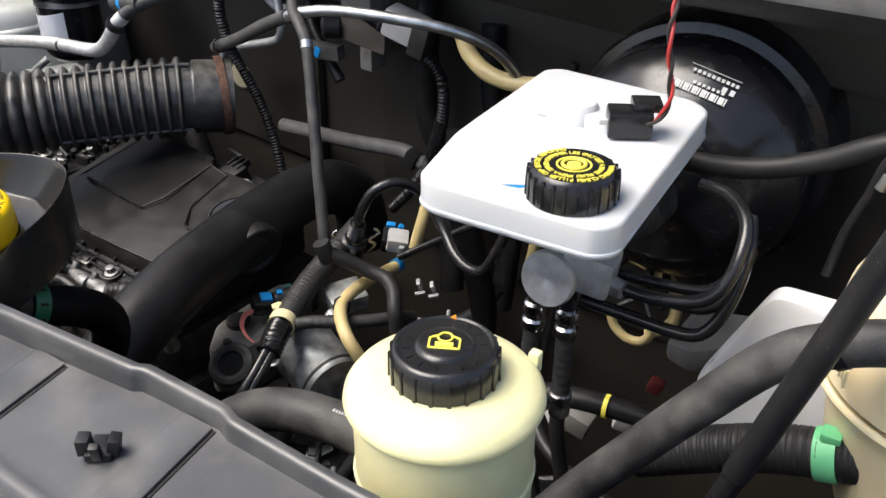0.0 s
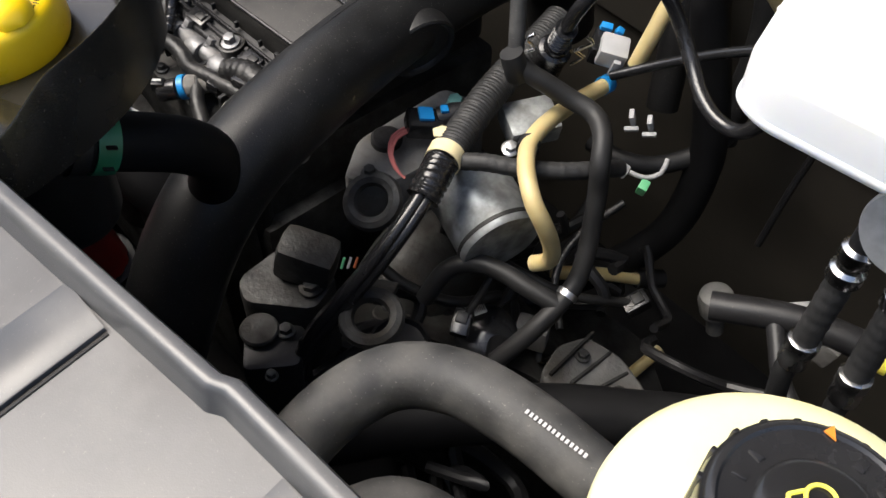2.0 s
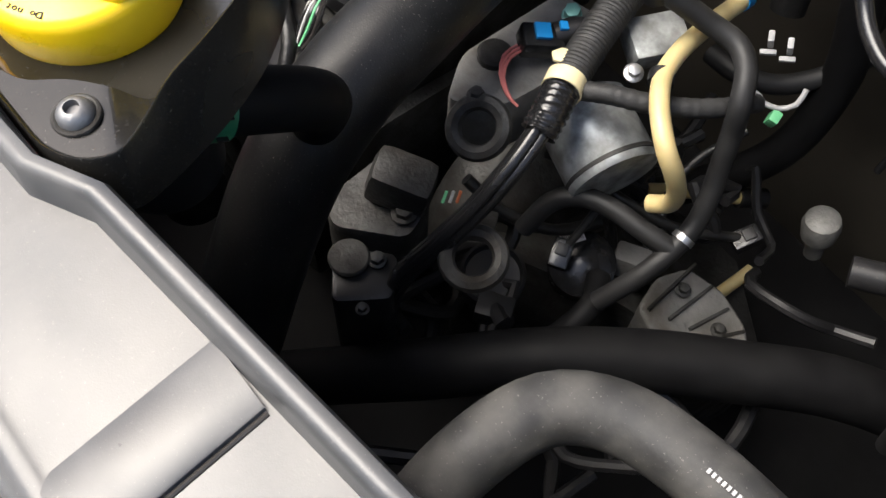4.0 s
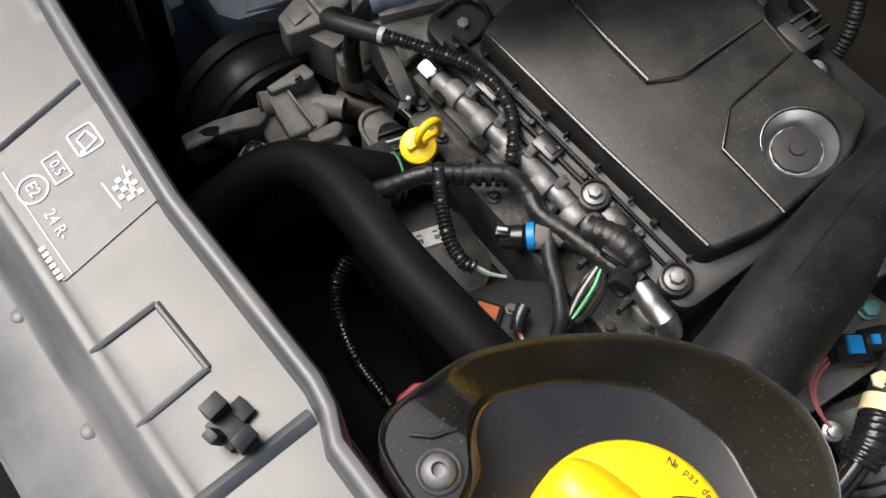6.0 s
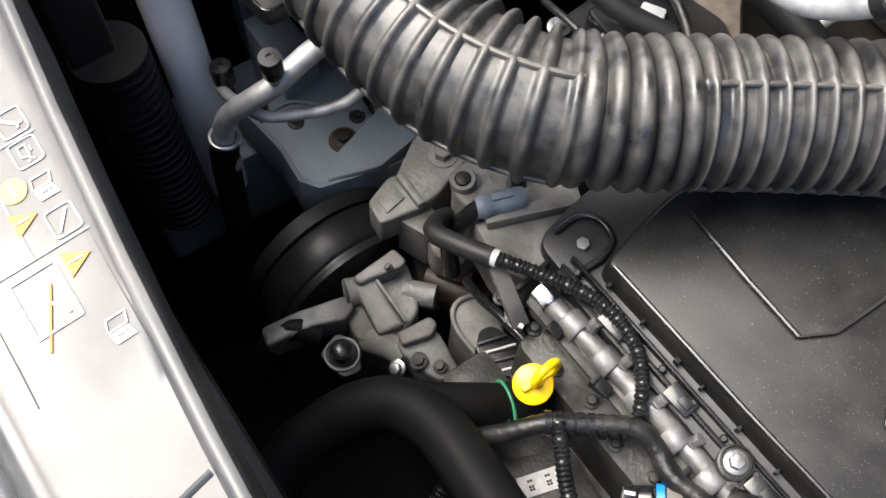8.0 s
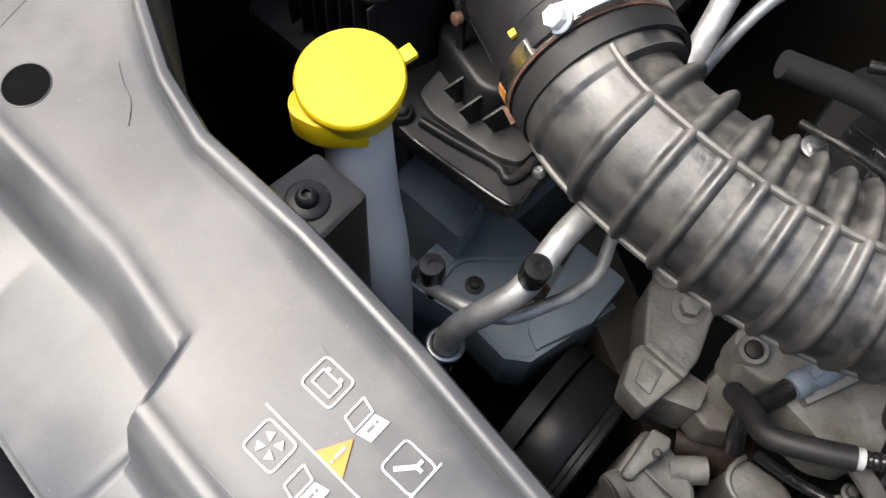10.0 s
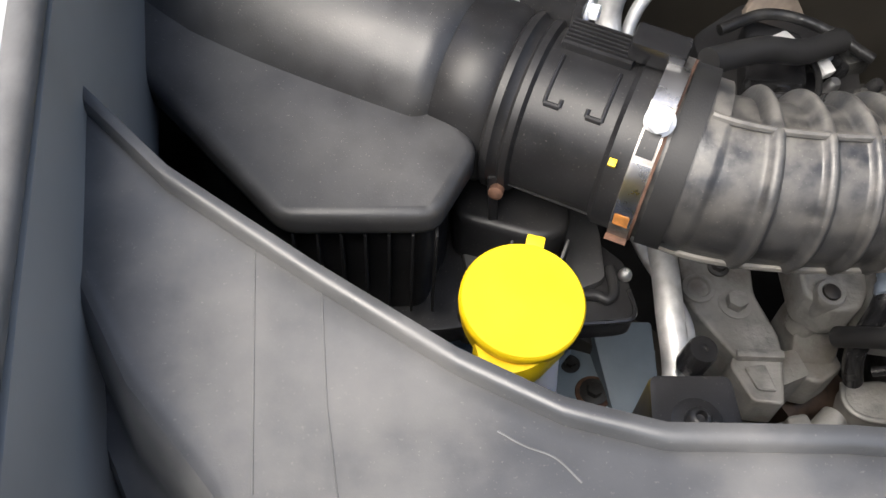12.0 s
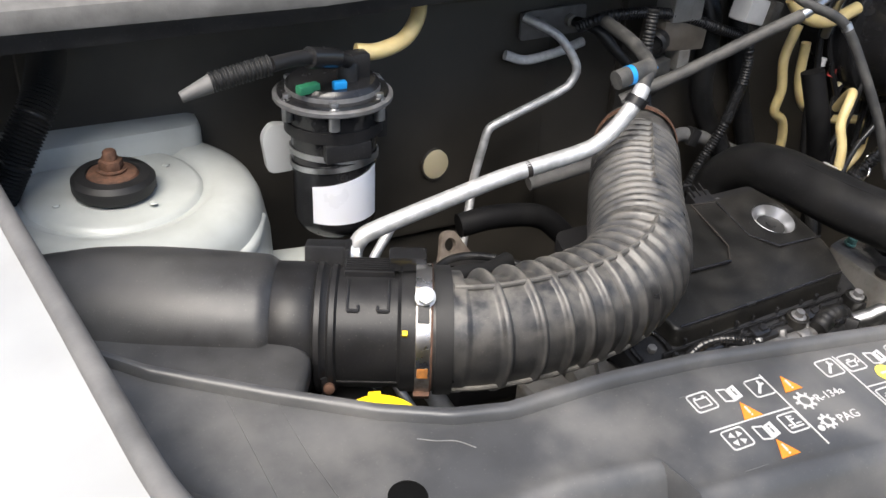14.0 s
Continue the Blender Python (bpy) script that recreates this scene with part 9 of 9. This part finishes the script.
# ---- clips, rivets and hollows on the panel ----
def panel_clip(x, y, turn, s=1.0):
    c = thing("panel_clip", (x, y, panel_z(x, y)), "broken black plastic clip stuck on the panel", "clip", "panel clips")
    z = panel_z(x, y)
    m = pose(x, y, z, 0, 0, turn)

    def piece(name, at, size, turnz=(0, 0, 0)):
        bm = box(at, size, 0.0010, turnz)
        bm.transform(m)
        part(name, bm, BLACK, c)
    piece("base", (0, 0, 0.003 * s), (0.016 * s, 0.012 * s, 0.006 * s))
    piece("wing", (-0.009 * s, 0.002, 0.008 * s), (0.008 * s, 0.010 * s, 0.012 * s))
    piece("wing", (0.009 * s, 0.001, 0.008 * s), (0.007 * s, 0.010 * s, 0.013 * s), (0, 12, 0))
    piece("latch", (0, -0.006 * s, 0.009 * s), (0.006 * s, 0.005 * s, 0.014 * s), (15, 0, 0))
    piece("tongue", (-0.002 * s, 0.008 * s, 0.004 * s), (0.010 * s, 0.010 * s, 0.003 * s))


panel_clip(0.022, 0.006, 12)
panel_clip(0.424, 0.027, 40, 0.9)
for i, (x, y) in enumerate(((0.217, 0.0145), (0.184, 0.034), (0.083, 0.0105))):
    part("stud", lathe([(0.0058, -0.001), (0.0058, 0.0007), (0.0052, 0.0012), (0.0, 0.0014)], (x, y, panel_z(x, y)), (0, -0.11, 1), 24), PANEL, front_panel)
for x, y in ((0.307, -0.030), (0.278, -0.031), (0.249, -0.031), (0.219, -0.029), (0.197, -0.036), (0.072, -0.041), (0.034, -0.042), (-0.03, -0.045), (-0.10, -0.045)):
    z = panel_z(x, lerp_table(FRONT, x)) - 0.0395
    part("rivet", lathe([(0.0046, -0.001), (0.0046, 0.0012), (0.0036, 0.002), (0.0, 0.0022)], (x, y, z), (0, 0, 1), 20), PANEL, front_panel)
# raised frame round the shallow hollow
for a, b in (((-0.046, 0.010), (-0.007, 0.013)), ((-0.046, 0.010), (-0.044, -0.024)), ((-0.007, 0.013), (-0.004, -0.024))):
    pa, pb = Vector((*a, panel_z(*a))), Vector((*b, panel_z(*b)))
    part("frame_rib", sweep([pa, pb], 0.0018, 8), PANEL, front_panel)
# lifting hole at the wing end, its shade painted as a black disc
part("hole_edge", ring((-0.651, 0.048, panel_z(-0.651, 0.048)), (0, -0.11, 1), 0.0104, 0.0005, 36, 8), PANEL, front_panel)
part("hole", lathe([(0.0104, 0.0002), (0.0102, 0.0006), (0.0, 0.0007)], (-0.651, 0.048, panel_z(-0.651, 0.048)), (0, -0.11, 1), 36), HOLESHADE, front_panel, "black disc painted as the shade in an open hole")
for pts in (((-0.717, 0.148), (-0.714, 0.11), (-0.710, 0.060)), ((-0.692, 0.133), (-0.688, 0.09), (-0.682, 0.054))):
    part("mould_line", sweep([Vector((x, y, panel_z(x, y))) for x, y in pts], 0.0003, 6), PANEL, front_panel)
part("scratch", sweep(spline([(x, y, panel_z(x, y) + 0.0002) for x, y in ((-0.631, 0.081), (-0.622, 0.076), (-0.612, 0.072), (-0.604, 0.064))], 0.002), 0.0004, 5), LABEL, front_panel, "pale scratch")
# latch opening and bumper in front
bump = thing("bumper", (0, -0.16, 0.8), "silver-grey bumper skin below the front panel", "bumper", kind="structure")
part("skin", prism([(-0.80, 0.02), (-0.70, -0.06), (-0.40, -0.105), (0.0, -0.115), (0.40, -0.10), (0.80, -0.05), (0.85, -0.16), (0.0, -0.24), (-0.85, -0.16)], 0.45, lambda x, y: 1.005 - 0.15 * abs(y + 0.11), 0.01), PAINT, bump)
latch = thing("bonnet_latch", (-0.40, -0.06, 1.03), "black bonnet latch with a pale hook", "latch")
part("plate", box((-0.395, -0.075, 1.030), (0.10, 0.035, 0.030), 0.004, (0, 0, -3)), BLACK, latch)
part("hook", ring((-0.363, -0.075, 1.052), (0.3, -0.3, 1), 0.012, 0.004, 28, 8), STEEL, latch)
part("boss", lathe([(0.012, -0.02), (0.012, 0.004), (0.009, 0.006), (0.008, -0.002), (0.0, -0.002)], (-0.350, -0.066, 1.05), (0, 0, 1), 24), BLACK, latch)
